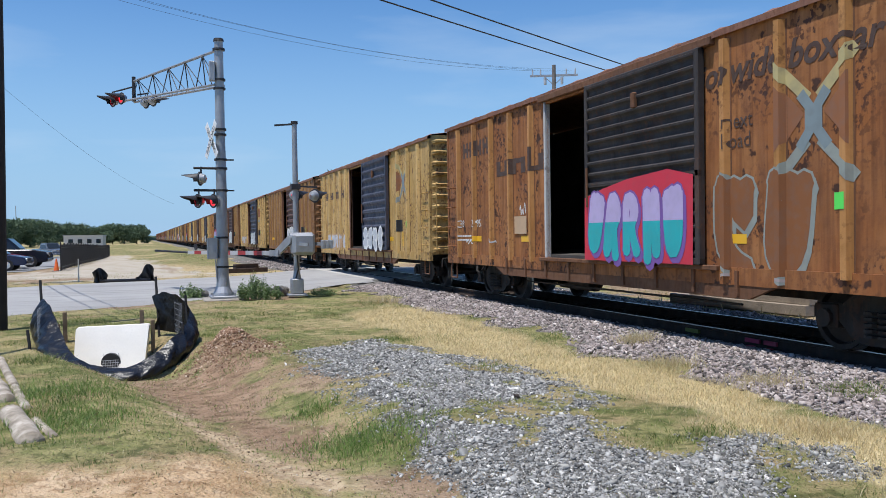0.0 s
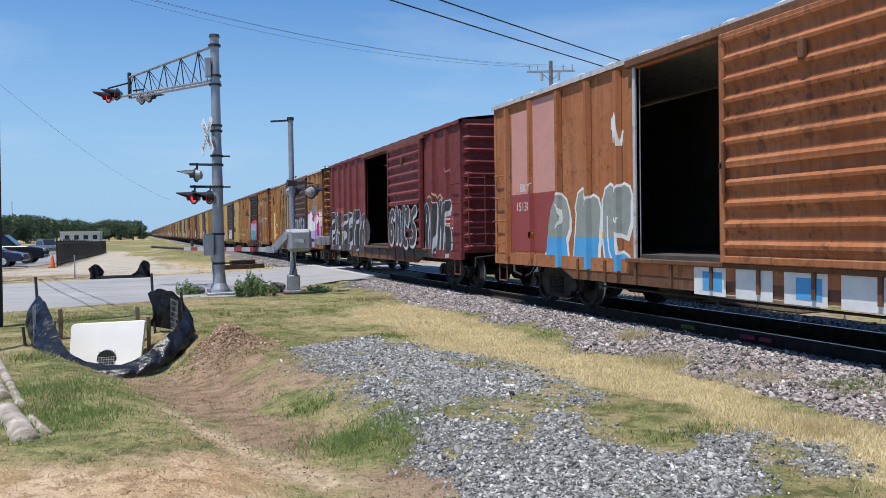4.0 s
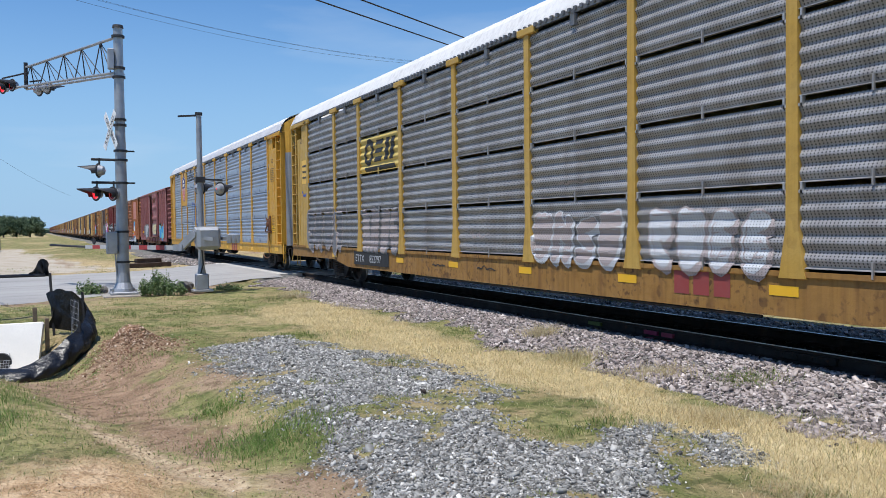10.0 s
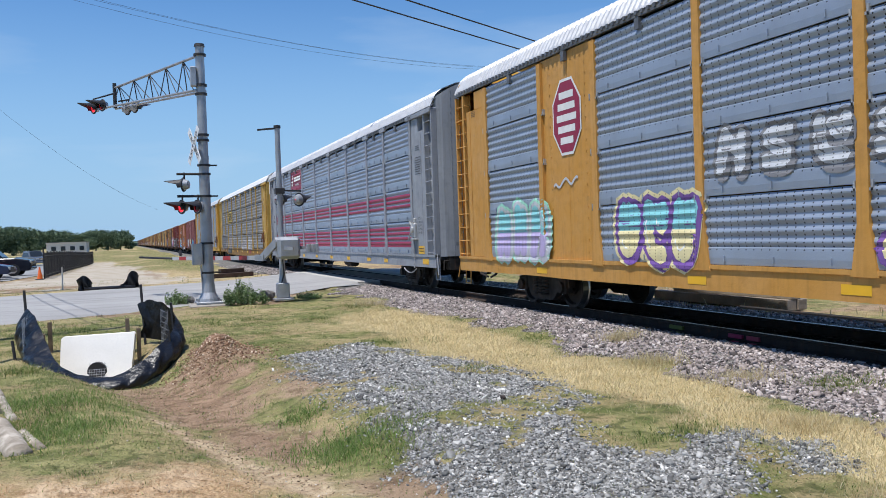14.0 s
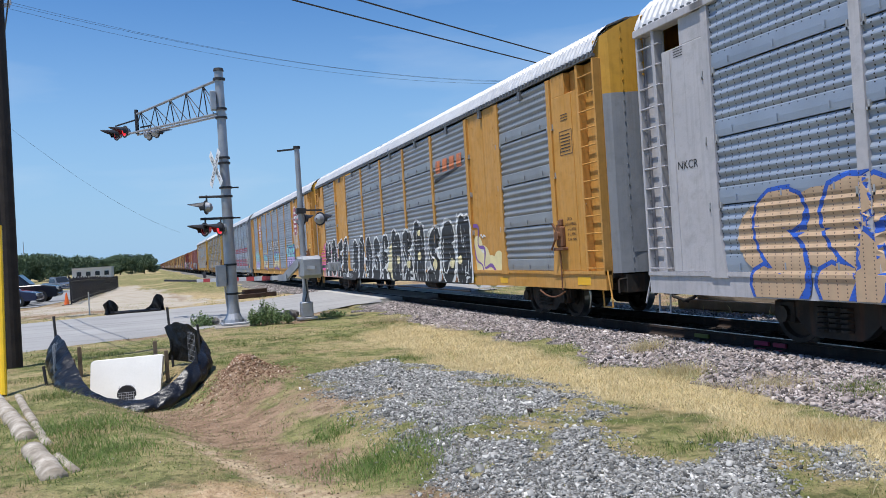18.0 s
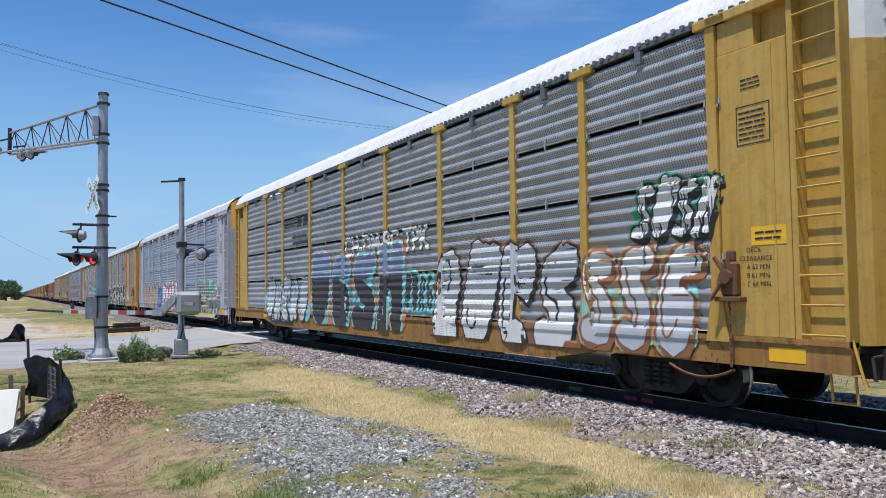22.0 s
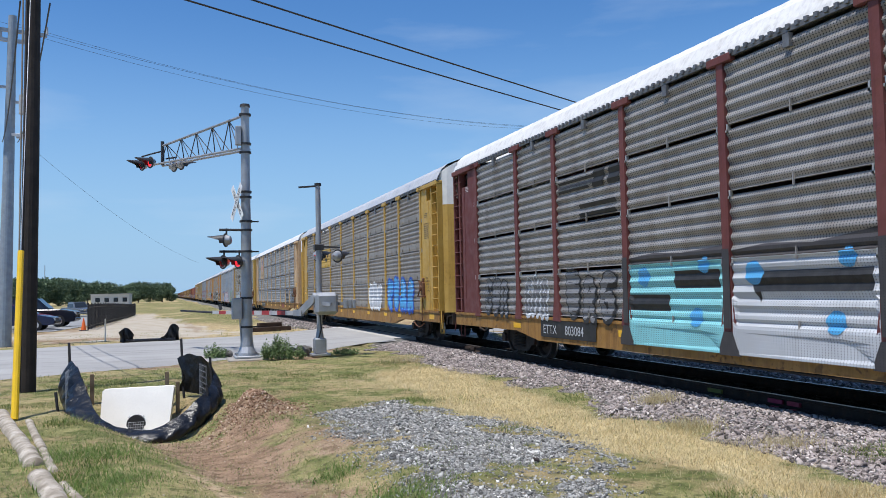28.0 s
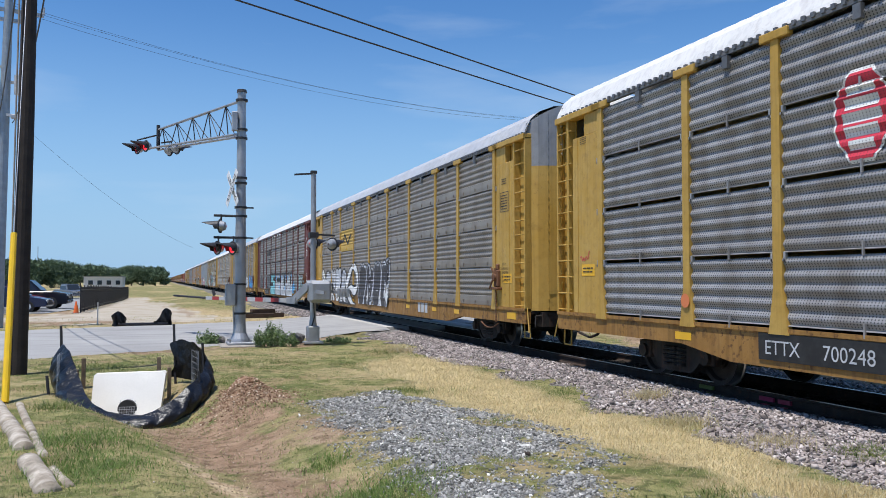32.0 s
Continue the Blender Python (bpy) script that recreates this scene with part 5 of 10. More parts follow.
def eave_mesh():
    if "eave" not in PANELS:
        mb = MB()
        mb.box(-1.57, -1.5, -HALF, HALF, SIDE_TOP + 0.04, SIDE_TOP + 0.1)
        mb.box(1.5, 1.57, -HALF, HALF, SIDE_TOP - 0.02, SIDE_TOP + 0.1)
        for i in range(160):
            y = -HALF + 0.1 + i * 0.1665
            mb.box(-1.6, -1.56, y - 0.03, y + 0.03, SIDE_TOP + 0.07, SIDE_TOP + 0.135)
        for b in range(9):
            y = (POSTS[b] + POSTS[b + 1]) / 2
            mb.box(-1.6, -1.53, y - 0.06, y + 0.06, SIDE_TOP - 0.16, SIDE_TOP + 0.02)
        PANELS["eave"] = mb.mesh("eave", PANELS["eave_mat"])
    return PANELS["eave"]


PANELS["eave_mat"] = plain("dull_galvanised", (0.17, 0.175, 0.185), 0.55, 0.4, 0.3)


def end_wall(s, mats):
    """A rounded end door with rivets, hatch and slots; s: +1 leading, -1 trailing."""
    mb = MB()
    n = 14
    plan = []
    for i in range(n + 1):
        x = -1.49 + 2.98 * i / n
        plan.append((x, s * (HALF - 0.14 + 0.46 * math.sqrt(max(0, 1 - (x / 1.5) ** 2)))))
    tops = [min(5.72, 5.74 - 0.32 * (abs(x) / 1.2) ** 2.2) for x, _ in plan]
    mb.loft([[(x, y, 0.98) for x, y in plan], [(x, y, 4.25) for x, y in plan]], mi=0)
    mb.loft([[(x, y, 4.25) for x, y in plan], [(x, y, t) for (x, y), t in zip(plan, tops)]], mi=1)
    mb.add([(x, y, t) for (x, y), t in zip(plan, tops)] + [(1.3, s * (HALF - 0.1), 5.3), (-1.3, s * (HALF - 0.1), 5.3)], [tuple(range(n + 3))], 1)
    for i in range(0, n + 1, 2):
        x, y = plan[i]
        for k in range(24):
            z = 1.05 + k * 0.19
            if z < tops[i] - 0.05:
                mb.box(x - 0.014, x + 0.014, min(y, y + s * 0.014), max(y, y + s * 0.014), z - 0.014, z + 0.014, mi=0 if z < 4.25 else 1)
    xa, ya = plan[2]
    xb, yb = plan[5]
    for z0, z1 in ((1.35, 2.25),):
        mb.add([(xa, ya + s * 0.02, z0), (xb, yb + s * 0.02, z0), (xb, yb + s * 0.02, z1), (xa, ya + s * 0.02, z1)], [(0, 1, 2, 3)], 0)
    return mb


def autorack(label, body, scr, roof, ribbed=True, cap=True, solid=(), end_mats=None, over=None, reds=None, posts=None, sill=None):
    """One covered autorack car. over: {(bay, row): material}; bays count from the leading end."""
    car = thing("autorack_car", label, "freight car", "autorack cars of the train")
    end_mats = end_mats or (body, white_pt)
    over, reds = over or {}, reds or {}
    mb = MB()
    deep = 0.66 if ribbed else 0.5
    mb.extrude([(-HALF, 1.02), (HALF, 1.02), (HALF, 0.68), (9.2, 0.68), (8.0, deep), (-8.0, deep), (-9.2, 0.68), (-HALF, 0.68)], "x", -BX - 0.03, -BX + 0.1)
    mb.box(-BX - 0.055, -BX, -HALF, HALF, 0.97, 1.03)
    part("side_sill", mb, sill or body, car)
    mb = MB()
    mb.extrude([(-HALF, 1.02), (HALF, 1.02), (HALF, 0.68), (8.0, 0.5), (-8.0, 0.5), (-HALF, 0.68)], "x", BX - 0.1, BX + 0.03)
    part("side_sill", mb, body, car)
    mb = MB()
    mb.box(-1.4, 1.4, -HALF, HALF, 0.9, 0.99)
    mb.box(-0.32, 0.32, -HALF, HALF, 0.55, 0.9)
    for k in range(-5, 6):
        mb.box(-1.4, 1.4, k * 2.4 - 0.06, k * 2.4 + 0.06, 0.72, 0.9)
    for s in (-1, 1):
        mb.box(-1.2, 1.2, s * HALF - 0.15, s * HALF + 0.15, 0.62, 0.95)
    mb.rod((-0.9, -2.5, 0.6), (-0.9, -1.5, 0.6), 0.19, n=14)
    mb.rod((-1.5, -6.5, 0.47), (-1.5, 3.5, 0.47), 0.022, n=6)
    part("underframe", mb, steel_dark, car)
    mb = MB()
    mb.loft([[(BX, y, 1.0), (BX, y, SIDE_TOP + 0.1)] for y in (-HALF, HALF)])
    mb.loft([[(BX + 0.03, y, 1.0), (BX + 0.03, y, SIDE_TOP + 0.1)] for y in (-HALF, HALF)])
    for k in POSTS:
        mb.box(BX + 0.03, BX + 0.1, k - 0.08, k + 0.08, 0.7, SIDE_TOP)
    part("far_side_wall", mb, body, car)
    part("roof", roof_mesh(roof, ribbed), None, car)
    part("eave", eave_mesh(), None, car)
    for y in POSTS:
        part("post", post_mesh(posts or body, cap), None, car, at=pose(0, y, 0))
    for b in range(9):
        y0, y1 = POSTS[8 - b], POSTS[9 - b]
        w = round(y1 - y0 - 0.02, 2)
        if b in solid:
            mb = MB()
            mb.box(-BX - 0.002, -BX + 0.04, y0 + 0.01, y1 - 0.01, ROW_Z - 0.02, SIDE_TOP + 0.02, 0.001)
            mb.box(-BX - 0.007, -BX, (y0 + y1) / 2 - 0.02, (y0 + y1) / 2 + 0.02, ROW_Z, SIDE_TOP)
            for k in range(18):
                for yy in (y0 + 0.35, y1 - 0.35):
                    mb.box(-BX - 0.012, -BX, yy - 0.014, yy + 0.014, ROW_Z + 0.15 + k * 0.2, ROW_Z + 0.178 + k * 0.2)
            part("solid_panel", mb, body, car, "painted sheet-steel panel")
            continue
        for r in range(4):
            q = over.get((b, r))
            if q == "sheet":
                continue
            mats = (q,) if q else (scr, crimson_pt) if reds.get(r) else (scr,)
            part("screen_panel", panel_mesh(w, mats, tuple(reds.get(r, ())) if not q else (), scr in SOFT_SCREENS), None, car, at=pose(-BX, (y0 + y1) / 2, ROW_Z + ROW_H * r))
        if over.get((b, 3)) == "sheet":
            mb = MB()
            z0 = ROW_Z + ROW_H * (2 if over.get((b, 2)) == "sheet" else 3) + 0.01
            mb.box(-BX - 0.05, -BX + 0.02, y0 + 0.03, y1 - 0.03, z0, SIDE_TOP, 0.01)
            part("sign_panel", mb, body, car, "painted sheet carrying a railway emblem")
    for s in (-1, 1):
        ya, yb = (11.68, HALF) if s > 0 else (-HALF, -11.68)
        mb = MB()
        mb.box(-BX + 0.12, -BX + 0.16, ya + (1.25 if s > 0 else 0), yb, 1.0, SIDE_TOP + 0.02, 0.006)
        part("end_panel", mb, body, car)
        yc = s * (12.93 if s > 0 else 12.78)
        mb = MB()
        mb.box(-BX - 0.045, -BX + 0.12, min(yc, yc + s * 0.08), max(yc, yc + s * 0.08), 0.95, SIDE_TOP + 0.02, 0.008)
        part("ladder_stile", mb, body, car)
        ye = s * HALF
        mb = MB()
        mb.box(-BX - 0.045, -BX + 0.12, min(ye, ye - s * 0.05), max(ye, ye - s * 0.05), 0.95, SIDE_TOP + 0.02, 0.008)
        part("ladder_stile", mb, body, car)
        if cap:
            mb = MB()
            mb.box(-BX - 0.09, -BX + 0.14, min(ye, s * 11.6), max(ye, s * 11.6), SIDE_TOP - 0.02, SIDE_TOP + 0.1, 0.01)
            part("end_cap", mb, body, car)
        mb = MB()
        mb.box(-BX - 0.035, -BX + 0.11, min(s * 11.74, s * 12.76), max(s * 11.74, s * 12.76), 1.03, SIDE_TOP - 0.42, 0.008)
        mb.box(-BX - 0.03, -BX + 0.11, min(s * 11.74, s * 12.3), max(s * 11.74, s * 12.3), SIDE_TOP - 0.42, SIDE_TOP, 0.008)
        mb.box(-BX - 0.045, -BX - 0.03, s * 12.55 - 0.012, s * 12.55 + 0.012, 1.05, SIDE_TOP - 0.45)
        part("end_plate", mb, body, car, "flat painted end plate beside the ladder")
        key = ("rung", body.name)
        if key not in PANELS:
            mb = MB()
            mb.rod((0, -0.3, 0), (0, 0.3, 0), 0.014, n=6)
            for e in (-0.28, 0.28):
                mb.rod((0, e, 0), (0.1, e, 0), 0.012, n=6)
            PANELS[key] = mb.mesh("ladder_rung", body)
        for k in range(12):
            part("ladder_rung", PANELS[key], None, car, at=pose(-BX - 0.03, s * 13.12, 1.08 + k * 0.325))
        if s < 0:
            mb = MB()
            mb.box(-0.75, 0.75, -HALF - 0.352, -HALF - 0.335, 4.72, 4.9)
            plate = part("notice_plate", mb, white_pt, car, "white notice on the end door")
            vs, fs = text_shape("EXCESS HEIGHT CAR", 0.17)
            w = max(u for u, v in vs)
            mb = MB()
            mb.add([(u - w / 2, -HALF - 0.355, 4.75 + v) for u, v in vs], fs)
            part("lettering", mb, black_pt, plate)
        part("end_door", end_wall(s, 0), [end_mats[0], end_mats[1], black_pt], car, "rounded riveted end door")
        mb = MB()
        mb.rod((-BX + 0.02, s * 13.42, 1.1), (-BX - 0.02, s * 13.62, 0.5), 0.016, n=6)
        mb.rod((-BX + 0.1, s * 13.1, 0.66), (-BX + 0.1, s * 13.12, 0.36), 0.016, n=6)
        mb.rod((-BX + 0.1, s * 13.4, 0.66), (-BX + 0.1, s * 13.42, 0.36), 0.016, n=6)
        mb.rod((-BX + 0.1, s * 13.1, 0.36), (-BX + 0.1, s * 13.42, 0.36), 0.016, n=6)
        part("sill_step", mb, body, car)
        if ("cp", s) not in PANELS:
            PANELS["cp", s] = coupler_mesh(s).mesh("coupler", steel_dark)
        part("coupler", PANELS["cp", s], None, car, at=pose(0, s * 13.5, 0))
        make_bogie(car, s * 10.05)
    mb = MB()
    mb.box(-BX - 0.16, -BX - 0.02, -12.1, -11.7, 1.44, 1.5, 0.01)
    mb.box(-BX - 0.13, -BX - 0.02, -12.02, -11.78, 1.5, 1.92, 0.03)
    mb.rod((-BX - 0.13, -11.9, 1.74), (-BX - 0.19, -11.9, 1.74), 0.09, n=10)
    mb.rod((-BX - 0.17, -11.9, 1.74), (-BX - 0.19, -11.68, 1.46), 0.022, n=6)
    mb.box(-BX - 0.1, -BX - 0.02, -11.96, -11.84, 1.92, 2.06, 0.02)
    mb.rod((-BX - 0.1, -11.95, 1.62), (-BX - 0.14, -11.9, 1.95), 0.035, n=8)
    mb.rod((-BX - 0.1, -11.85, 1.75), (-BX - 0.16, -11.72, 1.98), 0.025, n=8)
    part("hand_brake", mb, alu_dull if body in (fx_gr, nk_gr) else rust_iron, car, "hand brake lever")
    mb = MB()
    for k in range(10):
        mb.rod((-BX - 0.11, -11.9 + 0.01 * (k % 2), 1.5 - k * 0.085), (-BX - 0.11, -11.9 - 0.01 * (k % 2), 1.42 - k * 0.085), 0.016, n=6)
    for k in range(14):
        a = k / 14
        mb.rod((-BX - 0.06, -11.9 + 1.1 * a, 0.62 - 0.5 * a * (1 - a)), (-BX - 0.06, -11.9 + 1.1 * (a + 0.07), 0.62 - 0.5 * (a + 0.07) * (0.93 - a)), 0.018, n=6)
    part("brake_chain", mb, alu_dull if body in (fx_gr, nk_gr) else rust_iron, car, "hanging brake chain")
    for y in [p + 0.35 for p in POSTS if not 4.6 < p < 8.6 and abs(p) < 11]:
        decal("reflector", bar_shape(0, 0.42, 0, 0.12), yellow_pt, car, y, 0.74, x=-BX - 0.03, label="yellow reflective strip")
    decal("reflector", bar_shape(0, 0.5, 0, 0.16), yellow_pt, car, -12.4, 0.76, x=-BX - 0.03)
    ink = "white" if body is ns_mar else "black"
    frame_lines = [bar_shape(0, 0.5, 0, 0.014), bar_shape(0, 0.5, 0.46, 0.474), bar_shape(0, 0.014, 0, 0.47), bar_shape(0.486, 0.5, 0, 0.47)]
    decal("stencil_panel", frame_lines, COL[ink], car, -12.02, 3.3, x=-BX - 0.035, label="stencilled box of small figures")
    bars(ink, car, -12.06, 3.34, 0.4, 0.38, 6, x=-BX - 0.035, seed=3)
    for k, line in enumerate(("DECK", "CLEARANCE", "A 62 MIN.", "B 61 MIN.", "C 64 MIN.")):
        letters(line, 0.085, ink, car, -12.12 + 0.1 * (k == 1), 2.02 - 0.1 * k, x=-BX - 0.035)
    bars(ink, car, -12.1, 3.95, 0.3, 0.16, 3, x=-BX - 0.035, seed=5)
    bars(ink, car, 12.45, 4.3, 0.24, 0.16, 4, x=-BX - 0.035, seed=8)
    return car


def board(car, words, num, dark=True, y=8.35):
    """The car's number on its sill."""
    if dark:
        decal("number_board", bar_shape(0, 2.45, 0, 0.36), black_pt, car, y, 0.6, x=-BX - 0.03, proud=0.02, label="dark sill board with white figures")
    letters(words, 0.27, "silver" if dark else "black", car, y - 0.12, 0.68, x=-BX - 0.03, proud=0.024)
    letters(num, 0.27, "silver" if dark else "black", car, y - 1.15, 0.68, x=-BX - 0.03, proud=0.024)


def logo_bars(car, y, col="dred"):
    """A sprayed-on maker's mark on the sill, as three plain blocks."""
    decal("emblem", [bar_shape(u, u + 0.28, 0, 0.06 + 0.24) for u in (0.0, 0.36, 0.72)], COL[col], car, y, 0.66, x=-BX - 0.03, label="three blocks of a faded red mark")


def excess(car, y=12.5, z=1.9):
    decal("notice_plate", bar_shape(0, 0.5, 0, 0.22), yellow_pt, car, y, z, x=-BX - 0.035, label="yellow notice plate")
    bars("black", car, y - 0.06, z + 0.04, 0.38, 0.14, 2, x=-BX - 0.04, seed=2)


def octagon(car, y, z, r, surf, outer="crimson", inner="white"):
    def oc(k):
        return poly_shape([(r * k * 0.8 * math.cos(math.pi / 8 + i * math.pi / 4), r * k * 1.08 * math.sin(math.pi / 8 + i * math.pi / 4)) for i in range(8)])
    decal("emblem", oc(1.08), COL[inner], car, y, z, surf, proud=0.006, label="octagonal red and white emblem")
    decal("emblem_field", oc(1.0), COL[outer], car, y, z, surf, proud=0.009)
    rows = [bar_shape(-r * w, r * w, v * r - 0.07, v * r + 0.06) for v, w in ((0.62, 0.4), (0.3, 0.48), (-0.02, 0.55), (-0.34, 0.48), (-0.66, 0.36))]
    decal("emblem_bars", rows, COL[inner], car, y, z, surf, proud=0.012)


def shield(car, y, z, h, x=-BX - 0.05):
    """A red, white and blue shield."""
    w = h * 0.68

    def edge(k, o=0.0):
        pts = [(-0.5, 0.36), (-0.36, 0.42), (-0.2, 0.43), (0, 0.5), (0.2, 0.43), (0.36, 0.42), (0.5, 0.36), (0.46, 0.16), (0.48, -0.05), (0.4, -0.28), (0.22, -0.42), (0, -0.5), (-0.22, -0.42), (-0.4, -0.28), (-0.48, -0.05), (-0.46, 0.16)]
        return [(u * w * k, v * h * k + o) for u, v in pts]
    decal("emblem", poly_shape(edge(1.0)), navy_pt, car, y, z, x=x, proud=0.004, label="red, white and blue shield emblem")
    decal("emblem_field", poly_shape(edge(0.94)), white_pt, car, y, z, x=x, proud=0.007)
    top = [(u, v) for u, v in edge(0.9) if v > 0.0] 
    top = [(-0.42 * w, 0.02 * h), (0.42 * w, 0.02 * h)] + [(u, v) for u, v in edge(0.9)[:7]][::-1]
    decal("emblem_top", poly_shape(top), navy_pt, car, y, z, x=x, proud=0.01)
    st = []
    for k in range(-3, 4):
        u = k * 0.115 * w
        low = -0.46 * h * math.sqrt(max(0.05, 1 - (u / (0.47 * w)) ** 2)) * 0.95
        st.append(bar_shape(u - 0.032 * w, u + 0.032 * w, low, 0.0))
    decal("emblem_stripes", st, red_pt, car, y, z, x=x, proud=0.01)
    decal("emblem_bars", [bar_shape(-0.22 * w, 0.22 * w, 0.24 * h, 0.33 * h), bar_shape(-0.3 * w, 0.3 * w, 0.09 * h, 0.18 * h)], white_pt, car, y, z, x=x, proud=0.013)


silver = screen("silver_screen", (0.35, 0.405, 0.49), (0.28, 0.315, 0.37), 0.45, 0.35, 0.45, pitch=(0.145, 0.048), dot=0.0115, clear=0.21)
grey_scr = screen("grey_screen", (0.45, 0.455, 0.46), (0.26, 0.255, 0.24), 0.5, 0.35, 0.5)
brown_scr = screen("weathered_screen", (0.36, 0.352, 0.35), (0.175, 0.15, 0.125), 0.6, 0.25, 0.5)
brown2_scr = screen("dusty_screen", (0.36, 0.34, 0.32), (0.18, 0.15, 0.125), 0.6, 0.25, 0.5)
grey_soft = screen("steel_grey_screen", (0.33, 0.34, 0.355), (0.22, 0.22, 0.22), 0.45, 0.35, 0.45, pitch=(0.145, 0.048), dot=0.0115, clear=0.21)
brown_soft = screen("brown_dusted_screen", (0.32, 0.285, 0.245), (0.17, 0.135, 0.1), 0.6, 0.25, 0.5, pitch=(0.145, 0.048), dot=0.0115, clear=0.21)
SOFT_SCREENS = (silver, grey_soft, brown_soft)
up_yel = paint("armour_yellow", (0.56, 0.285, 0.024), (0.6, 0.33, 0.04), 0.06, 0.5)
tt_yel = paint("rack_yellow", (0.48, 0.285, 0.048), (0.53, 0.345, 0.09), 0.14, 0.55)
tt_tan = paint("rack_tan", (0.53, 0.36, 0.2), (0.57, 0.41, 0.25), 0.1, 0.6)
kc_or = paint("rack_orange", (0.55, 0.27, 0.05), (0.58, 0.31, 0.09), 0.08, 0.6)
fx_gr = paint("rack_light_grey", (0.27, 0.285, 0.315), (0.33, 0.345, 0.375), 0.05, 0.55)
nk_gr = paint("rack_pale_grey", (0.42, 0.41, 0.43), (0.5, 0.485, 0.5), 0.06, 0.55)
ns_mar = paint("rack_maroon", (0.13, 0.032, 0.03), (0.165, 0.052, 0.046), 0.2, 0.65)
roof_wh = paint("roof_white", (0.66, 0.655, 0.645), (0.74, 0.732, 0.72), 0.1, 0.55)
roof_gl = paint("roof_galvanised", (0.5, 0.505, 0.515), (0.58, 0.585, 0.6), 0.04, 0.45, 0.2)
end_grey = paint("end_grey", (0.22, 0.235, 0.26), (0.28, 0.295, 0.32), 0.05, 0.55)
sill_rust = paint("sill_worn_orange", (0.3, 0.15, 0.032), (0.37, 0.2, 0.055), 0.5, 0.7, rust_col=(0.12, 0.05, 0.02))

TRAIN = []  # (thing, metres from the front mark to its leading side corner, half length)


def put(car, lead, half):
    TRAIN.append((car, lead - half))


def racks():
    r = ridged
    bay = lambda b: (POSTS[9 - b] - 0.12, POSTS[8 - b] + 0.12)
    # yellow car with a shield and a slogan
    c = autorack("bright yellow autorack car with clean silver perforated sides", up_yel, silver, roof_gl, True, True, end_mats=(end_grey, up_yel), over={(1, 2): "sheet", (1, 3): "sheet"})
    shield(c, 8.0, 3.95, 1.55)
    letters("BUILDING", 0.5, "black", c, 6.75, 4.3, ridged_soft)
    letters("AMERICA", 0.5, "black", c, 3.95, 4.3, ridged_soft)
    board(c, "ETTX", "716575")
    for line in ([(0.0, 1.95), (0.08, 1.2), (0.02, 0.55), (0.5, 0.35), (1.2, 0.5), (1.9, 0.1)], [(0.02, 1.95), (0.55, 1.85), (0.55, 1.2), (0.9, 0.6), (0.6, -0.3), (0.35, 0.4)],
                 [(0.75, 1.9), (1.25, 1.6), (1.2, 1.0), (1.75, 0.35), (1.3, -0.3), (1.0, 0.3), (0.7, 1.1), (0.75, 1.9)]):
        decal("graffiti_tag", stroke_shape(smooth(line), 0.065), COL["blue"], c, 5.2, 1.1, ridged_soft, label="looping blue sprayed line", floor=0.7)
    bars("dred", c, 12.5, 2.2, 0.3, 0.3, 3, x=-BX - 0.035)
    excess(c, -12.1, 1.45)
    logo_bars(c, -5.05)
    put(c, -64.6, HALF)
    # yellow car, brown-grey sides, black word on a yellow panel
    ylw = flat_paint("emblem_yellow", (0.66, 0.48, 0.13))
    c = autorack("dull yellow autorack car with weathered grey perforated sides", tt_yel, brown_scr, roof_wh, False, True, sill=sill_rust, over={(2, 2): ylw})
    loop = [(0.62 + 0.24 * math.cos(a) + 0.06 * math.sin(a), 0.39 + 0.27 * math.sin(a)) for a in np.linspace(0, 6.3, 17)]
    slabs = [poly_shape([(u, v), (u + 0.46, v), (u + 0.49, v + 0.12), (u + 0.03, v + 0.12)]) for u, v in ((1.0, 0.12), (1.05, 0.33), (1.1, 0.54))]
    bold = [poly_shape([(u, 0.12), (u + 0.22, 0.12), (u + 0.34, 0.66), (u + 0.12, 0.66)]) for u in (1.66, 2.0)]
    decal("emblem", [stroke_shape(loop, 0.15)] + slabs + bold + [bar_shape(0.35, 2.35, -0.1, 0.01)], black_pt, c, 6.9, 3.12, r, label="bold black emblem on yellow")
    decal("notice_plate", bar_shape(0, 0.75, 0, 0.75), yellow_pt, c, 12.3, 3.0, x=-BX - 0.035, label="yellow notice sign")
    bars("black", c, 12.2, 3.1, 0.55, 0.55, 3, x=-BX - 0.04, seed=4)
    scribble(c, 12.3, 2.45, 0.75, 0.5, 8, 9, "blue", 0.05, x=-BX - 0.035)
    graffiti(c, 11.8, 0.95, 3.4, 1.15, 4, 21, ["grey"], "chalk", None, r, label="faded silver outlined graffiti", fat=0.36, edge=0.022)
    graffiti(c, 6.85, 0.92, 2.5, 1.1, 4, 22, ["chalk"], "grey", None, r, fat=0.4, edge=0.022)
    for y, w, z, h, q in ((3.3, 0.8, 1.35, 0.4, 23), (0.9, 1.1, 1.15, 0.5, 24), (-2.2, 1.2, 2.15, 0.3, 27)):
        scribble(c, y, z, w, h, 7, q, "chalk", 0.028, r)
    graffiti(c, -1.5, 0.98, 2.45, 0.75, 4, 25, ["chalk"], "silver", None, r, fat=0.34, edge=0.025)
    graffiti(c, -4.5, 1.0, 2.2, 0.75, 4, 26, ["silver"], "chalk", None, r, fat=0.4, edge=0.03)
    logo_bars(c, -5.05)
    scribble(c, 2.6, 0.68, 0.9, 0.22, 8, 28, "black", 0.025, x=-BX - 0.03)
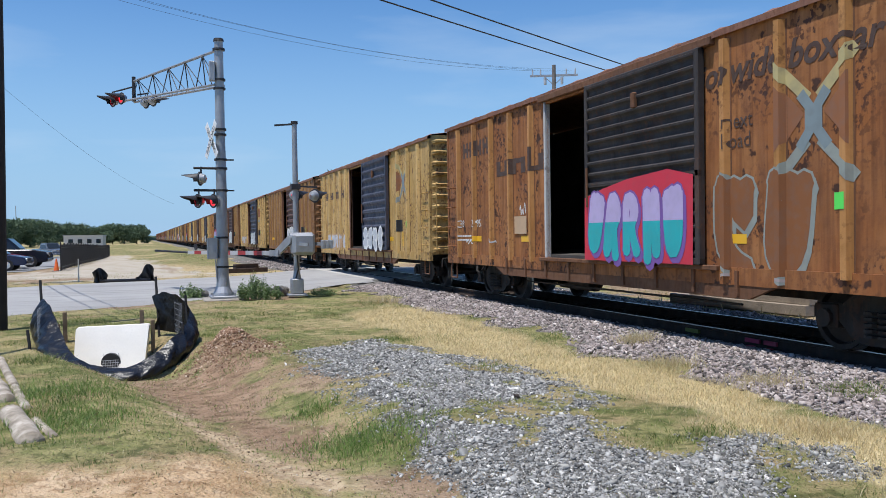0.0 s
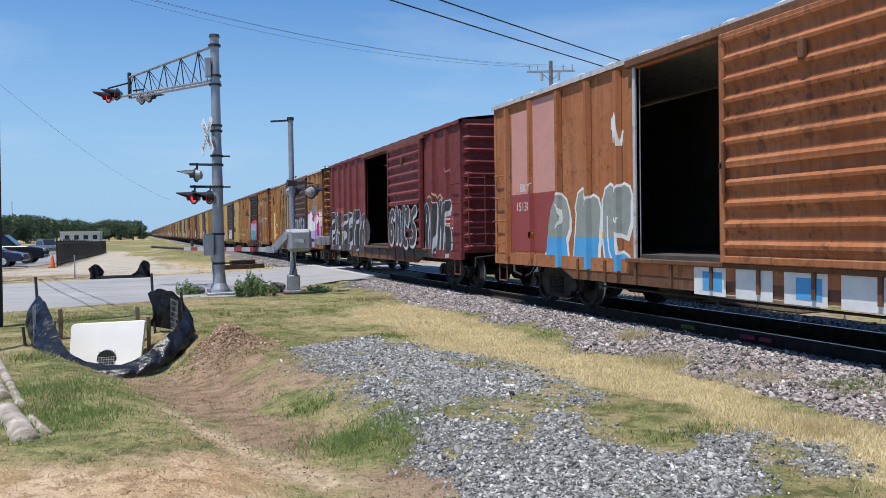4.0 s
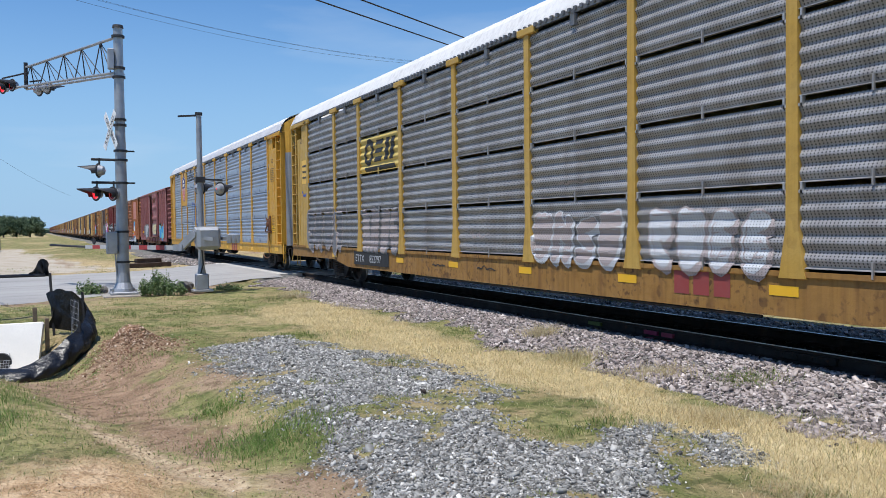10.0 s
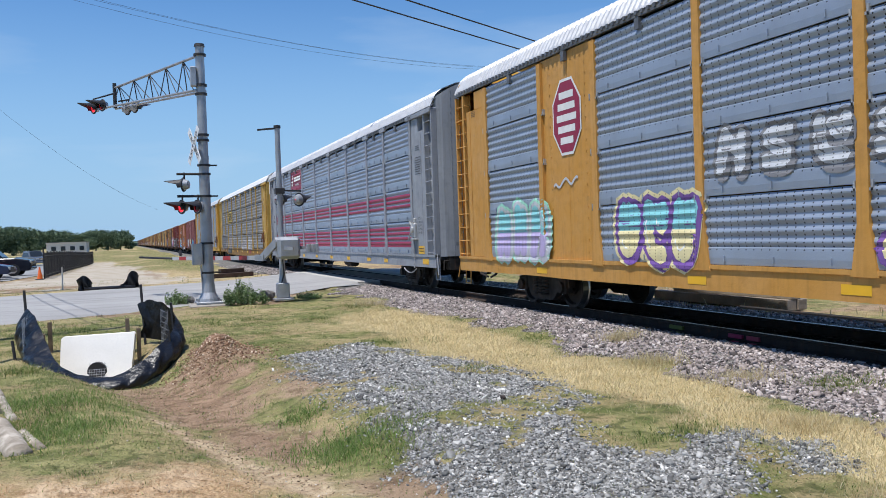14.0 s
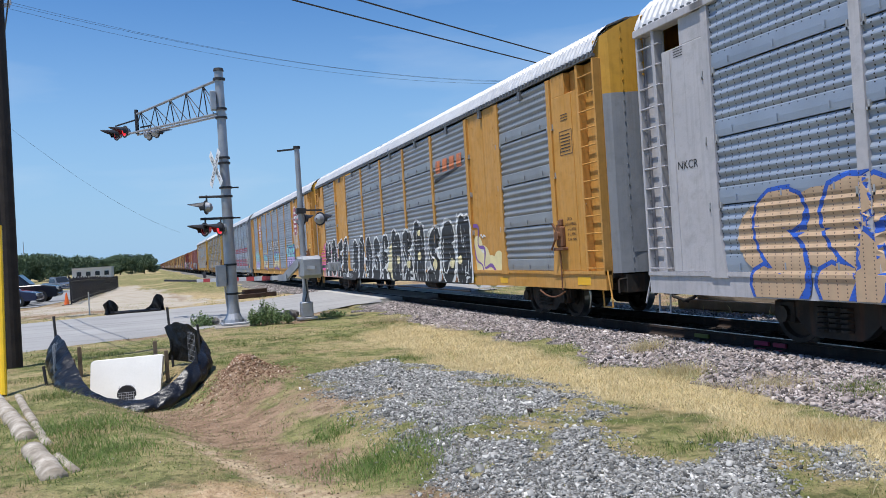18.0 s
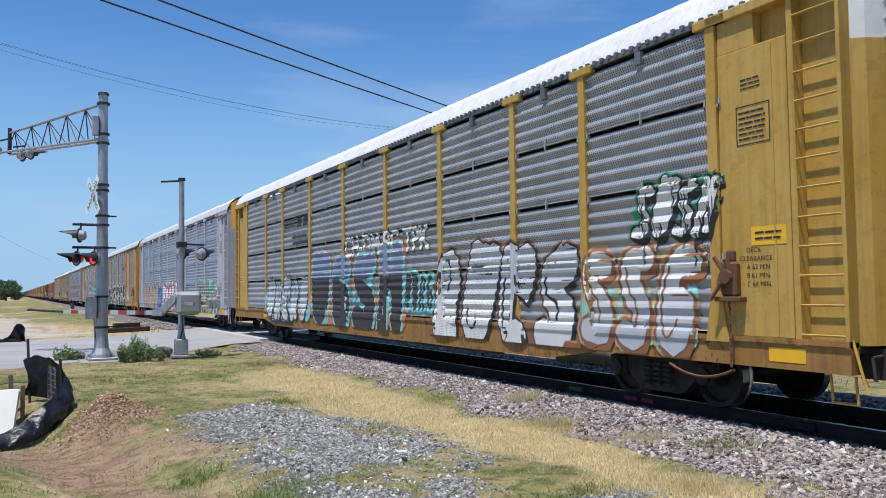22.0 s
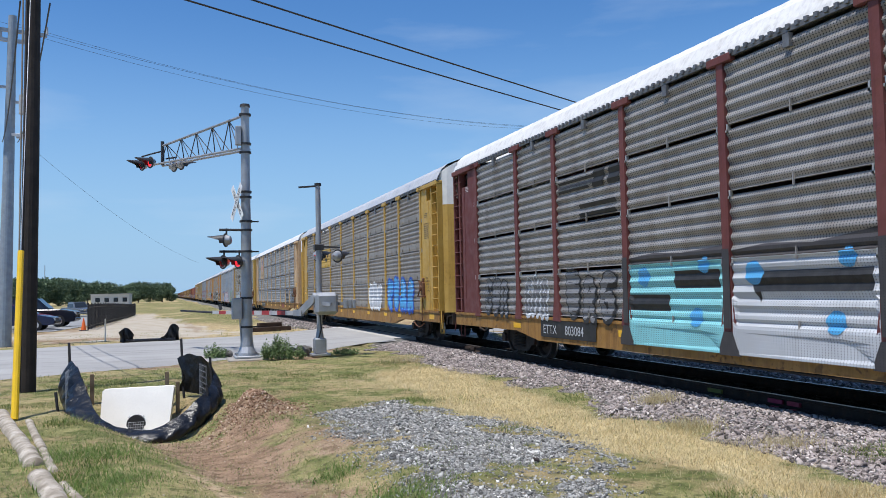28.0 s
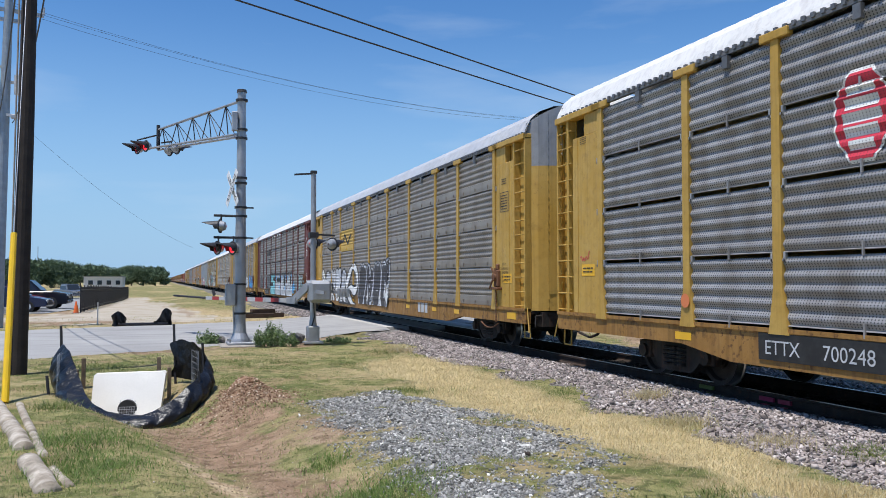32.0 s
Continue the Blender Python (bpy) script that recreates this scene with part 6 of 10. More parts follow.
    scribble(c, 0.6, 0.68, 1.0, 0.22, 8, 29, "black", 0.025, x=-BX - 0.03)
    board(c, "ETTX", "852797", True, 7.45)
    excess(c, -12.0, 1.95)
    put(c, -92.9, HALF)
    # grey car with crimson ribs
    c = autorack("light grey autorack car with silver sides and crimson painted ribs", fx_gr, silver, roof_gl, True, True, end_mats=(end_grey, end_grey), reds={0: (0, 1, 2, 3), 1: (1, 2, 3)}, over={(2, 3): crimson_pt})
    decal("emblem", [stroke_shape([(0.25, 0.18), (0.45, 0.42), (0.4, 0.62), (0.6, 0.66)], 0.11), bar_shape(0.15, 0.4, 0.2, 0.27), bar_shape(0.12, 0.38, 0.36, 0.42), bar_shape(0.75, 2.3, 0.36, 0.58), bar_shape(1.1, 1.9, 0.16, 0.24)], white_pt, c, 6.9, 4.0, ridged_soft, label="white emblem on crimson")
    letters("FXE", 0.2, "black", c, 12.45, 2.75, x=-BX - 0.035)
    bars("black", c, 12.5, 2.45, 0.5, 0.2, 1, x=-BX - 0.035, seed=41)
    board(c, "ETTX", "705922", True, 9.3)
    excess(c, -12.1, 1.05)
    put(c, -121.1, HALF)
    # orange-yellow cars with solid panels
    c = autorack("orange-yellow autorack car with silver sides, octagonal emblems and graffiti", kc_or, silver, roof_gl, True, False, solid=(1, 7), end_mats=(end_grey, up_yel))
    octagon(c, 8.0, 3.7, 0.66, flat)
    octagon(c, -8.0, 3.7, 0.78, flat)
    graffiti(c, 11.2, 1.1, 2.4, 0.95, 3, 31, ["aqua", "lilac"], "silver", "mint", ridged_soft)
    scribble(c, 8.7, 2.2, 1.4, 0.6, 7, 6, "silver", 0.05)
    graffiti(c, 6.4, 1.1, 2.2, 0.9, 3, 32, ["aqua", "cream"], "purple", "cream", ridged_soft)
    graffiti(c, 1.2, 1.1, 2.5, 0.9, 3, 33, ["aqua", "cream"], "purple", None, ridged_soft)
    graffiti(c, 4.0, 2.3, 5.2, 0.55, 6, 36, ["silver"], "grey", None, ridged_soft)
    graffiti(c, -4.5, 1.15, 2.9, 1.15, 4, 34, ["aqua", "lilac"], "purple", "teal", ridged_soft)
    graffiti(c, -6.9, 2.3, 2.0, 0.7, 3, 35, ["tan"], "silver")
    excess(c, -12.0, 2.1)
    put(c, -149.75, HALF)
    c = autorack("orange-yellow autorack car with silver sides covered by black graffiti", kc_or, grey_soft, roof_gl, True, False, solid=(1, 7), end_mats=(end_grey, up_yel))
    decal("graffiti_cloud", [disc_shape(u, v, q, 20, 1.25) for u, v, q in ((0.3, 0.45, 0.5), (1.0, 0.7, 0.55), (1.8, 0.5, 0.5), (2.7, 0.55, 0.5), (3.6, 0.5, 0.45))], COL["pink"], c, 12.6, 1.0, ridged_soft, proud=0.004, label="pink sprayed cloud")
    decal("painted_patch", bar_shape(0, 13.0, 0, 0.34), black_pt, c, 6.4, 0.66, x=-BX - 0.03, proud=0.002, label="sill sprayed over in black")
    decal("painted_patch", bar_shape(0, 6.0, 0, 0.34), COL["rose"], c, 12.5, 0.66, x=-BX - 0.03, proud=0.002)
    decal("painted_patch", [bar_shape(0.0, 0.5, 0.05, 0.3), bar_shape(4.1, 5.2, 0.08, 0.3), bar_shape(5.6, 6.5, 0.04, 0.26)], COL["rust"], c, 0.6, 0.66, x=-BX - 0.03, proud=0.012)
    graffiti(c, 11.75, 0.62, 4.75, 1.62, 4, 41, ["black"], "white", None, ridged_soft, words="HOER", fat=0.38, drips=1, edge=0.07, lean=0.16)
    for y, word in ((11.45, "RENT."), (10.3, "PERCH."), (9.05, "HTM."), (7.95, "STKI.")):
        letters(word, 0.17, "white", c, y, 1.98, ridged_soft, proud=0.03, slant=0.15)
    graffiti(c, 6.35, 0.6, 5.4, 1.65, 5, 42, ["black"], "white", None, ridged_soft, words="GROSE", fat=0.44, edge=0.075)
    decal("graffiti_cloud", [disc_shape(u, v, q, 16, 1.2) for u, v, q in ((0.1, 0.5, 0.3), (0.45, 0.9, 0.25), (0.5, 0.2, 0.3), (1.0, 1.3, 0.25))], COL["cream"], c, 0.95, 0.75, ridged_soft, proud=0.004)
    graffiti(c, 0.6, 0.85, 7.3, 1.75, 6, 43, [], "white", None, ridged_soft, fat=0.3, lean=0.12)
    graffiti(c, 0.4, 1.0, 7.0, 1.5, 5, 47, [], "silver", None, ridged_soft, fat=0.4)
    graffiti(c, 0.55, 0.55, 7.6, 1.7, 6, 43, ["black"], "white", None, ridged_soft, fat=0.44, drips=3, edge=0.075)
    decal("graffiti_spots", [disc_shape(u, v, q, 12, 1.3) for u, v, q in ((0.7, 0.75, 0.14), (1.9, 0.6, 0.12), (3.0, 0.85, 0.13), (4.5, 0.6, 0.17), (5.9, 0.62, 0.14), (6.5, 0.7, 0.12), (3.1, 1.55, 0.1))], COL["cream"], c, 0.4, 0.6, ridged_soft, proud=0.022)
    decal("graffiti_spots", [stroke_shape([(u, v - 0.12), (u, v + 0.12)], 0.035) for u, v in ((0.9, 0.25), (1.05, 0.2), (2.4, 0.2), (2.6, 0.3), (2.75, 0.2), (4.9, 0.25), (5.1, 0.3), (6.9, 0.4), (7.1, 0.3))] + [stroke_shape([(u - 0.1, v), (u + 0.1, v)], 0.035) for u, v in ((0.9, 0.25), (2.6, 0.3), (5.1, 0.3), (7.0, 0.35))], white_pt, c, 0.4, 0.62, ridged_soft, proud=0.024)
    decal("graffiti_cloud", [disc_shape(u, v, q, 18, 1.1) for u, v, q in ((0.25, 0.2, 0.35), (0.7, 0.5, 0.4), (1.2, 0.25, 0.4), (1.65, 0.45, 0.3), (0.35, 0.85, 0.3))], COL["cream"], c, -6.95, 0.75, flat, proud=0.004, label="pale yellow sprayed cloud")
    decal("graffiti", [stroke_shape(smooth([(0.05, 1.35), (0.45, 1.3), (0.4, 0.85), (0.8, 0.75), (0.75, 0.3), (1.2, 0.35), (1.6, 0.05)]), 0.07, 0.3), stroke_shape(smooth([(0.1, 0.9), (0.25, 0.5), (0.6, 0.35), (0.7, 0.05)]), 0.06, 0.3)], COL["purple"], c, -6.95, 0.8, flat, proud=0.008)
    scribble(c, -7.5, 1.75, 0.5, 0.35, 6, 45, "white", 0.045)
    scribble(c, -7.45, 1.3, 0.55, 0.4, 6, 46, "white", 0.045)
    scribble(c, -12.0, 1.9, 1.1, 0.9, 9, 7, "white", 0.05)
    decal("emblem", [poly_shape([(u, 0), (u + 0.36, 0.0), (u + 0.46, 0.34), (u + 0.1, 0.34)]) for u in (0, 0.56, 1.12, 1.68)], COL["orange"], c, -4.5, 3.75, ridged_soft, label="slanted orange emblem")
    decal("emblem_swoosh", poly_shape([(-0.1, -0.22), (1.9, 0.02), (1.9, 0.08), (-0.1, -0.1)]), black_pt, c, -4.5, 3.7, ridged_soft)
    board(c, "GTTX", "690381")
    letters("34231", 0.24, "black", c, 12.6, 3.0, x=-BX - 0.035)
    excess(c, 12.5, 1.75)
    put(c, -177.75, HALF)
    # light grey car
    c = autorack("light grey autorack car with blue-silver sides and pink graffiti", nk_gr, silver, roof_gl, True, True, end_mats=(end_grey, up_yel))
    decal("graffiti_cloud", [disc_shape(u, v, q, 18, 1.25) for u, v, q in ((0.6, 0.75, 0.5), (1.5, 0.85, 0.5), (2.6, 0.6, 0.45), (3.6, 0.7, 0.5), (4.7, 0.75, 0.5), (5.6, 0.6, 0.4))], COL["tan"], c, 11.2, 0.75, ridged_soft, proud=0.003, label="beige sprayed cloud")
    graffiti(c, 11.1, 0.6, 6.2, 1.5, 5, 51, ["tan"], "blue", None, ridged_soft, fat=0.42, edge=0.06)
    graffiti(c, 4.75, 0.8, 1.1, 1.05, 2, 57, ["sky"], "blue", "blue", ridged_soft)
    graffiti(c, 3.3, 0.62, 6.1, 1.4, 6, 52, ["white", "silver"], "magenta", "pink", ridged_soft, fat=0.48, edge=0.045, lean=0.2)
    decal("graffiti_spots", [disc_shape(u, v, q, 14, 1.2) for u, v, q in ((0.5, 0.9, 0.2), (1.6, 1.5, 0.14), (2.6, 1.55, 0.12), (3.5, 1.5, 0.16), (4.6, 1.35, 0.2), (5.4, 1.2, 0.16), (5.9, 0.4, 0.15), (5.2, 0.25, 0.12))], COL["cream"], c, 3.3, 0.7, ridged_soft, proud=0.0038)
    graffiti(c, -2.85, 0.95, 0.8, 0.7, 3, 58, [], "magenta", None, ridged_soft)
    graffiti(c, -7.2, 0.7, 4.4, 1.5, 5, 53, ["mist", "tan"], "green", "mint", ridged_soft, fat=0.32, edge=0.03)
    graffiti(c, -8.1, 0.95, 2.6, 1.0, 4, 59, [], "dred", None, ridged_soft)
    letters("NKCR", 0.18, "black", c, 12.5, 2.6, x=-BX - 0.035)
    scribble(c, -11.5, 1.2, 0.8, 0.8, 9, 12, "dred", 0.04)
    decal("painted_patch", bar_shape(0, 7.0, 0, 0.4), COL["rose"], c, 3.6, 0.6, x=-BX - 0.03, label="faded pink paint on the sill")
    letters("NKCR 7200", 0.22, "black", c, 9.3, 0.72, x=-BX - 0.03)
    excess(c, -12.0, 0.75)
    put(c, -206.05, HALF)
    # yellow car, white roof, long mural
    c = autorack("yellow autorack car with grey ribbed sides and a long mural", tt_yel, grey_scr, roof_wh, False, True, sill=sill_rust, end_mats=(tt_yel, white_pt))
    decal("emblem", [bar_shape(0.6, 2.1, -0.08, 0.0), bar_shape(0.7, 2.2, -0.28, -0.18)] + [bar_shape(-0.25, 1.0 + 0.15 * k, 0.3 + 0.09 * k, 0.345 + 0.09 * k) for k in range(3)] + [poly_shape([(u, 0.26), (u + 0.42, 0.26), (u + 0.52, 0.6), (u + 0.1, 0.6)]) for u in (1.12, 1.7)], black_pt, c, 6.6, 3.35, r, label="black striped emblem")
    decal("graffiti_cloud", [disc_shape(u, v, q, 16, 1.3) for u, v, q in ((0.2, 0.6, 0.4), (0.9, 0.75, 0.4), (1.8, 0.7, 0.45), (2.8, 0.65, 0.45), (3.7, 0.7, 0.4), (4.2, 0.35, 0.35))], COL["aqua"], c, 8.75, 0.72, r, proud=0.003, label="aqua sprayed cloud")
    graffiti(c, 8.85, 0.72, 4.4, 1.3, 5, 61, ["silver", "white"], "black", None, r, fat=0.4, edge=0.04, lean=0.2)
    graffiti(c, 4.15, 0.5, 6.6, 2.15, 4, 62, ["slate", "soot"], "aqua", "orange", r, fat=0.36, edge=0.06, band=0.68, lean=0.02)
    graffiti(c, 4.0, 0.62, 6.3, 1.2, 8, 68, ["aqua"], "teal", None, r, fat=0.16, edge=0.02)
    graffiti(c, -2.4, 1.1, 1.45, 0.95, 4, 63, ["soot"], "aqua", "mint", r, fat=0.26, edge=0.05)
    graffiti(c, -3.85, 0.55, 5.0, 1.75, 4, 64, ["silver", "white"], "black", "blush", r, fat=0.46, edge=0.04, lean=0.2)
    graffiti(c, -8.85, 0.68, 2.5, 1.55, 3, 69, ["white", "silver"], "blush", "tan", r, fat=0.44, edge=0.06)
    graffiti(c, -8.9, 0.8, 2.4, 0.9, 6, 70, ["aqua"], "mint", None, r, fat=0.14, edge=0.02)
    letters("CH-DM-8C-TPK", 0.72, "black", c, 1.32, 2.5, r, proud=0.005, heavy=0.046)
    letters("CH-DM-8C-TPK", 0.72, "white", c, 1.32, 2.5, r, proud=0.009, heavy=0.026)
    graffiti(c, -10.1, 2.25, 1.6, 0.85, 4, 66, ["white"], "black", "green", r, fat=0.36, edge=0.035, drips=3, lean=0.3)
    for y, w, q in ((6.35, 1.7, 67), (4.0, 1.4, 65)):
        scribble(c, y, 2.2, w, 0.7, 8, q, "silver", 0.045, r)
    board(c, "ETTX", "952571")
    excess(c, -12.2, 2.1)
    excess(c, 12.6, 2.0)
    scribble(c, 12.6, 2.3, 0.8, 0.6, 7, 14, "black", 0.03)
    put(c, -234.4, HALF)
    # tan car with a shield
    c = autorack("tan autorack car with grey ribbed sides and a white roof", tt_tan, grey_scr, roof_wh, False, True, sill=sill_rust, end_mats=(tt_yel, white_pt), over={(1, 2): "sheet", (1, 3): "sheet"})
    shield(c, 8.0, 4.15, 1.2)
    letters("BUILDING AMERICA", 0.19, "black", c, 8.82, 3.25, x=-BX - 0.05)
    scribble(c, 10.9, 1.35, 0.7, 0.35, 7, 15, "black", 0.02, r)
    scribble(c, -4.5, 1.2, 1.5, 0.55, 12, 71, "black", 0.03, r)
    scribble(c, -4.7, 1.3, 1.1, 0.4, 9, 74, "black", 0.025, r)
    ring = [[(u + 0.17 * math.cos(a), v + 0.2 * math.sin(a)) for a in np.linspace(0, 6.28, 13)] for v in (0.35, 0.68) for u in (0.25, 0.55, 0.88, 1.2)]
    for y in (-7.1, -9.8):
        decal("graffiti_tag", [stroke_shape(q, 0.04) for q in ring], black_pt, c, y, 1.05, r, label="looping black sprayed tag")
        scribble(c, y - 0.2, 0.95, 1.0, 0.3, 9, 72, "black", 0.03, r)
    letters("16", 0.42, "black", c, -8.55, 1.02, r, proud=0.06, slant=0.2)
    logo_bars(c, -5.05)
    board(c, "ETTX", "701192")
    excess(c, 12.5, 2.0)
    excess(c, -12.1, 2.1)
    put(c, -262.65, HALF)
    # two yellow cars with a black loop emblem, a maroon car between
    warm = flat_paint("emblem_warm_yellow", (0.56, 0.36, 0.07))

    def loops(c):
        decal("emblem", [stroke_shape(smooth([(0.1, 0.3), (0.4, 0.58), (0.75, 0.36), (1.1, 0.2), (1.4, 0.42), (1.75, 0.55)]), 0.13)], black_pt, c, 6.45, 3.1, ridged_soft, label="black looped emblem on yellow")
    c = autorack("yellow autorack car with brown-grey weathered perforated sides", tt_yel, brown_soft, roof_gl, False, True, sill=sill_rust, over={(2, 2): warm}, end_mats=(tt_yel, white_pt))
    loops(c)
    board(c, "ETTX", "853026", True, 7.3)
    scribble(c, 4.9, 1.05, 0.7, 0.45, 7, 16, "white", 0.03, ridged_soft)
    excess(c, 12.5, 1.6)
    graffiti(c, -4.3, 1.05, 2.0, 0.8, 3, 77, ["silver"], "white", None, ridged_soft)
    graffiti(c, -7.2, 1.05, 3.6, 0.95, 4, 78, ["sky"], "blue", None, ridged_soft)
    put(c, -291.1, HALF)
    c = autorack("maroon autorack car with weathered grey sides and blue block graffiti", ns_mar, brown2_scr, roof_wh, False, True, sill=sill_rust, end_mats=(ns_mar, white_pt))
    decal("emblem", [bar_shape(0.6, 2.0, -0.1, -0.02), bar_shape(0.6, 2.0, -0.3, -0.2)] + [bar_shape(-0.3, 1.0 + 0.15 * k, 0.28 + 0.09 * k, 0.33 + 0.09 * k) for k in range(3)] + [poly_shape([(u, 0.26), (u + 0.42, 0.26), (u + 0.52, 0.6), (u + 0.1, 0.6)]) for u in (1.12, 1.7)], black_pt, c, 6.5, 3.3, r, label="black striped emblem")
    bays = sorted((p for p in POSTS if -7.6 < p < 4.6), reverse=True)
    slots = ([bar_shape(1.45, 2.6, 0.62, 0.9), bar_shape(0.1, 1.3, 0.25, 0.52)], [poly_shape([(0.45, 0.72), (0.68, 0.92), (0.7, 0.84), (2.6, 0.84), (2.6, 0.56), (0.7, 0.56), (0.68, 0.4)])],
             [poly_shape([(1.35, 0.42), (1.47, 0.3), (2.05, 0.3), (2.17, 0.42), (2.17, 0.88), (2.05, 1.0), (1.47, 1.0), (1.35, 0.88)])], [poly_shape([(1.45, 0.4), (1.9, 0.4), (2.1, 0.52), (2.15, 0.68), (2.1, 0.86), (1.9, 0.96), (1.45, 0.96)])])
    for k, (p, nxt) in enumerate(zip(bays, bays[1:])):
        w = p - nxt
        hue = COL["aqua" if k == 0 else "silver"]
        if k > 3:
            break
        decal("graffiti", bar_shape(0.1, w - 0.1, 0.0, 1.38), hue, c, p, 0.64, r, proud=0.004, label="large sprayed block letters", floor=0.6)
        decal("graffiti_fill", slots[k], black_pt, c, p, 0.98, r, proud=0.008)
        decal("graffiti_spots", [disc_shape(w * a, b, q, 14, 1.1) for a, b, q in ((0.2, 0.85, 0.17), (0.72, 0.2, 0.15), (0.8, 1.0, 0.13))], COL["sky"], c, p, 0.95, r, proud=0.012)
        decal("graffiti_spots", bar_shape(0.35, 0.75, 0.03, 0.25), COL["sky"], c, p, 0.64, r, proud=0.012)
        scribble(c, p - 1.1, 0.68, 0.9, 0.24, 8, 87 + k, "black", 0.03, x=-BX - 0.03)
        decal("graffiti", bar_shape(-0.08, 0.08, 0.35, 1.5), COL["soot"], c, p, 0.66, r, proud=0.014)
        decal("graffiti", poly_shape([(-0.25, 0.0), (0.25, 0.0), (0.1, 0.34), (-0.1, 0.34)]), COL["soot"], c, p, 0.62, r, proud=0.014)
        decal("graffiti", poly_shape([(0.1, 0.0), (w - 0.1, 0.0), (w - 0.1, 0.2 + 0.05 * k), (w * 0.6, 0.13), (w * 0.3, 0.17), (0.1, 0.1)]), COL["soot"], c, p, 2.03, r, proud=0.006)
    for y, q in ((-7.15, 0.3), (-7.75, 0.17), (-8.85, 0.16)):
        decal("graffiti", [disc_shape(0.1 * math.sin(5 * y), 0.1 + 0.2 * j, q * (1 - 0.3 * j), 14, 0.8) for j in range(3)], COL["sky"], c, y, 1.0, r, proud=0.005, label="blue sprayed splash", floor=0.66)
    for k, (y, w) in enumerate(((11.2, 1.6), (8.7, 1.3), (6.6, 2.0))):
        graffiti(c, y, 1.0, w, 0.95, 3, 81 + k, ["grey"], "black" if k != 1 else "silver", None, r, fat=0.3, edge=0.03)
    graffiti(c, -9.2, 0.8, 2.3, 1.2, 3, 85, [], "haze", None, r, fat=0.34)
    graffiti(c, -9.15, 0.72, 2.35, 1.36, 3, 88, [], "aqua", None, r, fat=0.3)
    graffiti(c, -9.5, 1.1, 1.3, 0.8, 2, 86, [], "white", None, r, fat=0.2)
    board(c, "ETTX", "803084", True, 7.8)
    bars("white", c, -12.0, 3.0, 0.5, 0.4, 4, x=-BX - 0.035, seed=21)
    put(c, -319.5, HALF)
    c = autorack("yellow autorack car with brown-grey sides and flowing white graffiti", tt_yel, brown_soft, roof_gl, False, True, sill=sill_rust, over={(2, 2): warm}, end_mats=(tt_yel, end_grey))
    loops(c)
    graffiti(c, 10.6, 0.62, 5.0, 1.5, 4, 91, ["silver", "white"], "black", None, ridged_soft, label="flowing white and black graffiti", fat=0.32, edge=0.07, lean=0.22)
    sweep = [smooth([(0.0, 0.4), (0.7, 0.95), (1.5, 1.25), (2.1, 0.95), (2.15, 0.45), (1.7, 0.2), (0.9, 0.35), (0.4, 0.1), (1.1, -0.25), (1.9, -0.5)]), smooth([(-5.4, 0.55), (-5.7, 0.85), (-5.4, 1.0), (-5.0, 0.6), (-4.4, 0.1), (-3.9, -0.4)])]
    decal("graffiti", [stroke_shape(q, 0.4, 0.2) for q in sweep], black_pt, c, 5.6, 1.0, ridged_soft, proud=0.016, floor=0.64)
    decal("graffiti_fill", [stroke_shape(q, 0.28, 0.25) for q in sweep], white_pt, c, 5.6, 1.0, ridged_soft, proud=0.02, floor=0.64)
    graffiti(c, 3.3, 0.5, 4.9, 1.7, 4, 92, ["soot"], "silver", "black", ridged_soft, fat=0.34, edge=0.07, lean=0.3)
    graffiti(c, 3.2, 0.5, 4.7, 0.8, 6, 93, ["white"], "black", None, ridged_soft, fat=0.34, edge=0.04, lean=0.4)
    logo_bars(c, -5.2, "silver")
    board(c, "ETTX", "853051", True, 7.2)
    excess(c, 12.5, 1.55)
    excess(c, -12.2, 1.6)
    letters("99231", 0.22, "black", c, 12.3, 2.85, x=-BX - 0.035)
    put(c, -348.15, HALF)
    c = autorack("yellow autorack car with dusty sides and an octagonal emblem", tt_yel, brown_scr, roof_wh, False, True, sill=sill_rust, end_mats=(tt_yel, white_pt))
    octagon(c, 5.6, 3.6, 0.52, r, "red", "white")
    board(c, "ETTX", "700248", True, 7.4)
    excess(c, 12.4, 1.75)
    scribble(c, 12.5, 1.9, 0.5, 0.5, 9, 17, "red", 0.02, x=-BX - 0.035)
    decal("painted_disc", disc_shape(0, 0, 0.11), COL["orange"], c, 9.0, 1.35, x=-BX - 0.085)
    put(c, -376.65, HALF)


# ---- boxcars ----
BH, SX = 7.62, 1.6


RIB_TINT = {"boxcar_orange": (0.43, 0.2, 0.055), "boxcar_mustard": (0.6, 0.4, 0.15), "boxcar_brown": (0.33, 0.18, 0.06)}


def rib_paint(body):
    """Ribs take a lighter tint than the sheets between them."""
    tint = RIB_TINT.get(body.name)
    return paint(body.name + "_rib", tint, None, 0.4, 0.65) if tint else body


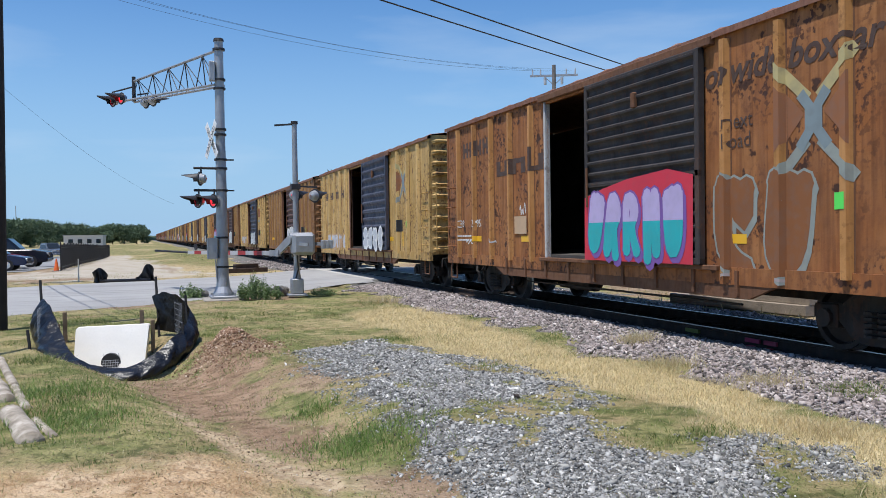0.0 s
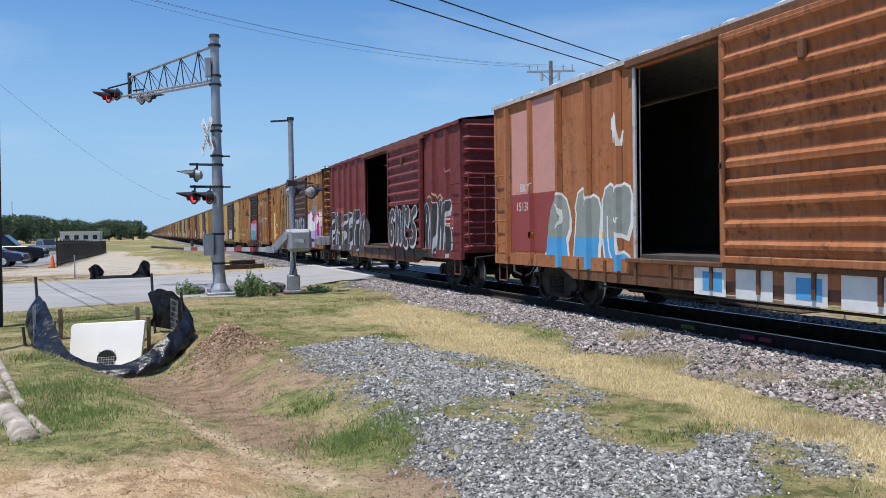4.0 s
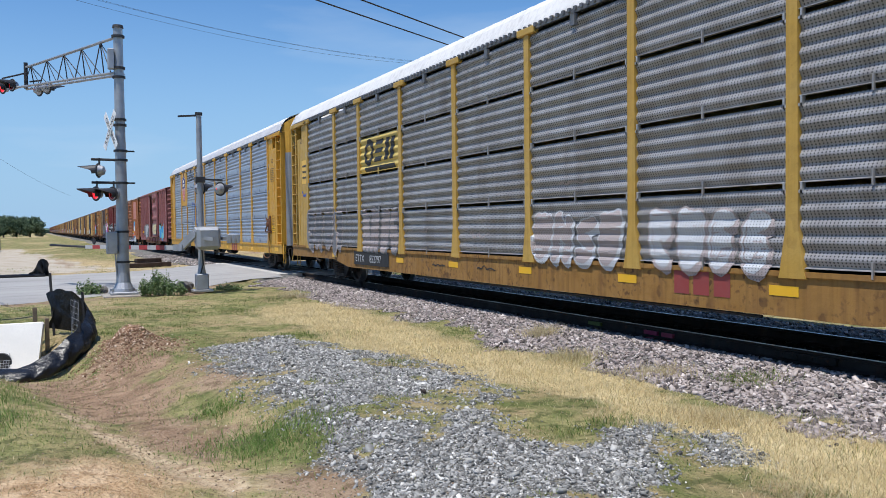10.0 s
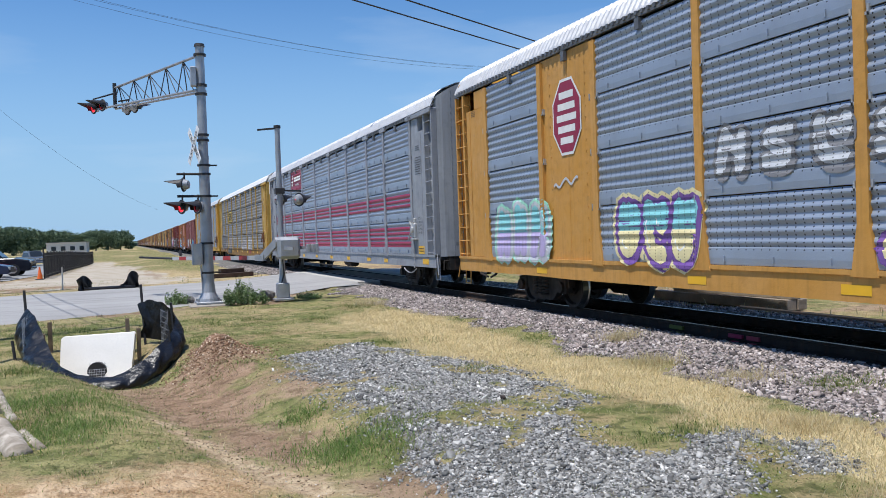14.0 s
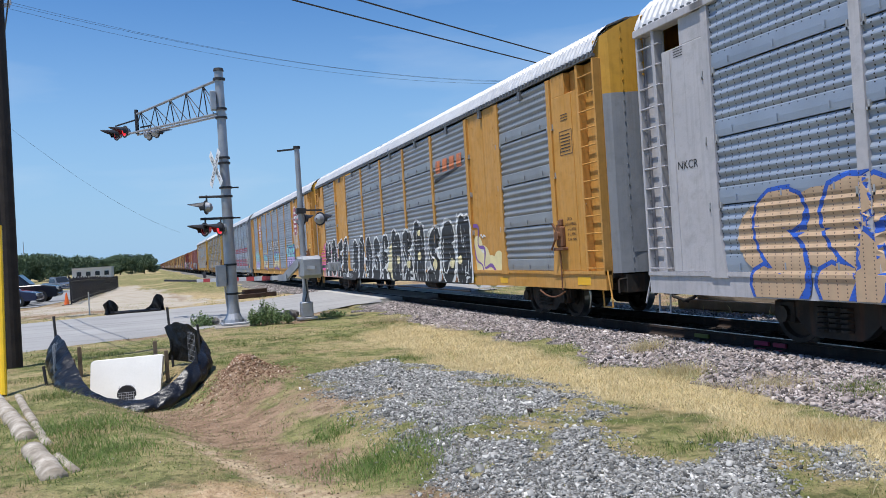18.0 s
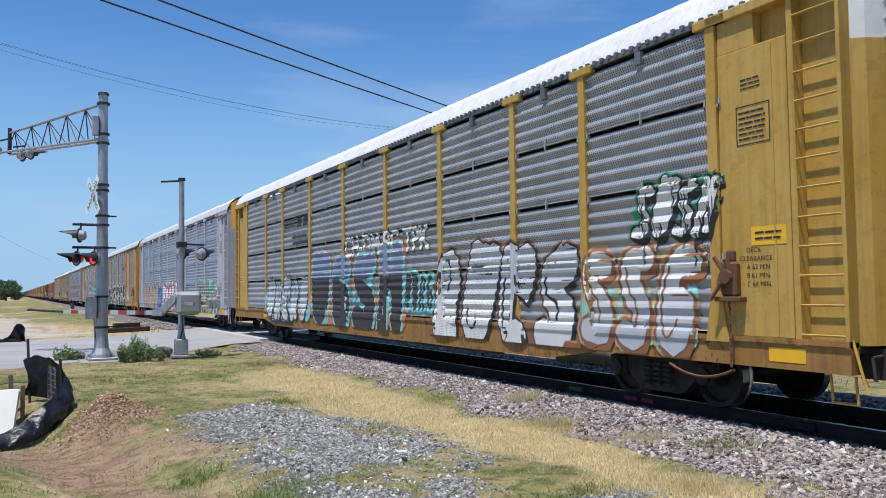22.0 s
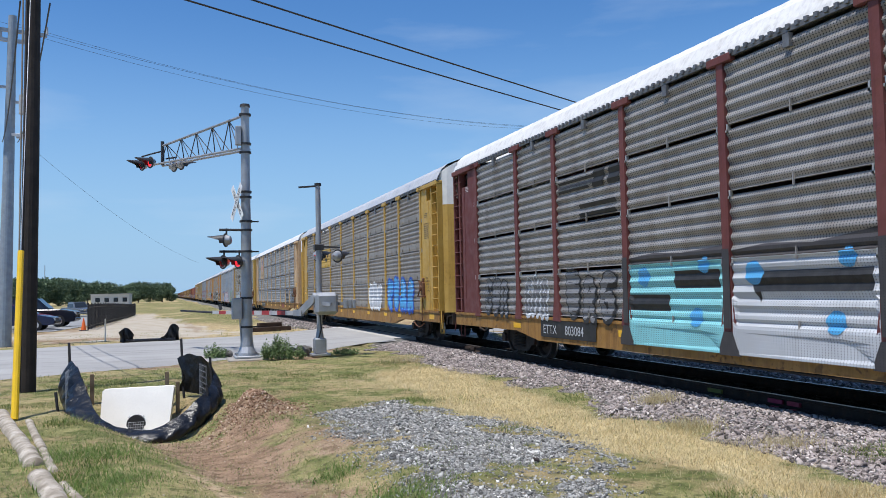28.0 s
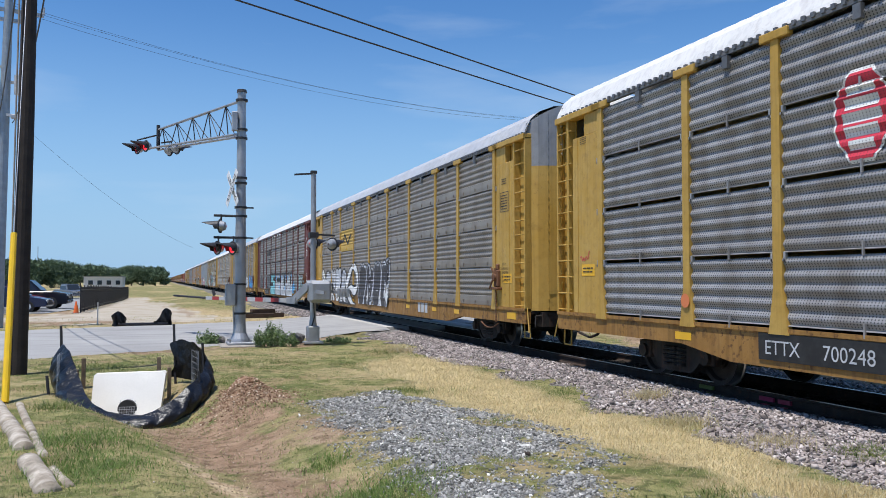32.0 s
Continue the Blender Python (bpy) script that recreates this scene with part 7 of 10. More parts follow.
def boxcar(label, body, door, roof, open_at, door_at, ribs=None, end=None, plug=None, ridges=11, frame_mat=None):
    """One boxcar. open_at, door_at: from, to, in metres from the leading corner."""
    car = thing("boxcar", label, "freight car", "boxcars of the train")
    end = end or body
    top, low = 4.28, 0.98
    ya, yb = BH - open_at[0], BH - open_at[1]
    da, db = BH - door_at[0], BH - door_at[1]
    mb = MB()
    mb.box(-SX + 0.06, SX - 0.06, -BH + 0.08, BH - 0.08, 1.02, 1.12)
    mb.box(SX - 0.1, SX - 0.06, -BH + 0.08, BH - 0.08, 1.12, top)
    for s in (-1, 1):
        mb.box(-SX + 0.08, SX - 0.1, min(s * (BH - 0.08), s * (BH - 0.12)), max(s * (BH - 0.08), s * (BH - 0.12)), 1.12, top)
    part("lining", mb, inner_wood, car, "timber lining and floor, coloured dark for the shade inside")
    mb = MB()
    for a, b in ((yb * 0 + -BH, yb), (ya, BH)):
        mb.box(-SX, -SX + 0.05, a, b, low, top)
    mb.box(-SX - 0.01, -SX + 0.06, yb, ya, top - 0.14, top)
    part("side_wall", mb, body, car)
    mb = MB()
    mb.box(SX - 0.06, SX, -BH, BH, low, top)
    for k in range(15):
        y = -BH + 0.5 + k * 1.02
        mb.box(SX, SX + 0.07, y - 0.06, y + 0.06, low, top)
    part("far_side_wall", mb, body, car)
    # hat-shaped ribs
    CAR_RIBS.clear()
    for y in [BH - k for k in (ribs or (0.9, 1.95, 3.0, 4.05, 5.1))] + [-BH + k for k in (0.9, 1.95, 3.0, 4.05)]:
        if yb - 0.15 < y < ya + 0.12 or db - 0.1 < y < da + 0.1:
            continue
        key = ("rib", body.name)
        if key not in PANELS:
            q = MB()
            q.extrude([(-SX - 0.095, -0.045), (-SX - 0.095, 0.045), (-SX, 0.075), (-SX, -0.075)], "z", low - 0.02, top - 0.08)
            # narrow dark strip along one foot of the rib
            q.box(-SX - 0.006, -SX, -0.1, -0.072, low, top - 0.08, mi=1)
            PANELS[key] = q.mesh("rib", [rib_paint(body), rust_iron])
        CAR_RIBS.append(y)
        part("rib", PANELS[key], None, car, at=pose(0, y, 0))
    # sill and top chord
    mb = MB()
    mb.extrude([(-BH, 1.04), (BH, 1.04), (BH, 0.8), (-BH, 0.8)], "x", -SX - 0.03, -SX + 0.04)
    mb.extrude([(-BH, 1.04), (BH, 1.04), (BH, 0.8), (-BH, 0.8)], "x", SX - 0.04, SX + 0.03)
    part("side_sill", mb, body, car)
    mb = MB()
    mb.extrude([(4.6, 0.84), (4.0, 0.62), (-4.0, 0.62), (-4.6, 0.84)], "x", -SX - 0.02, -SX + 0.05)
    for k in range(-4, 5):
        mb.box(-SX - 0.06, -SX + 0.02, k * 0.95 - 0.03, k * 0.95 + 0.03, 0.66, 1.0)
    part("belly_sill", mb, rust_iron, car, "rusty lower sill")
    mb = MB()
    mb.box(-SX - 0.09, -SX + 0.02, min(ya, db) - 0.3, max(ya, da) + 0.25, 0.99, 1.06, 0.01)
    mb.box(-SX - 0.1, -SX + 0.02, min(yb, db) - 0.2, max(ya, da) + 0.2, top - 0.1, top + 0.02, 0.01)
    part("door_track", mb, rust_iron, car)
    mb = MB()
    for s, q in ((ya, 1), (yb, -1)):
        mb.box(-SX - 0.04, -SX + 0.08, min(s, s + q * 0.07), max(s, s + q * 0.07), 1.04, top - 0.1, 0.01)
    part("door_frame", mb, frame_mat or roof, car)
    mb = MB()
    arc = [(-SX - 0.06, top - 0.02), (-SX - 0.06, top + 0.07), (-SX + 0.1, top + 0.12), (0, top + 0.3), (SX - 0.1, top + 0.12), (SX + 0.06, top + 0.07), (SX + 0.06, top - 0.02)]
    rows = []
    n = 60
    for i in range(n + 1):
        k = 0.03 if i % 4 == 1 else 0.0
        rows.append([(x, -BH - 0.05 + (2 * BH + 0.1) * i / n, z + (k if 1 < j < 5 else 0)) for j, (x, z) in enumerate(arc)])
    mb.loft(rows)
    mb.loft([[(x, y, z - 0.06) for x, z in arc[1:-1]] for y in (-BH, BH)])
    part("roof", mb, roof, car)
    # sliding door with pressed horizontal ribs
    mb = MB()
    prof, m = [], ridges * 6
    for i in range(m + 1):
        z = 1.08 + (top - 1.2) * i / m
        prof.append((-SX - 0.1 - (0.0, 0.0, 0.0, 0.012, 0.05, 0.055)[i % 6], z))
    mb.loft([[(x, y, z) for x, z in prof] for y in (db + 0.07, da - 0.07)])
    mb.loft([[(-SX - 0.04, y, z) for x, z in prof] for y in (db + 0.07, da - 0.07)])
    for a, b in ((da - 0.1, da), (db, db + 0.1)):
        mb.box(-SX - 0.15, -SX - 0.03, a, b, 1.06, top - 0.1, 0.012)
    for z in (1.06, top - 0.2):
        mb.box(-SX - 0.145, -SX - 0.03, db, da, z, z + 0.1, 0.012)
    mb.box(-SX - 0.15, -SX - 0.1, db, da, 2.35, 2.43)
    part("sliding_door", mb, door, car, "corrugated sliding door pushed open")
    mb = MB()
    mb.box(-SX - 0.2, -SX - 0.12, (da + db) / 2 - 0.05, (da + db) / 2 + 0.05, 3.55, 3.8, 0.015)
    mb.rod((-SX - 0.17, da - 0.12, 2.0), (-SX - 0.17, da - 0.12, 2.7), 0.025)
    part("door_latch", mb, rust_iron, car)
    if plug:
        pa, pb = BH - plug[0], BH - plug[1]
        mb = MB()
        mb.box(-SX - 0.14, -SX - 0.04, pb, pa, 1.08, top - 0.12, 0.02)
        for z in (1.5, 2.1, 2.9, 3.6):
            mb.box(-SX - 0.19, -SX - 0.12, pb + 0.1, pa - 0.1, z, z + 0.09, 0.015)
        for y in (pa - 0.3, (pa + pb) / 2, pb + 0.3):
            mb.rod((-SX - 0.2, y, 1.15), (-SX - 0.2, y, top - 0.2), 0.03)
        part("plug_door", mb, MATS["plug_cream"], car, "peeling cream plug door with lock rods")
    for s in (-1, 1):
        # pressed end with horizontal corrugations
        mb = MB()
        prof = []
        m = 11 * 6
        for i in range(m + 1):
            z = 0.98 + (top + 0.1 - 0.98) * i / m
            prof.append((s * (BH + 0.09 * max(0, math.sin(i / 6 * 2 * math.pi - 1.2))), z))
        rows = []
        for x, k in ((-SX + 0.06, 0.0), (-SX + 0.22, 1.0), (SX - 0.22, 1.0), (SX - 0.06, 0.0)):
            rows.append([(x, s * BH + (y - s * BH) * k, z) for y, z in prof])
        mb.loft(rows)
        mb.loft([[(x, s * (BH - 0.05), z) for z in (0.98, top + 0.1)] for x in (-SX + 0.06, SX - 0.06)])
        mb.extrude([(-SX + 0.06, top), (SX - 0.06, top), (0, top + 0.28)], "y", min(s * BH, s * (BH - 0.05)), max(s * BH, s * (BH - 0.05)))
        part("end_wall", mb, end, car, "pressed-steel corrugated end")
        mb = MB()
        mb.box(-SX - 0.02, -SX + 0.08, min(s * BH, s * (BH - 0.1)), max(s * BH, s * (BH - 0.1)), 0.8, top, 0.01)
        part("corner_post", mb, body, car)
        mb = MB()
        ye = s * (BH - 0.12)
        rungs(mb, -SX, min(ye, ye - s * 0.45), max(ye, ye - s * 0.45), 1.25, 2.75, 4)
        for k in range(5):
            z = 1.2 + 0.42 * k
            mb.rod((-SX + 0.15, s * (BH + 0.14), z), (-SX + 0.6, s * (BH + 0.14), z), 0.013, n=6)
        for x in (-SX + 0.15, -SX + 0.6):
            mb.rod((x, s * (BH + 0.14), 1.1), (x, s * (BH + 0.14), 3.0), 0.016, n=6)
        part("ladder", mb, body, car, "grab irons up the car's corner")
        mb = MB()
        for q in (0.15, 0.55):
            mb.rod((-SX + 0.02, s * (BH - q), 0.8), (-SX + 0.02, s * (BH - q), 0.42), 0.018, n=6)
        mb.rod((-SX + 0.02, s * (BH - 0.15), 0.42), (-SX + 0.02, s * (BH - 0.55), 0.42), 0.02, n=6)
        part("sill_step", mb, rust_iron, car)
        if ("cp", s) not in PANELS:
            PANELS["cp", s] = coupler_mesh(s).mesh("coupler", steel_dark)
        part("coupler", PANELS["cp", s], None, car, at=pose(0, s * (BH + 0.25), 0))
        make_bogie(car, s * 5.7)
    mb = MB()
    mb.box(-0.3, 0.3, -BH, BH, 0.55, 1.0)
    for k in range(-3, 4):
        mb.box(-1.5, 1.5, k * 2.1 - 0.08, k * 2.1 + 0.08, 0.75, 1.0)
    for s in (-1, 1):
        mb.box(-0.4, 0.4, min(s * BH, s * (BH + 0.35)), max(s * BH, s * (BH + 0.35)), 0.68, 1.02)
    mb.rod((-0.9, 1.2, 0.55), (-0.9, 2.1, 0.55), 0.17, n=12)
    mb.rod((-1.3, -3.5, 0.5), (-1.3, 3.5, 0.5), 0.02, n=6)
    part("underframe", mb, steel_dark, car)
    for y in (5.75, 3.1, -3.54):
        decal("reflector", bar_shape(0, 0.42, 0, 0.13), yellow_pt, car, y, 1.37, x=-SX, label="yellow reflective strip")
    decal("reflector", bar_shape(0, 0.11, 0, 0.46), yellow_pt, car, -4.95, 1.2, x=-SX)
    decal("inspection_plate", bar_shape(0, 0.23, 0, 0.2), COL["neon"], car, -5.46, 1.78, x=-SX, label="bright green inspection card")
    decal("stencil_panel", bar_shape(0, 0.4, 0, 0.37), black_pt, car, -4.57, 1.66, x=-SX, label="black stencil panel")
    return car


rb_or = paint("boxcar_orange", (0.29, 0.1, 0.027), (0.4, 0.175, 0.06), 0.85, 0.75, rust_col=(0.085, 0.03, 0.016), streak=0.7)
rb_mu = paint("boxcar_mustard", (0.5, 0.3, 0.085), (0.6, 0.41, 0.17), 0.6, 0.7, rust_col=(0.17, 0.075, 0.03))
rb_br = paint("boxcar_brown", (0.23, 0.1, 0.035), (0.3, 0.16, 0.06), 0.55, 0.7)
bk_red = paint("boxcar_oxide_red", (0.165, 0.021, 0.022), (0.2, 0.04, 0.038), 0.25, 0.7, rust_col=(0.09, 0.03, 0.02))
bk_mar = paint("boxcar_pale_maroon", (0.27, 0.09, 0.09), (0.33, 0.14, 0.14), 0.2, 0.7)
bk_or = paint("boxcar_rust_orange", (0.38, 0.125, 0.042), (0.45, 0.19, 0.08), 0.4, 0.75)
dr_blk = paint("door_black", (0.03, 0.025, 0.026), (0.055, 0.047, 0.046), 0.3, 0.75)
dr_blu = paint("door_navy", (0.03, 0.04, 0.07), (0.06, 0.07, 0.1), 0.25, 0.6)
dr_or = paint("door_rust_orange", (0.34, 0.11, 0.036), (0.42, 0.17, 0.07), 0.5, 0.7)
dr_br = paint("door_brown", (0.075, 0.038, 0.034), (0.11, 0.062, 0.055), 0.4, 0.7)
MATS["plug_cream"] = paint("plug_door_cream", (0.3, 0.16, 0.065), (0.52, 0.38, 0.18), 0.85, 0.7, rust_col=(0.13, 0.045, 0.02))
rf_rust = paint("roof_rusty", (0.2, 0.08, 0.05), (0.28, 0.15, 0.1), 0.5, 0.75)
rf_gal = paint("roof_pale", (0.5, 0.5, 0.5), (0.58, 0.58, 0.58), 0.3, 0.6)


def cross(car, y, z, k, col="straw"):
    """Pale arms meeting in a cross, with a blue waist."""
    arms = [[(-0.95, 1.1), (-0.12, 0.36)], [(0.95, 1.1), (0.12, 0.36)], [(-0.95, -1.12), (-0.14, -0.38)], [(0.95, -1.12), (0.14, -0.38)]]
    side = [poly_shape([(u * k, v * k) for u, v in q]) for q in ([(-0.85, 0.7), (-0.22, 0.1), (-0.85, -0.55)], [(0.85, 0.7), (0.22, 0.1), (0.85, -0.55)])]
    decal("emblem", side, COL["blush"], car, y, z, x=-SX, proud=0.003, label="pale crossed-arrows emblem")
    decal("emblem_arm", [stroke_shape([(u * k, v * k) for u, v in a], 0.22 * k) for a in arms[:2]], COL[col], car, y, z, x=-SX)
    decal("emblem_arm", [stroke_shape([(u * k, v * k) for u, v in a], 0.22 * k) for a in arms[2:]], COL["mist"], car, y, z, x=-SX)
    mid = [[(-0.32, 0.48), (-0.1, 0.22), (-0.1, -0.22), (-0.34, -0.52)], [(0.32, 0.48), (0.1, 0.22), (0.1, -0.22), (0.34, -0.52)]]
    decal("emblem_waist", [stroke_shape([(u * k, v * k) for u, v in a], 0.22 * k) for a in mid], COL["haze"], car, y, z, x=-SX, proud=0.008)


def wordmark(car, y, z, w, h, n, seed=3):
    """A faded brand word, as loose dark strokes that spell nothing."""
    rnd = random.Random(seed)
    cw, out = w / n, []
    for i in range(n):
        u, tall = i * cw, h * (1.0 if rnd.random() < 0.35 else 0.68)
        out += [bar_shape(u + 0.08 * cw, u + 0.34 * cw, 0, tall), bar_shape(u + 0.6 * cw, u + 0.86 * cw, 0, h * 0.68)]
        v = rnd.choice((0.0, 0.46, 0.24)) * h
        out.append(bar_shape(u + 0.2 * cw, u + 0.75 * cw, v, v + 0.2 * h))
    decal("faded_wordmark", out, COL["umber"], car, y, z, x=-SX, proud=0.004, label="faded dark strokes of a painted word")


def boxcars():
    x = -SX
    a = boxcar("rusty orange boxcar with an open door and a black sliding door", rb_or, dr_blk, rf_rust, (5.75, 9.0), (7.5, 10.75), frame_mat=rf_gal, ridges=16)
    wordmark(a, 6.5, 3.45, 1.7, 0.55, 4, 5)
    wordmark(a, 4.45, 2.85, 2.55, 0.5, 3, 6)
    letters("nationwide boxcar pool", 0.5, "umber", a, -2.35, 3.58, x=x, proud=0.005, slant=0.25, heavy=0.012)
    cross(a, -5.15, 2.9, 0.68)
    letters("next", 0.3, "umber", a, -3.55, 2.95, x=x)
    letters("load", 0.3, "umber", a, -3.55, 2.68, x=x)
    letters("39", 0.26, "white", a, 6.7, 1.72, x=x)
    letters("295", 0.26, "white", a, 5.75, 1.72, x=x)
    bars("white", a, 6.7, 1.35, 0.9, 0.2, 2, x=x, seed=31)
    decal("board", bar_shape(0, 0.6, 0, 0.38), COL["tan"], a, 3.4, 1.54, x=-SX - 0.02, label="plain tan placard board")
    decal("graffiti", [poly_shape([(-0.12, -0.06), (3.0, -0.06), (3.02, 1.25), (2.4, 1.38), (1.3, 1.3), (0.5, 1.18), (-0.1, 1.05)])], COL["red"], a, 0.0, 1.12, x=x - 0.156, proud=0.003, label="red haze behind a sprayed piece")
    graffiti(a, 0.02, 1.06, 2.85, 1.2, 5, 101, ["lilac", "teal"], "purple", None, lambda z: 0.158, x=x, fat=0.4, edge=0.035, lean=0.02, band=0.55)
    scribble(a, 6.4, 1.15, 0.9, 0.5, 8, 61, "white", 0.03, x=x)
    scribble(a, 4.9, 1.2, 0.6, 0.45, 8, 62, "silver", 0.03, x=x)
    scribble(a, 3.2, 1.6, 0.45, 1.1, 8, 63, "white", 0.025, x=x)
    graffiti(a, -3.2, 0.95, 1.95, 1.35, 2, 102, ["rust"], "mist", None, x=x, fat=0.34, edge=0.035)
    scribble(a, -3.3, 0.86, 2.2, 0.14, 9, 103, "chalk", 0.04, x=x)
    scribble(a, -6.2, 2.3, 0.8, 0.4, 7, 18, "white", 0.05, x=x)
    put(a, 20.7, BH)
    b = boxcar("rusty ochre boxcar with a cream plug door and wide open doorway", rb_or, dr_br, rf_gal, (6.0, 8.76), (8.76, 11.85), plug=(4.24, 5.95), ribs=(0.4, 1.18, 2.0, 2.85, 3.75))
    wordmark(b, 7.0, 3.2, 1.4, 0.5, 3, 8)
    wordmark(b, 5.4, 2.9, 0.7, 0.5, 2, 9)
    decal("number_board", [bar_shape(0, 0.5, 0, 1.6), bar_shape(0.62, 1.2, 0, 1.6)], COL["cream"], b, 7.0, 1.15, x=x, label="cream number panels")
    letters("AB", 0.36, "black", b, 6.95, 2.3, x=x, proud=0.009)
    letters("OX", 0.36, "black", b, 6.35, 2.3, x=x, proud=0.009)
    letters("52", 0.36, "black", b, 6.95, 1.95, x=x, proud=0.009)
    letters("357", 0.34, "black", b, 6.4, 1.95, x=x, proud=0.009)
    cross(b, -5.9, 2.9, 0.7)
    letters("boxcar pool", 0.45, "umber", b, -5.2, 3.55, x=x, proud=0.005, slant=0.25, heavy=0.012)
    graffiti(b, -4.5, 0.85, 3.0, 1.55, 4, 104, ["white", "lilac"], "magenta", "mist", x=x, fat=0.36, edge=0.05)
    graffiti(b, -1.2, 1.15, 2.9, 1.15, 5, 105, ["mist"], "navy", None, lambda z: 0.158, x=x, fat=0.28, edge=0.03)
    graffiti(b, 1.6, 0.66, 6.2, 0.42, 9, 106, ["navy"], "haze", "haze", x=-SX - 0.03, fat=0.34, edge=0.03)
    scribble(b, 5.6, 1.7, 0.5, 0.7, 7, 19, "white", 0.04, x=x)
    put(b, 4.0, BH)
    c = boxcar("oxide-red boxcar with an open doorway and white graffiti", bk_red, bk_red, bk_red, (5.85, 9.05), (9.1, 12.4), ribs=(0.66, 1.84, 2.77, 3.71, 4.75))
    decal("number_panel", bar_shape(0, 1.57, 0, 0.82), COL["dred"], c, 6.55, 1.69, x=x, label="faded red panel")
    letters("BK", 0.26, "white", c, 6.4, 2.2, x=x, proud=0.009)
    letters("TY", 0.26, "white", c, 5.6, 2.2, x=x, proud=0.009)
    letters("153", 0.26, "white", c, 6.48, 1.76, x=x, proud=0.009)
    letters("801", 0.26, "white", c, 5.6, 1.76, x=x, proud=0.009)
    bars("white", c, 6.6, 1.45, 1.3, 0.35, 2, x=x, seed=33)
    decal("graffiti_cloud", [disc_shape(u, v, q, 14, 1.2) for u, v, q in [(0.35 * k, 0.42 + 0.2 * math.sin(k * 1.7), 0.45 + 0.1 * math.sin(k * 2.9)) for k in range(17)]], COL["soot"], c, 7.45, 0.95, x=x, proud=0.003, floor=0.82, label="dark sooty sprayed haze")
    graffiti(c, 7.5, 0.78, 5.6, 1.65, 8, 107, ["soot"], "silver", None, x=x, fat=0.3, edge=0.03, lean=0.25)
    scribble(c, 7.3, 1.9, 5.2, 0.6, 16, 74, "mist", 0.06, x=x)
    scribble(c, 7.2, 1.5, 2.2, 0.9, 9, 71, "chalk", 0.04, x=x)
    graffiti(c, -1.6, 1.08, 2.9, 1.2, 4, 108, ["soot"], "silver", "soot", lambda z: 0.158, x=x, fat=0.3, edge=0.03)
    graffiti(c, -4.6, 0.8, 2.4, 1.6, 4, 109, ["soot"], "silver", "soot", x=x, fat=0.34, edge=0.035)
    decal("graffiti_cloud", bar_shape(0, 12.6, 0, 0.2), COL["soot"], c, 7.3, 0.81, x=-SX - 0.03, proud=0.003)
    scribble(c, -4.9, 2.2, 1.8, 0.7, 8, 72, "tan", 0.05, x=x)
    scribble(c, -6.5, 2.9, 0.5, 0.7, 8, 73, "chalk", 0.02, x=x)
    decal("stencil_panel", bar_shape(0, 0.42, 0, 0.32), COL["dred"], c, 4.3, 1.98, x=x, label="small red data panel")
    decal("stencil_panel", bar_shape(0, 0.9, 0, 0.7), COL["dred"], c, -6.2, 1.5, x=x, label="red data panel")
    bars("white", c, -6.25, 1.55, 0.8, 0.6, 5, x=x, seed=34)
    put(c, -12.9, BH)
    d = boxcar("rust-orange boxcar with pale pink patches and colourful graffiti", bk_or, dr_or, rf_gal, (5.72, 7.95), (7.93, 11.0), ribs=(0.75, 1.9, 3.1, 4.2, 5.2))
    decal("painted_patch", [bar_shape(0.1, 0.95, 0, 1.75), bar_shape(1.15, 2.1, 0.0, 1.9)], COL["rose"], d, 6.8, 2.3, x=x, label="pale pink primer patches")
    decal("painted_patch", bar_shape(0, 2.0, 0, 1.2), COL["dred"], d, 6.75, 1.1, x=x)
    letters("BK TY", 0.24, "white", d, 6.3, 2.35, x=x, proud=0.009)
    letters("151353", 0.26, "white", d, 6.5, 1.95, x=x, proud=0.009)
    decal("painted_patch", [bar_shape(0, 1.0, 0, 1.5), bar_shape(1.15, 2.0, 0, 1.5)], COL["rose"], d, -4.0, 2.55, x=x)
    graffiti(d, 5.1, 0.7, 3.1, 1.4, 3, 110, ["mist", "sky"], "white", None, x=x, fat=0.42, edge=0.05)
    scribble(d, 2.7, 2.2, 0.5, 2.0, 9, 20, "white", 0.05, x=x)
    graffiti(d, -3.5, 0.75, 2.0, 1.5, 2, 111, ["white", "orange"], "sky", "mist", x=x, fat=0.36, edge=0.06)
    letters("56", 0.62, "white", d, -4.85, 0.68, x=-SX - 0.03, proud=0.012, heavy=0.03)
    decal("graffiti", [bar_shape(0.9 * k, 0.9 * k + 0.7, 0, 0.4) for k in range(7)], COL["white"], d, 0.4, 0.58, x=-SX - 0.03, label="white and blue block letters on the sill")
    decal("graffiti_fill", [bar_shape(0.9 * k + 0.2, 0.9 * k + 0.62, 0.05, 0.32) for k in range(0, 7, 2)], COL["sky"], d, 0.4, 0.6, x=-SX - 0.03, proud=0.009)
    put(d, -30.3, BH)
    e = boxcar("pale maroon boxcar with an open doorway and chalky graffiti", bk_mar, bk_mar, bk_mar, (6.3, 8.6), (8.6, 11.3), ridges=4)
    graffiti(e, 4.6, 1.05, 2.2, 0.9, 3, 112, ["silver"], "grey", None, x=x)
    graffiti(e, -1.3, 1.3, 2.0, 0.7, 4, 113, ["cream"], "grey", None, lambda z: 0.158, x=x)
    graffiti(e, -3.9, 1.0, 2.6, 1.0, 3, 114, ["aqua"], "sky", None, x=x)
    put(e, -47.6, BH)
    y = boxcar("mustard boxcar with peeling paint and a navy door", rb_mu, dr_blu, rf_rust, (5.7, 8.2), (8.0, 11.2))
    cross(y, -5.1, 3.2, 0.55)
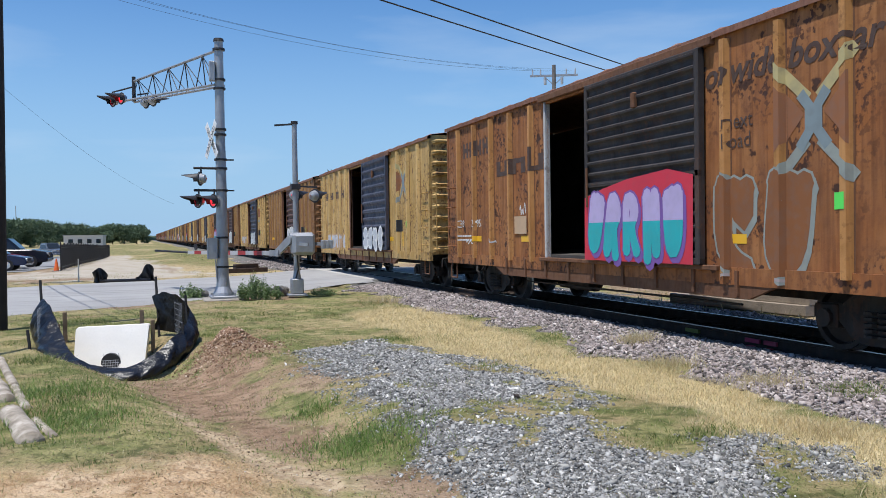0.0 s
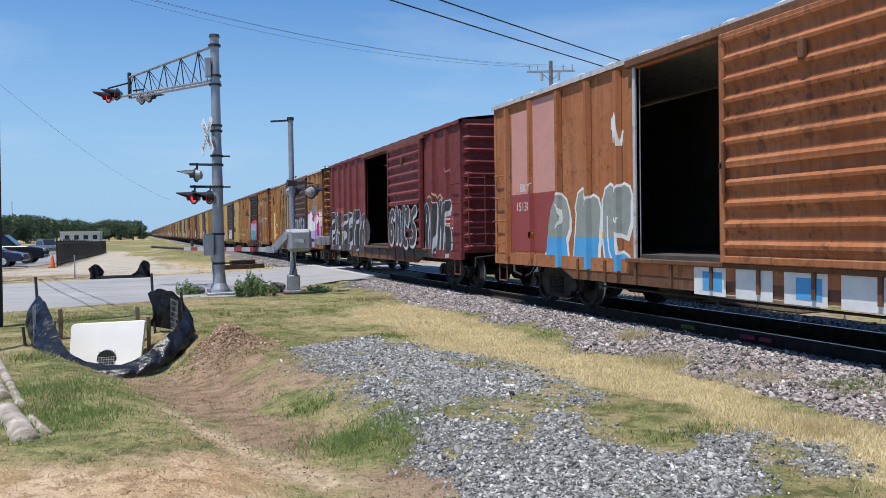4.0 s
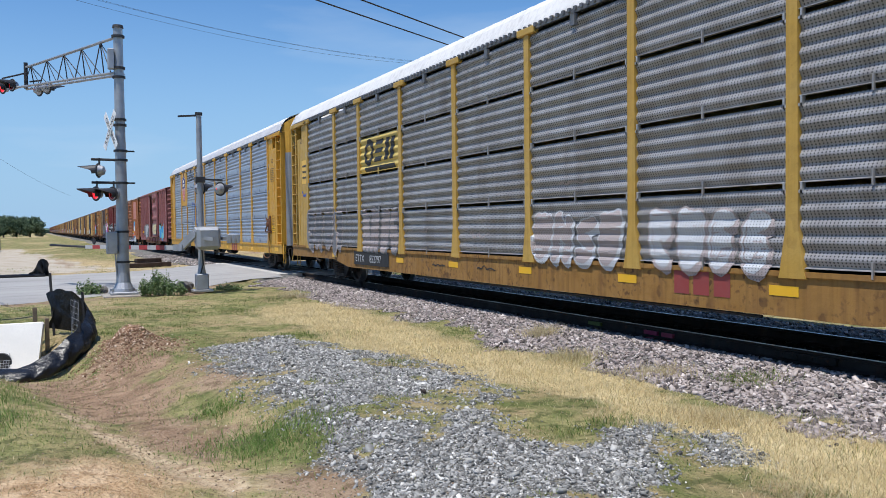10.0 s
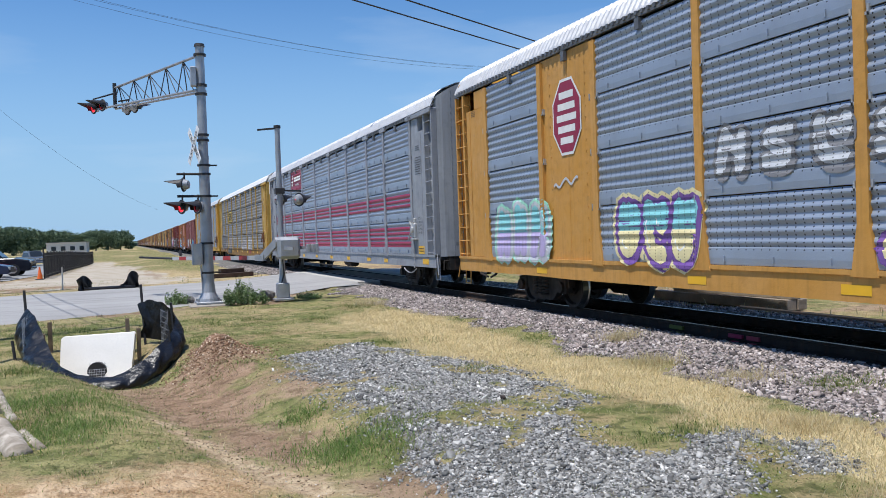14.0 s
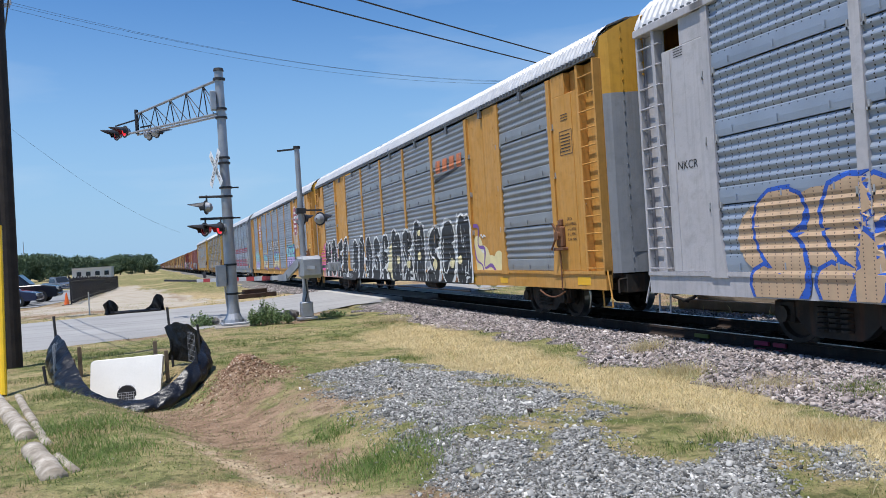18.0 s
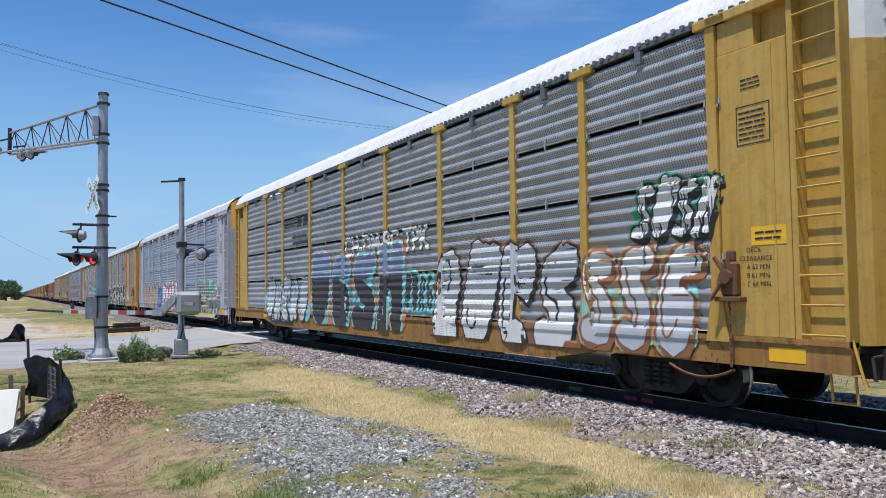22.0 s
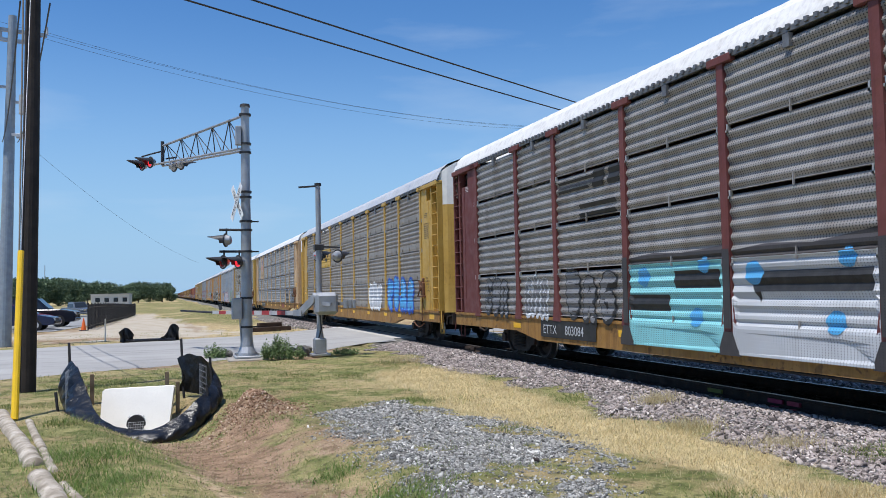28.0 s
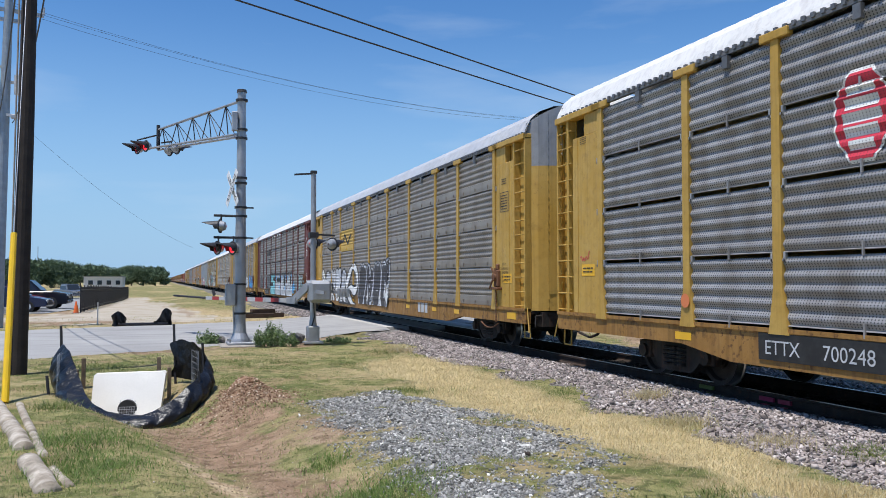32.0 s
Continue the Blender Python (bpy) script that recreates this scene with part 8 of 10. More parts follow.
    wordmark(y, 6.6, 3.1, 3.6, 0.45, 7)
    graffiti(y, -0.6, 1.15, 2.6, 0.6, 4, 115, ["silver"], "white", None, lambda z: 0.158, x=x)
    graffiti(y, 6.2, 1.05, 3.5, 0.5, 5, 116, ["silver"], "tan", None, x=x)
    put(y, 37.45, BH)
    y2 = boxcar("rust-brown boxcar with a dark door", rb_br, dr_br, rf_rust, (5.7, 8.2), (8.0, 11.2))
    graffiti(y2, -0.6, 1.15, 2.6, 0.8, 4, 117, ["silver"], "white", None, lambda z: 0.158, x=x)
    put(y2, 37.45 + 16.9, BH)
    kinds = [y, y2, a, y, y2, y, a, y2, y, b, y, a, y2, a, y, y2, a, c, y2, a, b, y2, a, c, a, y2, c, a, y2, c, a, c, y2, c]
    for i, k in enumerate(kinds):
        n = copy_thing(k, Matrix.Identity(4))
        for q, w in zip(k.children_recursive, n.children_recursive):
            if q.name.startswith("wheelset"):
                SPIN.append((w, AXLE if w.location.y > 0 else -AXLE))
        put(n, 37.45 + 16.9 * (i + 2), BH)


racks()
boxcars()


def motions():
    """The train rolls away along the track; its wheels turn."""
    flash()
    for car, s in TRAIN:
        walk(car, [(t, pose(TRACK_X, s + travel(t), 0)) for t in range(0, 33, 2)])
    made = {}
    for w, k in SPIN:
        if k not in made:
            rows = [(i / FPS, pose(0, k, WHEEL_R, -math.degrees(travel(i / FPS) / WHEEL_R))) for i in range(0, 32 * FPS + 1)]
            walk(w, rows)
            made[k] = w
        else:
            w.rotation_mode = "QUATERNION"
            w.animation_data_create()
            w.animation_data.action = made[k].animation_data.action
            w.animation_data.action_slot = made[k].animation_data.action_slot

# ---- level-crossing signals ----
galv = plain("galvanised_steel", (0.4, 0.41, 0.43), 0.5, 0.55, 0.18, 3.0, 0.15)
alu = plain("cast_aluminium", (0.38, 0.39, 0.41), 0.45, 0.5, 0.15, 4.0, 0.15)
hood_blk = plain("hood_black", (0.03, 0.03, 0.035), 0.5, 0, 0.3)
dark_iron = plain("dark_iron", (0.05, 0.048, 0.05), 0.6, 0.4, 0.3)
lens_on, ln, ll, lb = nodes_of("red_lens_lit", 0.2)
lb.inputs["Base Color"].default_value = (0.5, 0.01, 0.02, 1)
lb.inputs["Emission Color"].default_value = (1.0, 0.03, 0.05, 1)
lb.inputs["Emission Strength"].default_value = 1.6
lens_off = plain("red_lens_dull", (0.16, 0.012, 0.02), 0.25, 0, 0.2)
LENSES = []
RDIR = Vector((0.89, 0.45, 0)).normalized()   # the way along the road towards the track
SIDE = Vector((-0.45, 0.89, 0)).normalized()  # across the road


FACE = Vector((-0.87, -0.5, 0)).normalized()


def lamp(parent, p, face, lit_first, r=0.15):
    """A flashing-light unit: round backing, hood, lens that turns its lit or dull face out."""
    p, f = Vector(p), Vector(face).normalized()
    up = Vector((0, 0, 1))
    sd = f.cross(up).normalized()

    def ring(rad, d, n=20, lift=0.0):
        return [tuple(p + f * d + (sd * math.cos(2 * math.pi * i / n) + up * math.sin(2 * math.pi * i / n)) * rad + up * lift) for i in range(n)]
    mb = MB()
    mb.loft([ring(0.02, -0.2), ring(r * 0.75, -0.16), ring(r * 1.05, -0.04), ring(r * 1.05, 0.0), ring(r * 0.98, 0.01), ring(r * 0.98, -0.06)], closed=True)
    body = part("lamp_housing", mb, alu, parent, "round aluminium lamp housing")
    mb = MB()
    mb.loft([ring(r * 1.3, -0.03, 28), ring(r * 1.34, -0.015, 28), ring(r * 1.3, 0.0, 28), ring(r * 1.0, 0.0, 28), ring(r * 1.0, -0.03, 28), ring(r * 1.3, -0.03, 28)], closed=True)
    part("backing_disc", mb, hood_blk, body, "dark round backing disc")
    mb = MB()
    rows = []
    for a in np.linspace(-0.18 * math.pi, 1.18 * math.pi, 15):
        q = sd * math.cos(a) + up * math.sin(a)
        reach = 0.12 + 0.42 * max(0.0, math.sin(a))
        rows.append([tuple(p + q * r * 1.05), tuple(p + q * r * 1.08 + f * reach - up * 0.04 * max(0, math.sin(a))), tuple(p + q * r * 1.0 + f * reach - up * 0.04 * max(0, math.sin(a))), tuple(p + q * r * 1.0)])
    mb.loft(rows)
    part("hood", mb, hood_blk, body, "black visor hood over the lens")
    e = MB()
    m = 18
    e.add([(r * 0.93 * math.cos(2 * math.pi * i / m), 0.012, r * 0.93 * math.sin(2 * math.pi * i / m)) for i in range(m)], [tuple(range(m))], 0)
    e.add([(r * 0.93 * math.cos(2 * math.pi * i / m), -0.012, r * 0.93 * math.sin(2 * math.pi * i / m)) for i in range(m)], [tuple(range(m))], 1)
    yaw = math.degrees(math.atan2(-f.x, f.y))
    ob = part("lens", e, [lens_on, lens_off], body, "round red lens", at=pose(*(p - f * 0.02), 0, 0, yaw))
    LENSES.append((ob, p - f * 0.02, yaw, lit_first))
    return body


def mast_signal():
    s = thing("cantilever_signal", "grey steel crossing signal mast with a cantilever arm of red lights", "crossing signal")
    mx, my, gz = 2.08, 24.13, -0.16
    mb = MB()
    mb.rod((mx, my, 0.1), (mx, my, 4.0), 0.165, 0.14, 20)
    mb.rod((mx, my, 4.0), (mx, my, 7.08), 0.135, 0.12, 20)
    part("mast", mb, galv, s, smooth=False)
    mb = MB()
    for a, b, r0, r1 in ((gz + 0.06, 0.0, 0.3, 0.28), (0.0, 0.16, 0.26, 0.19), (0.16, 0.42, 0.19, 0.168)):
        mb.rod((mx, my, a), (mx, my, b), r0, r1, 16)
    mb.box(mx - 0.36, mx + 0.36, my - 0.36, my + 0.36, gz, gz + 0.07, 0.015)
    for a in range(4):
        q = math.pi / 4 + a * math.pi / 2
        mb.rod((mx + 0.42 * math.cos(q), my + 0.42 * math.sin(q), gz), (mx + 0.42 * math.cos(q), my + 0.42 * math.sin(q), gz + 0.14), 0.03, n=6)
    part("base_casting", mb, galv, s, "flared base casting bolted down")
    mb = MB()
    mb.box(mx - 0.55, mx + 0.55, my - 0.55, my + 0.55, gz - 0.3, gz, 0.03)
    part("foundation", mb, plain("weathered_concrete", (0.34, 0.31, 0.27), 0.9, 0, 0.25), s, "weathered concrete foundation")
    mb = MB()
    mb.rod((mx, my, 7.08), (mx, my, 7.16), 0.15, 0.13, 16)
    part("mast_cap", mb, dark_iron, s)
    for z in (0.72, 1.55, 2.88, 3.5, 3.75, 4.45, 4.6, 5.75, 6.0, 6.85):
        mb = MB()
        mb.rod((mx, my, z - 0.03), (mx, my, z + 0.03), 0.17 if z > 3.9 else 0.18, n=16)
        mb.bar(Vector((mx, my, z)) + Vector((0.18, 0.02, 0)), Vector((mx, my, z)) + Vector((0.36, 0.02, 0)), 0.05, 0.04) if z in (0.72, 3.75, 2.88) else None
        part("clamp_band", mb, dark_iron, s, "dark clamp band round the mast")
    # arm over the road
    L = 5.45
    o = Vector((mx, my, 0))
    def at(d, z, w=0.0):
        return o + SIDE * d + RDIR * w + Vector((0, 0, z + 0.06 * d))
    mb = MB()
    mb.rod(at(0, 6.85), at(L - 0.35, 6.35), 0.04, n=8)
    for w in (-0.18, 0.18):
        mb.rod(at(0, 5.85, w * 0.8), at(L, 5.72, w), 0.038, n=8)
    part("arm_chord", mb, alu, s, "horizontal truss chords")
    mb = MB()
    for k in range(5):
        d = 0.98 * (k + 0.9)
        zt = 6.85 - 0.5 * d / (L - 0.35)
        zb = 5.85 - 0.13 * d / L
        for w in (-0.16, 0.16):
            if d < L - 0.2:
                mb.rod(at(d, zt), at(d + 0.1, zb, w), 0.016, n=6)
                mb.rod(at(d, zt), at(max(0.1, d - 0.85), zb, w), 0.013, n=6)
    part("arm_lattice", mb, dark_iron, s, "thin lattice bars of the arm")
    mb = MB()
    mb.rod(at(L - 0.35, 5.7), at(L - 0.35, 6.5), 0.06, n=10)
    mb.rod(at(L - 0.6, 6.12, -0.2), at(L + 0.75, 6.05, -0.2), 0.028, n=8)
    mb.rod(at(L - 0.9, 5.95, 0.2), at(L - 0.2, 5.95, 0.2), 0.028, n=8)
    part("arm_head", mb, dark_iron, s)
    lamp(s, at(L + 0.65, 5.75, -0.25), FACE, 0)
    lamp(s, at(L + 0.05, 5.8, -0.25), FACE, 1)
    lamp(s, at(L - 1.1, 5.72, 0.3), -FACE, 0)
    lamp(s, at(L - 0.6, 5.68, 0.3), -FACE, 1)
    mb = MB()
    mb.box(mx - 0.28, mx - 0.12, my - 0.15, my + 0.05, 5.95, 6.5, 0.02)
    part("bell", mb, galv, s, "slim box fixed high on the mast")
    # crossbuck
    cb = plain("sign_white", (0.75, 0.75, 0.75), 0.5, 0, 0.06)
    sign = Vector((-0.96, -0.28, 0)).normalized()
    c0 = o + sign * 0.26 + Vector((0, 0.05, 4.3))
    across = Vector((-sign.y, sign.x, 0))
    for sg in (-1, 1):
        d = (across * sg * 0.64 + Vector((0, 0, 0.77)))
        nrm = sign
        wv = nrm.cross(d).normalized()
        a = MB()
        off = nrm * (0.012 * sg)
        pts = [c0 + off + d * u * 0.61 + wv * v * 0.11 for u, v in ((-1, -1), (1, -1), (1, 1), (-1, 1))]
        a.add([tuple(q) for q in pts] + [tuple(q + nrm * 0.008) for q in pts], [(0, 1, 2, 3), (4, 7, 6, 5), (0, 4, 5, 1), (1, 5, 6, 2), (2, 6, 7, 3), (3, 7, 4, 0)])
        bl = part("crossbuck_blade", a, cb, s, "white crossing sign blade with black letters")
        word = "RAILROAD" if sg > 0 else "CROSSING"
        vs, fs = text_shape(word, 0.19)
        w = max(u for u, _ in vs)
        rd = d if (nrm.cross(Vector((0, 0, 1))) * -1).dot(d) > 0 else -d
        upv = rd.cross(nrm) * -1
        base = c0 + off + nrm * 0.013
        t = MB()
        t.add([tuple(base + rd * (u - w / 2) * 1.02 + upv * (q - 0.065)) for u, q in vs], fs)
        me = bpy.data.meshes.new("lettering")
        me.from_pydata(t.v, [], t.f)
        me.materials.append(black_pt)
        part("lettering", me, None, bl)
    # two pairs of lights on the mast
    for z, ds, lit in ((3.2, (0.55,), (2,)), (2.58, (0.62, 0.2), (0, 1))):
        mb = MB()
        mb.rod(o + Vector((0, -0.05, z + 0.3)), o + Vector((-0.75, -0.1, z + 0.3)), 0.035, n=8)
        part("lamp_bracket", mb, dark_iron, s)
        for d, q in zip(ds, lit):
            mb = MB()
            mb.rod(o + Vector((-d, -0.1, z + 0.34)), o + Vector((-d, -0.1, z)), 0.025, n=8)
            part("lamp_stem", mb, dark_iron, s)
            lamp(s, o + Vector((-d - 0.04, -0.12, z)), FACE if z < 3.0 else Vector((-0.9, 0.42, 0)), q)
    mb = MB()
    mb.box(mx - 0.42, mx - 0.14, my - 0.2, my + 0.1, 0.95, 1.55, 0.02)
    mb.rod((mx - 0.2, my - 0.05, 0.95), (mx - 0.15, my - 0.05, 0.1), 0.02, n=6)
    part("junction_box", mb, alu, s, "grey junction box strapped to the mast")


def gate_signal():
    s = thing("crossing_gate", "grey crossing gate mechanism on a post with a lowered striped arm", "crossing gate")
    px, py, gz = 4.12, 23.82, -0.16
    o = Vector((px, py, 0))
    mb = MB()
    mb.rod((px, py, 0.3), (px, py, 4.78), 0.085, 0.075, 16)
    part("post", mb, galv, s)
    mb = MB()
    mb.rod((px, py, 4.78), (px, py, 4.86), 0.1, n=12)
    mb.bar(o + Vector((0, 0, 4.78)), o + Vector((-0.55, 0.1, 4.74)), 0.05, 0.05)
    part("top_bracket", mb, dark_iron, s)
    mb = MB()
    mb.box(px - 0.13, px + 0.13, py - 0.13, py + 0.13, 2.9, 3.06, 0.01)
    mb.bar(o + Vector((0, 0, 3.0)), o + Vector((0.62, -0.05, 2.97)), 0.04, 0.05)
    part("lamp_bracket", mb, dark_iron, s)
    mb = MB()
    mb.box(px - 0.17, px + 0.17, py - 0.17, py + 0.17, gz + 0.06, 0.34, 0.03)
    mb.box(px - 0.27, px + 0.27, py - 0.27, py + 0.27, gz, gz + 0.06, 0.01)
    mb.rod((px, py, 0.34), (px, py, 0.55), 0.12, 0.09, 12)
    part("base_casting", mb, alu, s, "square base casting")
    mb = MB()
    mb.box(px - 0.2, px + 0.44, py - 0.6, py - 0.1, 1.02, 1.66, 0.08)
    mb.box(px - 0.14, px + 0.38, py - 0.64, py - 0.58, 1.1, 1.58, 0.02)
    part("gate_mechanism", mb, alu, s, "rounded aluminium gate machine housing")
    mb = MB()
    a = o + Vector((-0.2, -0.3, 1.5))
    b = o + Vector((-0.55, 0.05, 1.08))
    mb.bar(a, b, 0.1, 0.2)
    mb.rod(a - Vector((0.04, 0, 0)), a + Vector((0.06, 0, 0)), 0.16, n=14)
    mb.bar(b - SIDE * 0.12, b + SIDE * 0.3, 0.1, 0.18)
    part("gate_hub", mb, alu, s)
    # white greyed in its colour for the arm's shadowed face
    wht, rd = plain("gate_white_shaded", (0.45, 0.45, 0.45), 0.5, 0, 0.08), plain("gate_red", (0.36, 0.03, 0.03), 0.5, 0, 0.15)
    base = b + SIDE * 0.3
    k = 11
    for i in range(k):
        mb = MB()
        h = 0.13 - 0.002 * i
        mb.bar(base + SIDE * 0.42 * i, base + SIDE * 0.42 * (i + 1), 0.05, h)
        part("gate_stripe", mb, rd if i % 2 else wht, s)
    mb = MB()
    mb.rod(base + SIDE * 0.42 * k, base + SIDE * (0.42 * k + 2.2) + Vector((0, 0, 0.05)), 0.035, n=8)
    mb.bar(base + SIDE * 0.42 * (k - 1.2) + Vector((0, 0, 0.1)), base + SIDE * 0.42 * (k - 1.0) + Vector((0, 0, 0.25)), 0.06, 0.1)
    part("gate_tip", mb, dark_iron, s)
    mb = MB()
    c = o - SIDE * 0.2
    for w in (-0.3, 0.25):
        mb.bar(c + RDIR * w + Vector((0, 0, 1.35)), c - SIDE * 0.75 + RDIR * w + Vector((0, 0, 1.32)), 0.05, 0.09)
    for j in range(3):
        mb.box(*(sorted((c.x + 0.45 + 0.12 * j, c.x + 0.53 + 0.12 * j))), c.y - 0.85, c.y - 0.65, 1.2, 1.44, 0.01)
    part("counterweight", mb, galv, s, "dark counterweight plates on arms")
    mb = MB()
    mb.rod(o + Vector((-0.02, -0.2, 1.05)), o + Vector((0.02, -0.14, 0.6)), 0.02, n=6)
    mb.rod(o + Vector((0.02, -0.14, 0.6)), o + Vector((-0.06, -0.1, 0.3)), 0.02, n=6)
    part("cable", mb, hood_blk, s)
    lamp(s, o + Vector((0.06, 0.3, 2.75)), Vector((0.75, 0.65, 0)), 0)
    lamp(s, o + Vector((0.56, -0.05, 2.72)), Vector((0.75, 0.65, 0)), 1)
    mb = MB()
    mb.rod((px, py + 0.1, 2.2), (px, py + 0.1, 2.45), 0.07, n=10)
    part("bell", mb, galv, s)


mast_signal()
gate_signal()


# ---- utility poles and wires ----
wood_dk = plain("creosoted_pole", (0.035, 0.026, 0.022), 0.85, 0, 0.35, 4, 0.4, 30)
steel_bl = plain("weathered_pole_steel", (0.3, 0.34, 0.38), 0.6, 0.3, 0.15)
wire_m = plain("wire_black", (0.02, 0.02, 0.022), 0.6)
porc = plain("porcelain_grey", (0.45, 0.46, 0.48), 0.35)


def wire(name, label, pts, r, mat=None):
    mb = MB()
    side = (Vector(pts[-1]) - Vector(pts[0])).cross(Vector((0, 0, 1))).normalized()
    mb.loft([[tuple(Vector(p) + (side * math.cos(k * math.pi / 3) + Vector((0, 0, math.sin(k * math.pi / 3)))) * r) for k in range(6)] for p in pts], closed=True, caps=True)
    tagged(part(name, mb, mat or wire_m), label, "cable")


def sag(a, b, drop, n=14):
    a, b = Vector(a), Vector(b)
    return [a.lerp(b, i / n) - Vector((0, 0, drop * 4 * (i / n) * (1 - i / n))) for i in range(n + 1)]


p = thing("utility_pole", "dark creosoted timber utility pole by the roadside", "utility pole")
mb = MB()
mb.rod((-2.72, 18.2, -0.3), (-2.66, 18.2, 4.5), 0.17, 0.155, 16)
mb.rod((-2.66, 18.2, 4.5), (-2.6, 18.2, 11.5), 0.155, 0.125, 16)
part("shaft", mb, wood_dk, p)
mb = MB()
mb.rod((-2.87, 18.05, -0.2), (-2.76, 18.05, 11.0), 0.018, n=6)
part("conduit", mb, plain("weathered_conduit", (0.32, 0.27, 0.22), 0.8), p, "thin ground conduit up the pole")
g = thing("guy_wire", "steel guy wire with a bright yellow guard", "guy wire")
mb = MB()
mb.rod((-2.27, 14.06, -0.2), (-2.62, 18.15, 9.6), 0.008, n=6)
part("strand", mb, galv, g)
mb = MB()
a, b = Vector((-2.27, 14.06, -0.2)), Vector((-2.62, 18.15, 9.6))
mb.rod(a, a.lerp(b, 0.27), 0.055, 0.05, 10)
part("guard", mb, plain("guard_yellow", (0.8, 0.5, 0.01), 0.45, 0, 0.08), g, "bright yellow plastic guard")

p = thing("utility_pole", "blue-grey steel utility pole with crossarms, transformer and insulators", "utility pole")
sx, sy = -6.2, 36.1
mb = MB()
mb.rod((sx, sy, -0.3), (sx + 0.25, sy, 13.0), 0.27, 0.15, 18)
part("shaft", mb, steel_bl, p)
for z, w in ((12.4, 1.25), (12.0, 0.9)):
    mb = MB()
    mb.bar((sx - w + 0.2, sy - 0.3 * w, z), (sx + w + 0.2, sy + 0.3 * w, z), 0.12, 0.14)
    part("crossarm", mb, galv, p)
    for k in (-1, -0.4, 0.5, 1):
        mb = MB()
        mb.rod((sx + k * w + 0.2, sy + 0.3 * w * k, z + 0.05), (sx + k * w + 0.2, sy + 0.3 * w * k, z + 0.35), 0.06, 0.045, 8)
        part("insulator", mb, porc, p)
for dx, z, r, h in ((-0.62, 9.6, 0.27, 0.95), (0.62, 9.0, 0.2, 0.75)):
    mb = MB()
    mb.rod((sx + 0.1 + dx, sy - 0.2, z), (sx + 0.1 + dx, sy - 0.2, z + h), r, n=16)
    mb.rod((sx + 0.1 + dx, sy - 0.2, z + h), (sx + 0.1 + dx, sy - 0.2, z + h + 0.25), 0.05, n=8)
    mb.bar((sx + 0.15, sy, z + 0.5), (sx + 0.1 + dx, sy - 0.1, z + 0.5), 0.08, 0.1)
    part("transformer", mb, porc, p, "grey canister transformer")
mb = MB()
mb.bar((sx + 0.2, sy - 0.1, 8.2), (sx + 0.75, sy - 0.3, 8.1), 0.1, 0.1)
mb.box(sx + 0.45, sx + 0.85, sy - 0.45, sy - 0.25, 8.0, 8.18, 0.03)
part("street_light", mb, porc, p, "small flood light on an arm")

p = thing("utility_pole", "timber utility pole with a crossarm beyond the track", "utility pole")
ux, uy = 24.2, 46.1
mb = MB()
mb.rod((ux, uy, -0.2), (ux, uy, 12.0), 0.17, 0.12, 12)
part("shaft", mb, plain("grey_pole_timber", (0.2, 0.18, 0.16), 0.85), p)
for z in (11.35,):
    mb = MB()
    mb.bar((ux - 1.35, uy + 0.62, z), (ux + 1.35, uy - 0.62, z), 0.1, 0.12)
    for k in (-0.6, 0.6):
        mb.bar((ux + k, uy - k * 0.46, z), (ux, uy, z - 0.6), 0.04, 0.05)
    part("crossarm", mb, galv, p)
    for k in (-1.2, -0.75, 0.7, 1.2):
        mb = MB()
        mb.rod((ux + k, uy - k * 0.46, z), (ux + k, uy - k * 0.46, z + 0.4), 0.06, 0.04, 8)
        part("insulator", mb, porc, p)
for k in (-0.5, 0.45):
    mb = MB()
    mb.rod((ux + k, uy - 0.46 * k, 10.8), (ux + k, uy - 0.46 * k, 11.25), 0.09, n=10)
    part("cutout", mb, porc, p)
CW = Vector((16.3, 10.2, 0)).normalized()
for name, q, z0 in (("overhead_cable", (1.8, 25.1), 10.2), ("overhead_cable", (3.3, 24.4), 10.2)):
    q = Vector((*q, 0))
    a, b = q - CW * 34, q + CW * 42
    wire(name, "thick black overhead cable along the road", sag((a.x, a.y, z0 + 0.35), (b.x, b.y, z0 + 0.2), 0.35, 24), 0.028)
for k, (za, zb) in enumerate(((12.75, 11.75), (12.75, 11.75), (12.35, 11.6))):
    wire("power_line", "thin high power line between the poles", sag((sx + 0.2 + (k - 1) * 0.8, sy + 0.3 * (k - 1), za), (ux - 1.2 + k * 1.1, uy + 0.5 - 0.5 * k, zb), 0.9 + 0.12 * k, 16), 0.006)
for dx in (-0.25, 0.3):
    wire("overhead_cable", "sagging black cable slung across the road between two poles", sag((-2.62 + dx, 18.2, 7.7), (sx + 0.15 + dx, sy, 7.9), 0.55, 14), 0.017)
wire("power_line", "thin drooping service line", sag((sx + 0.2, sy, 8.4), (2.0, 62.0, 4.0), 0.6, 12), 0.005)


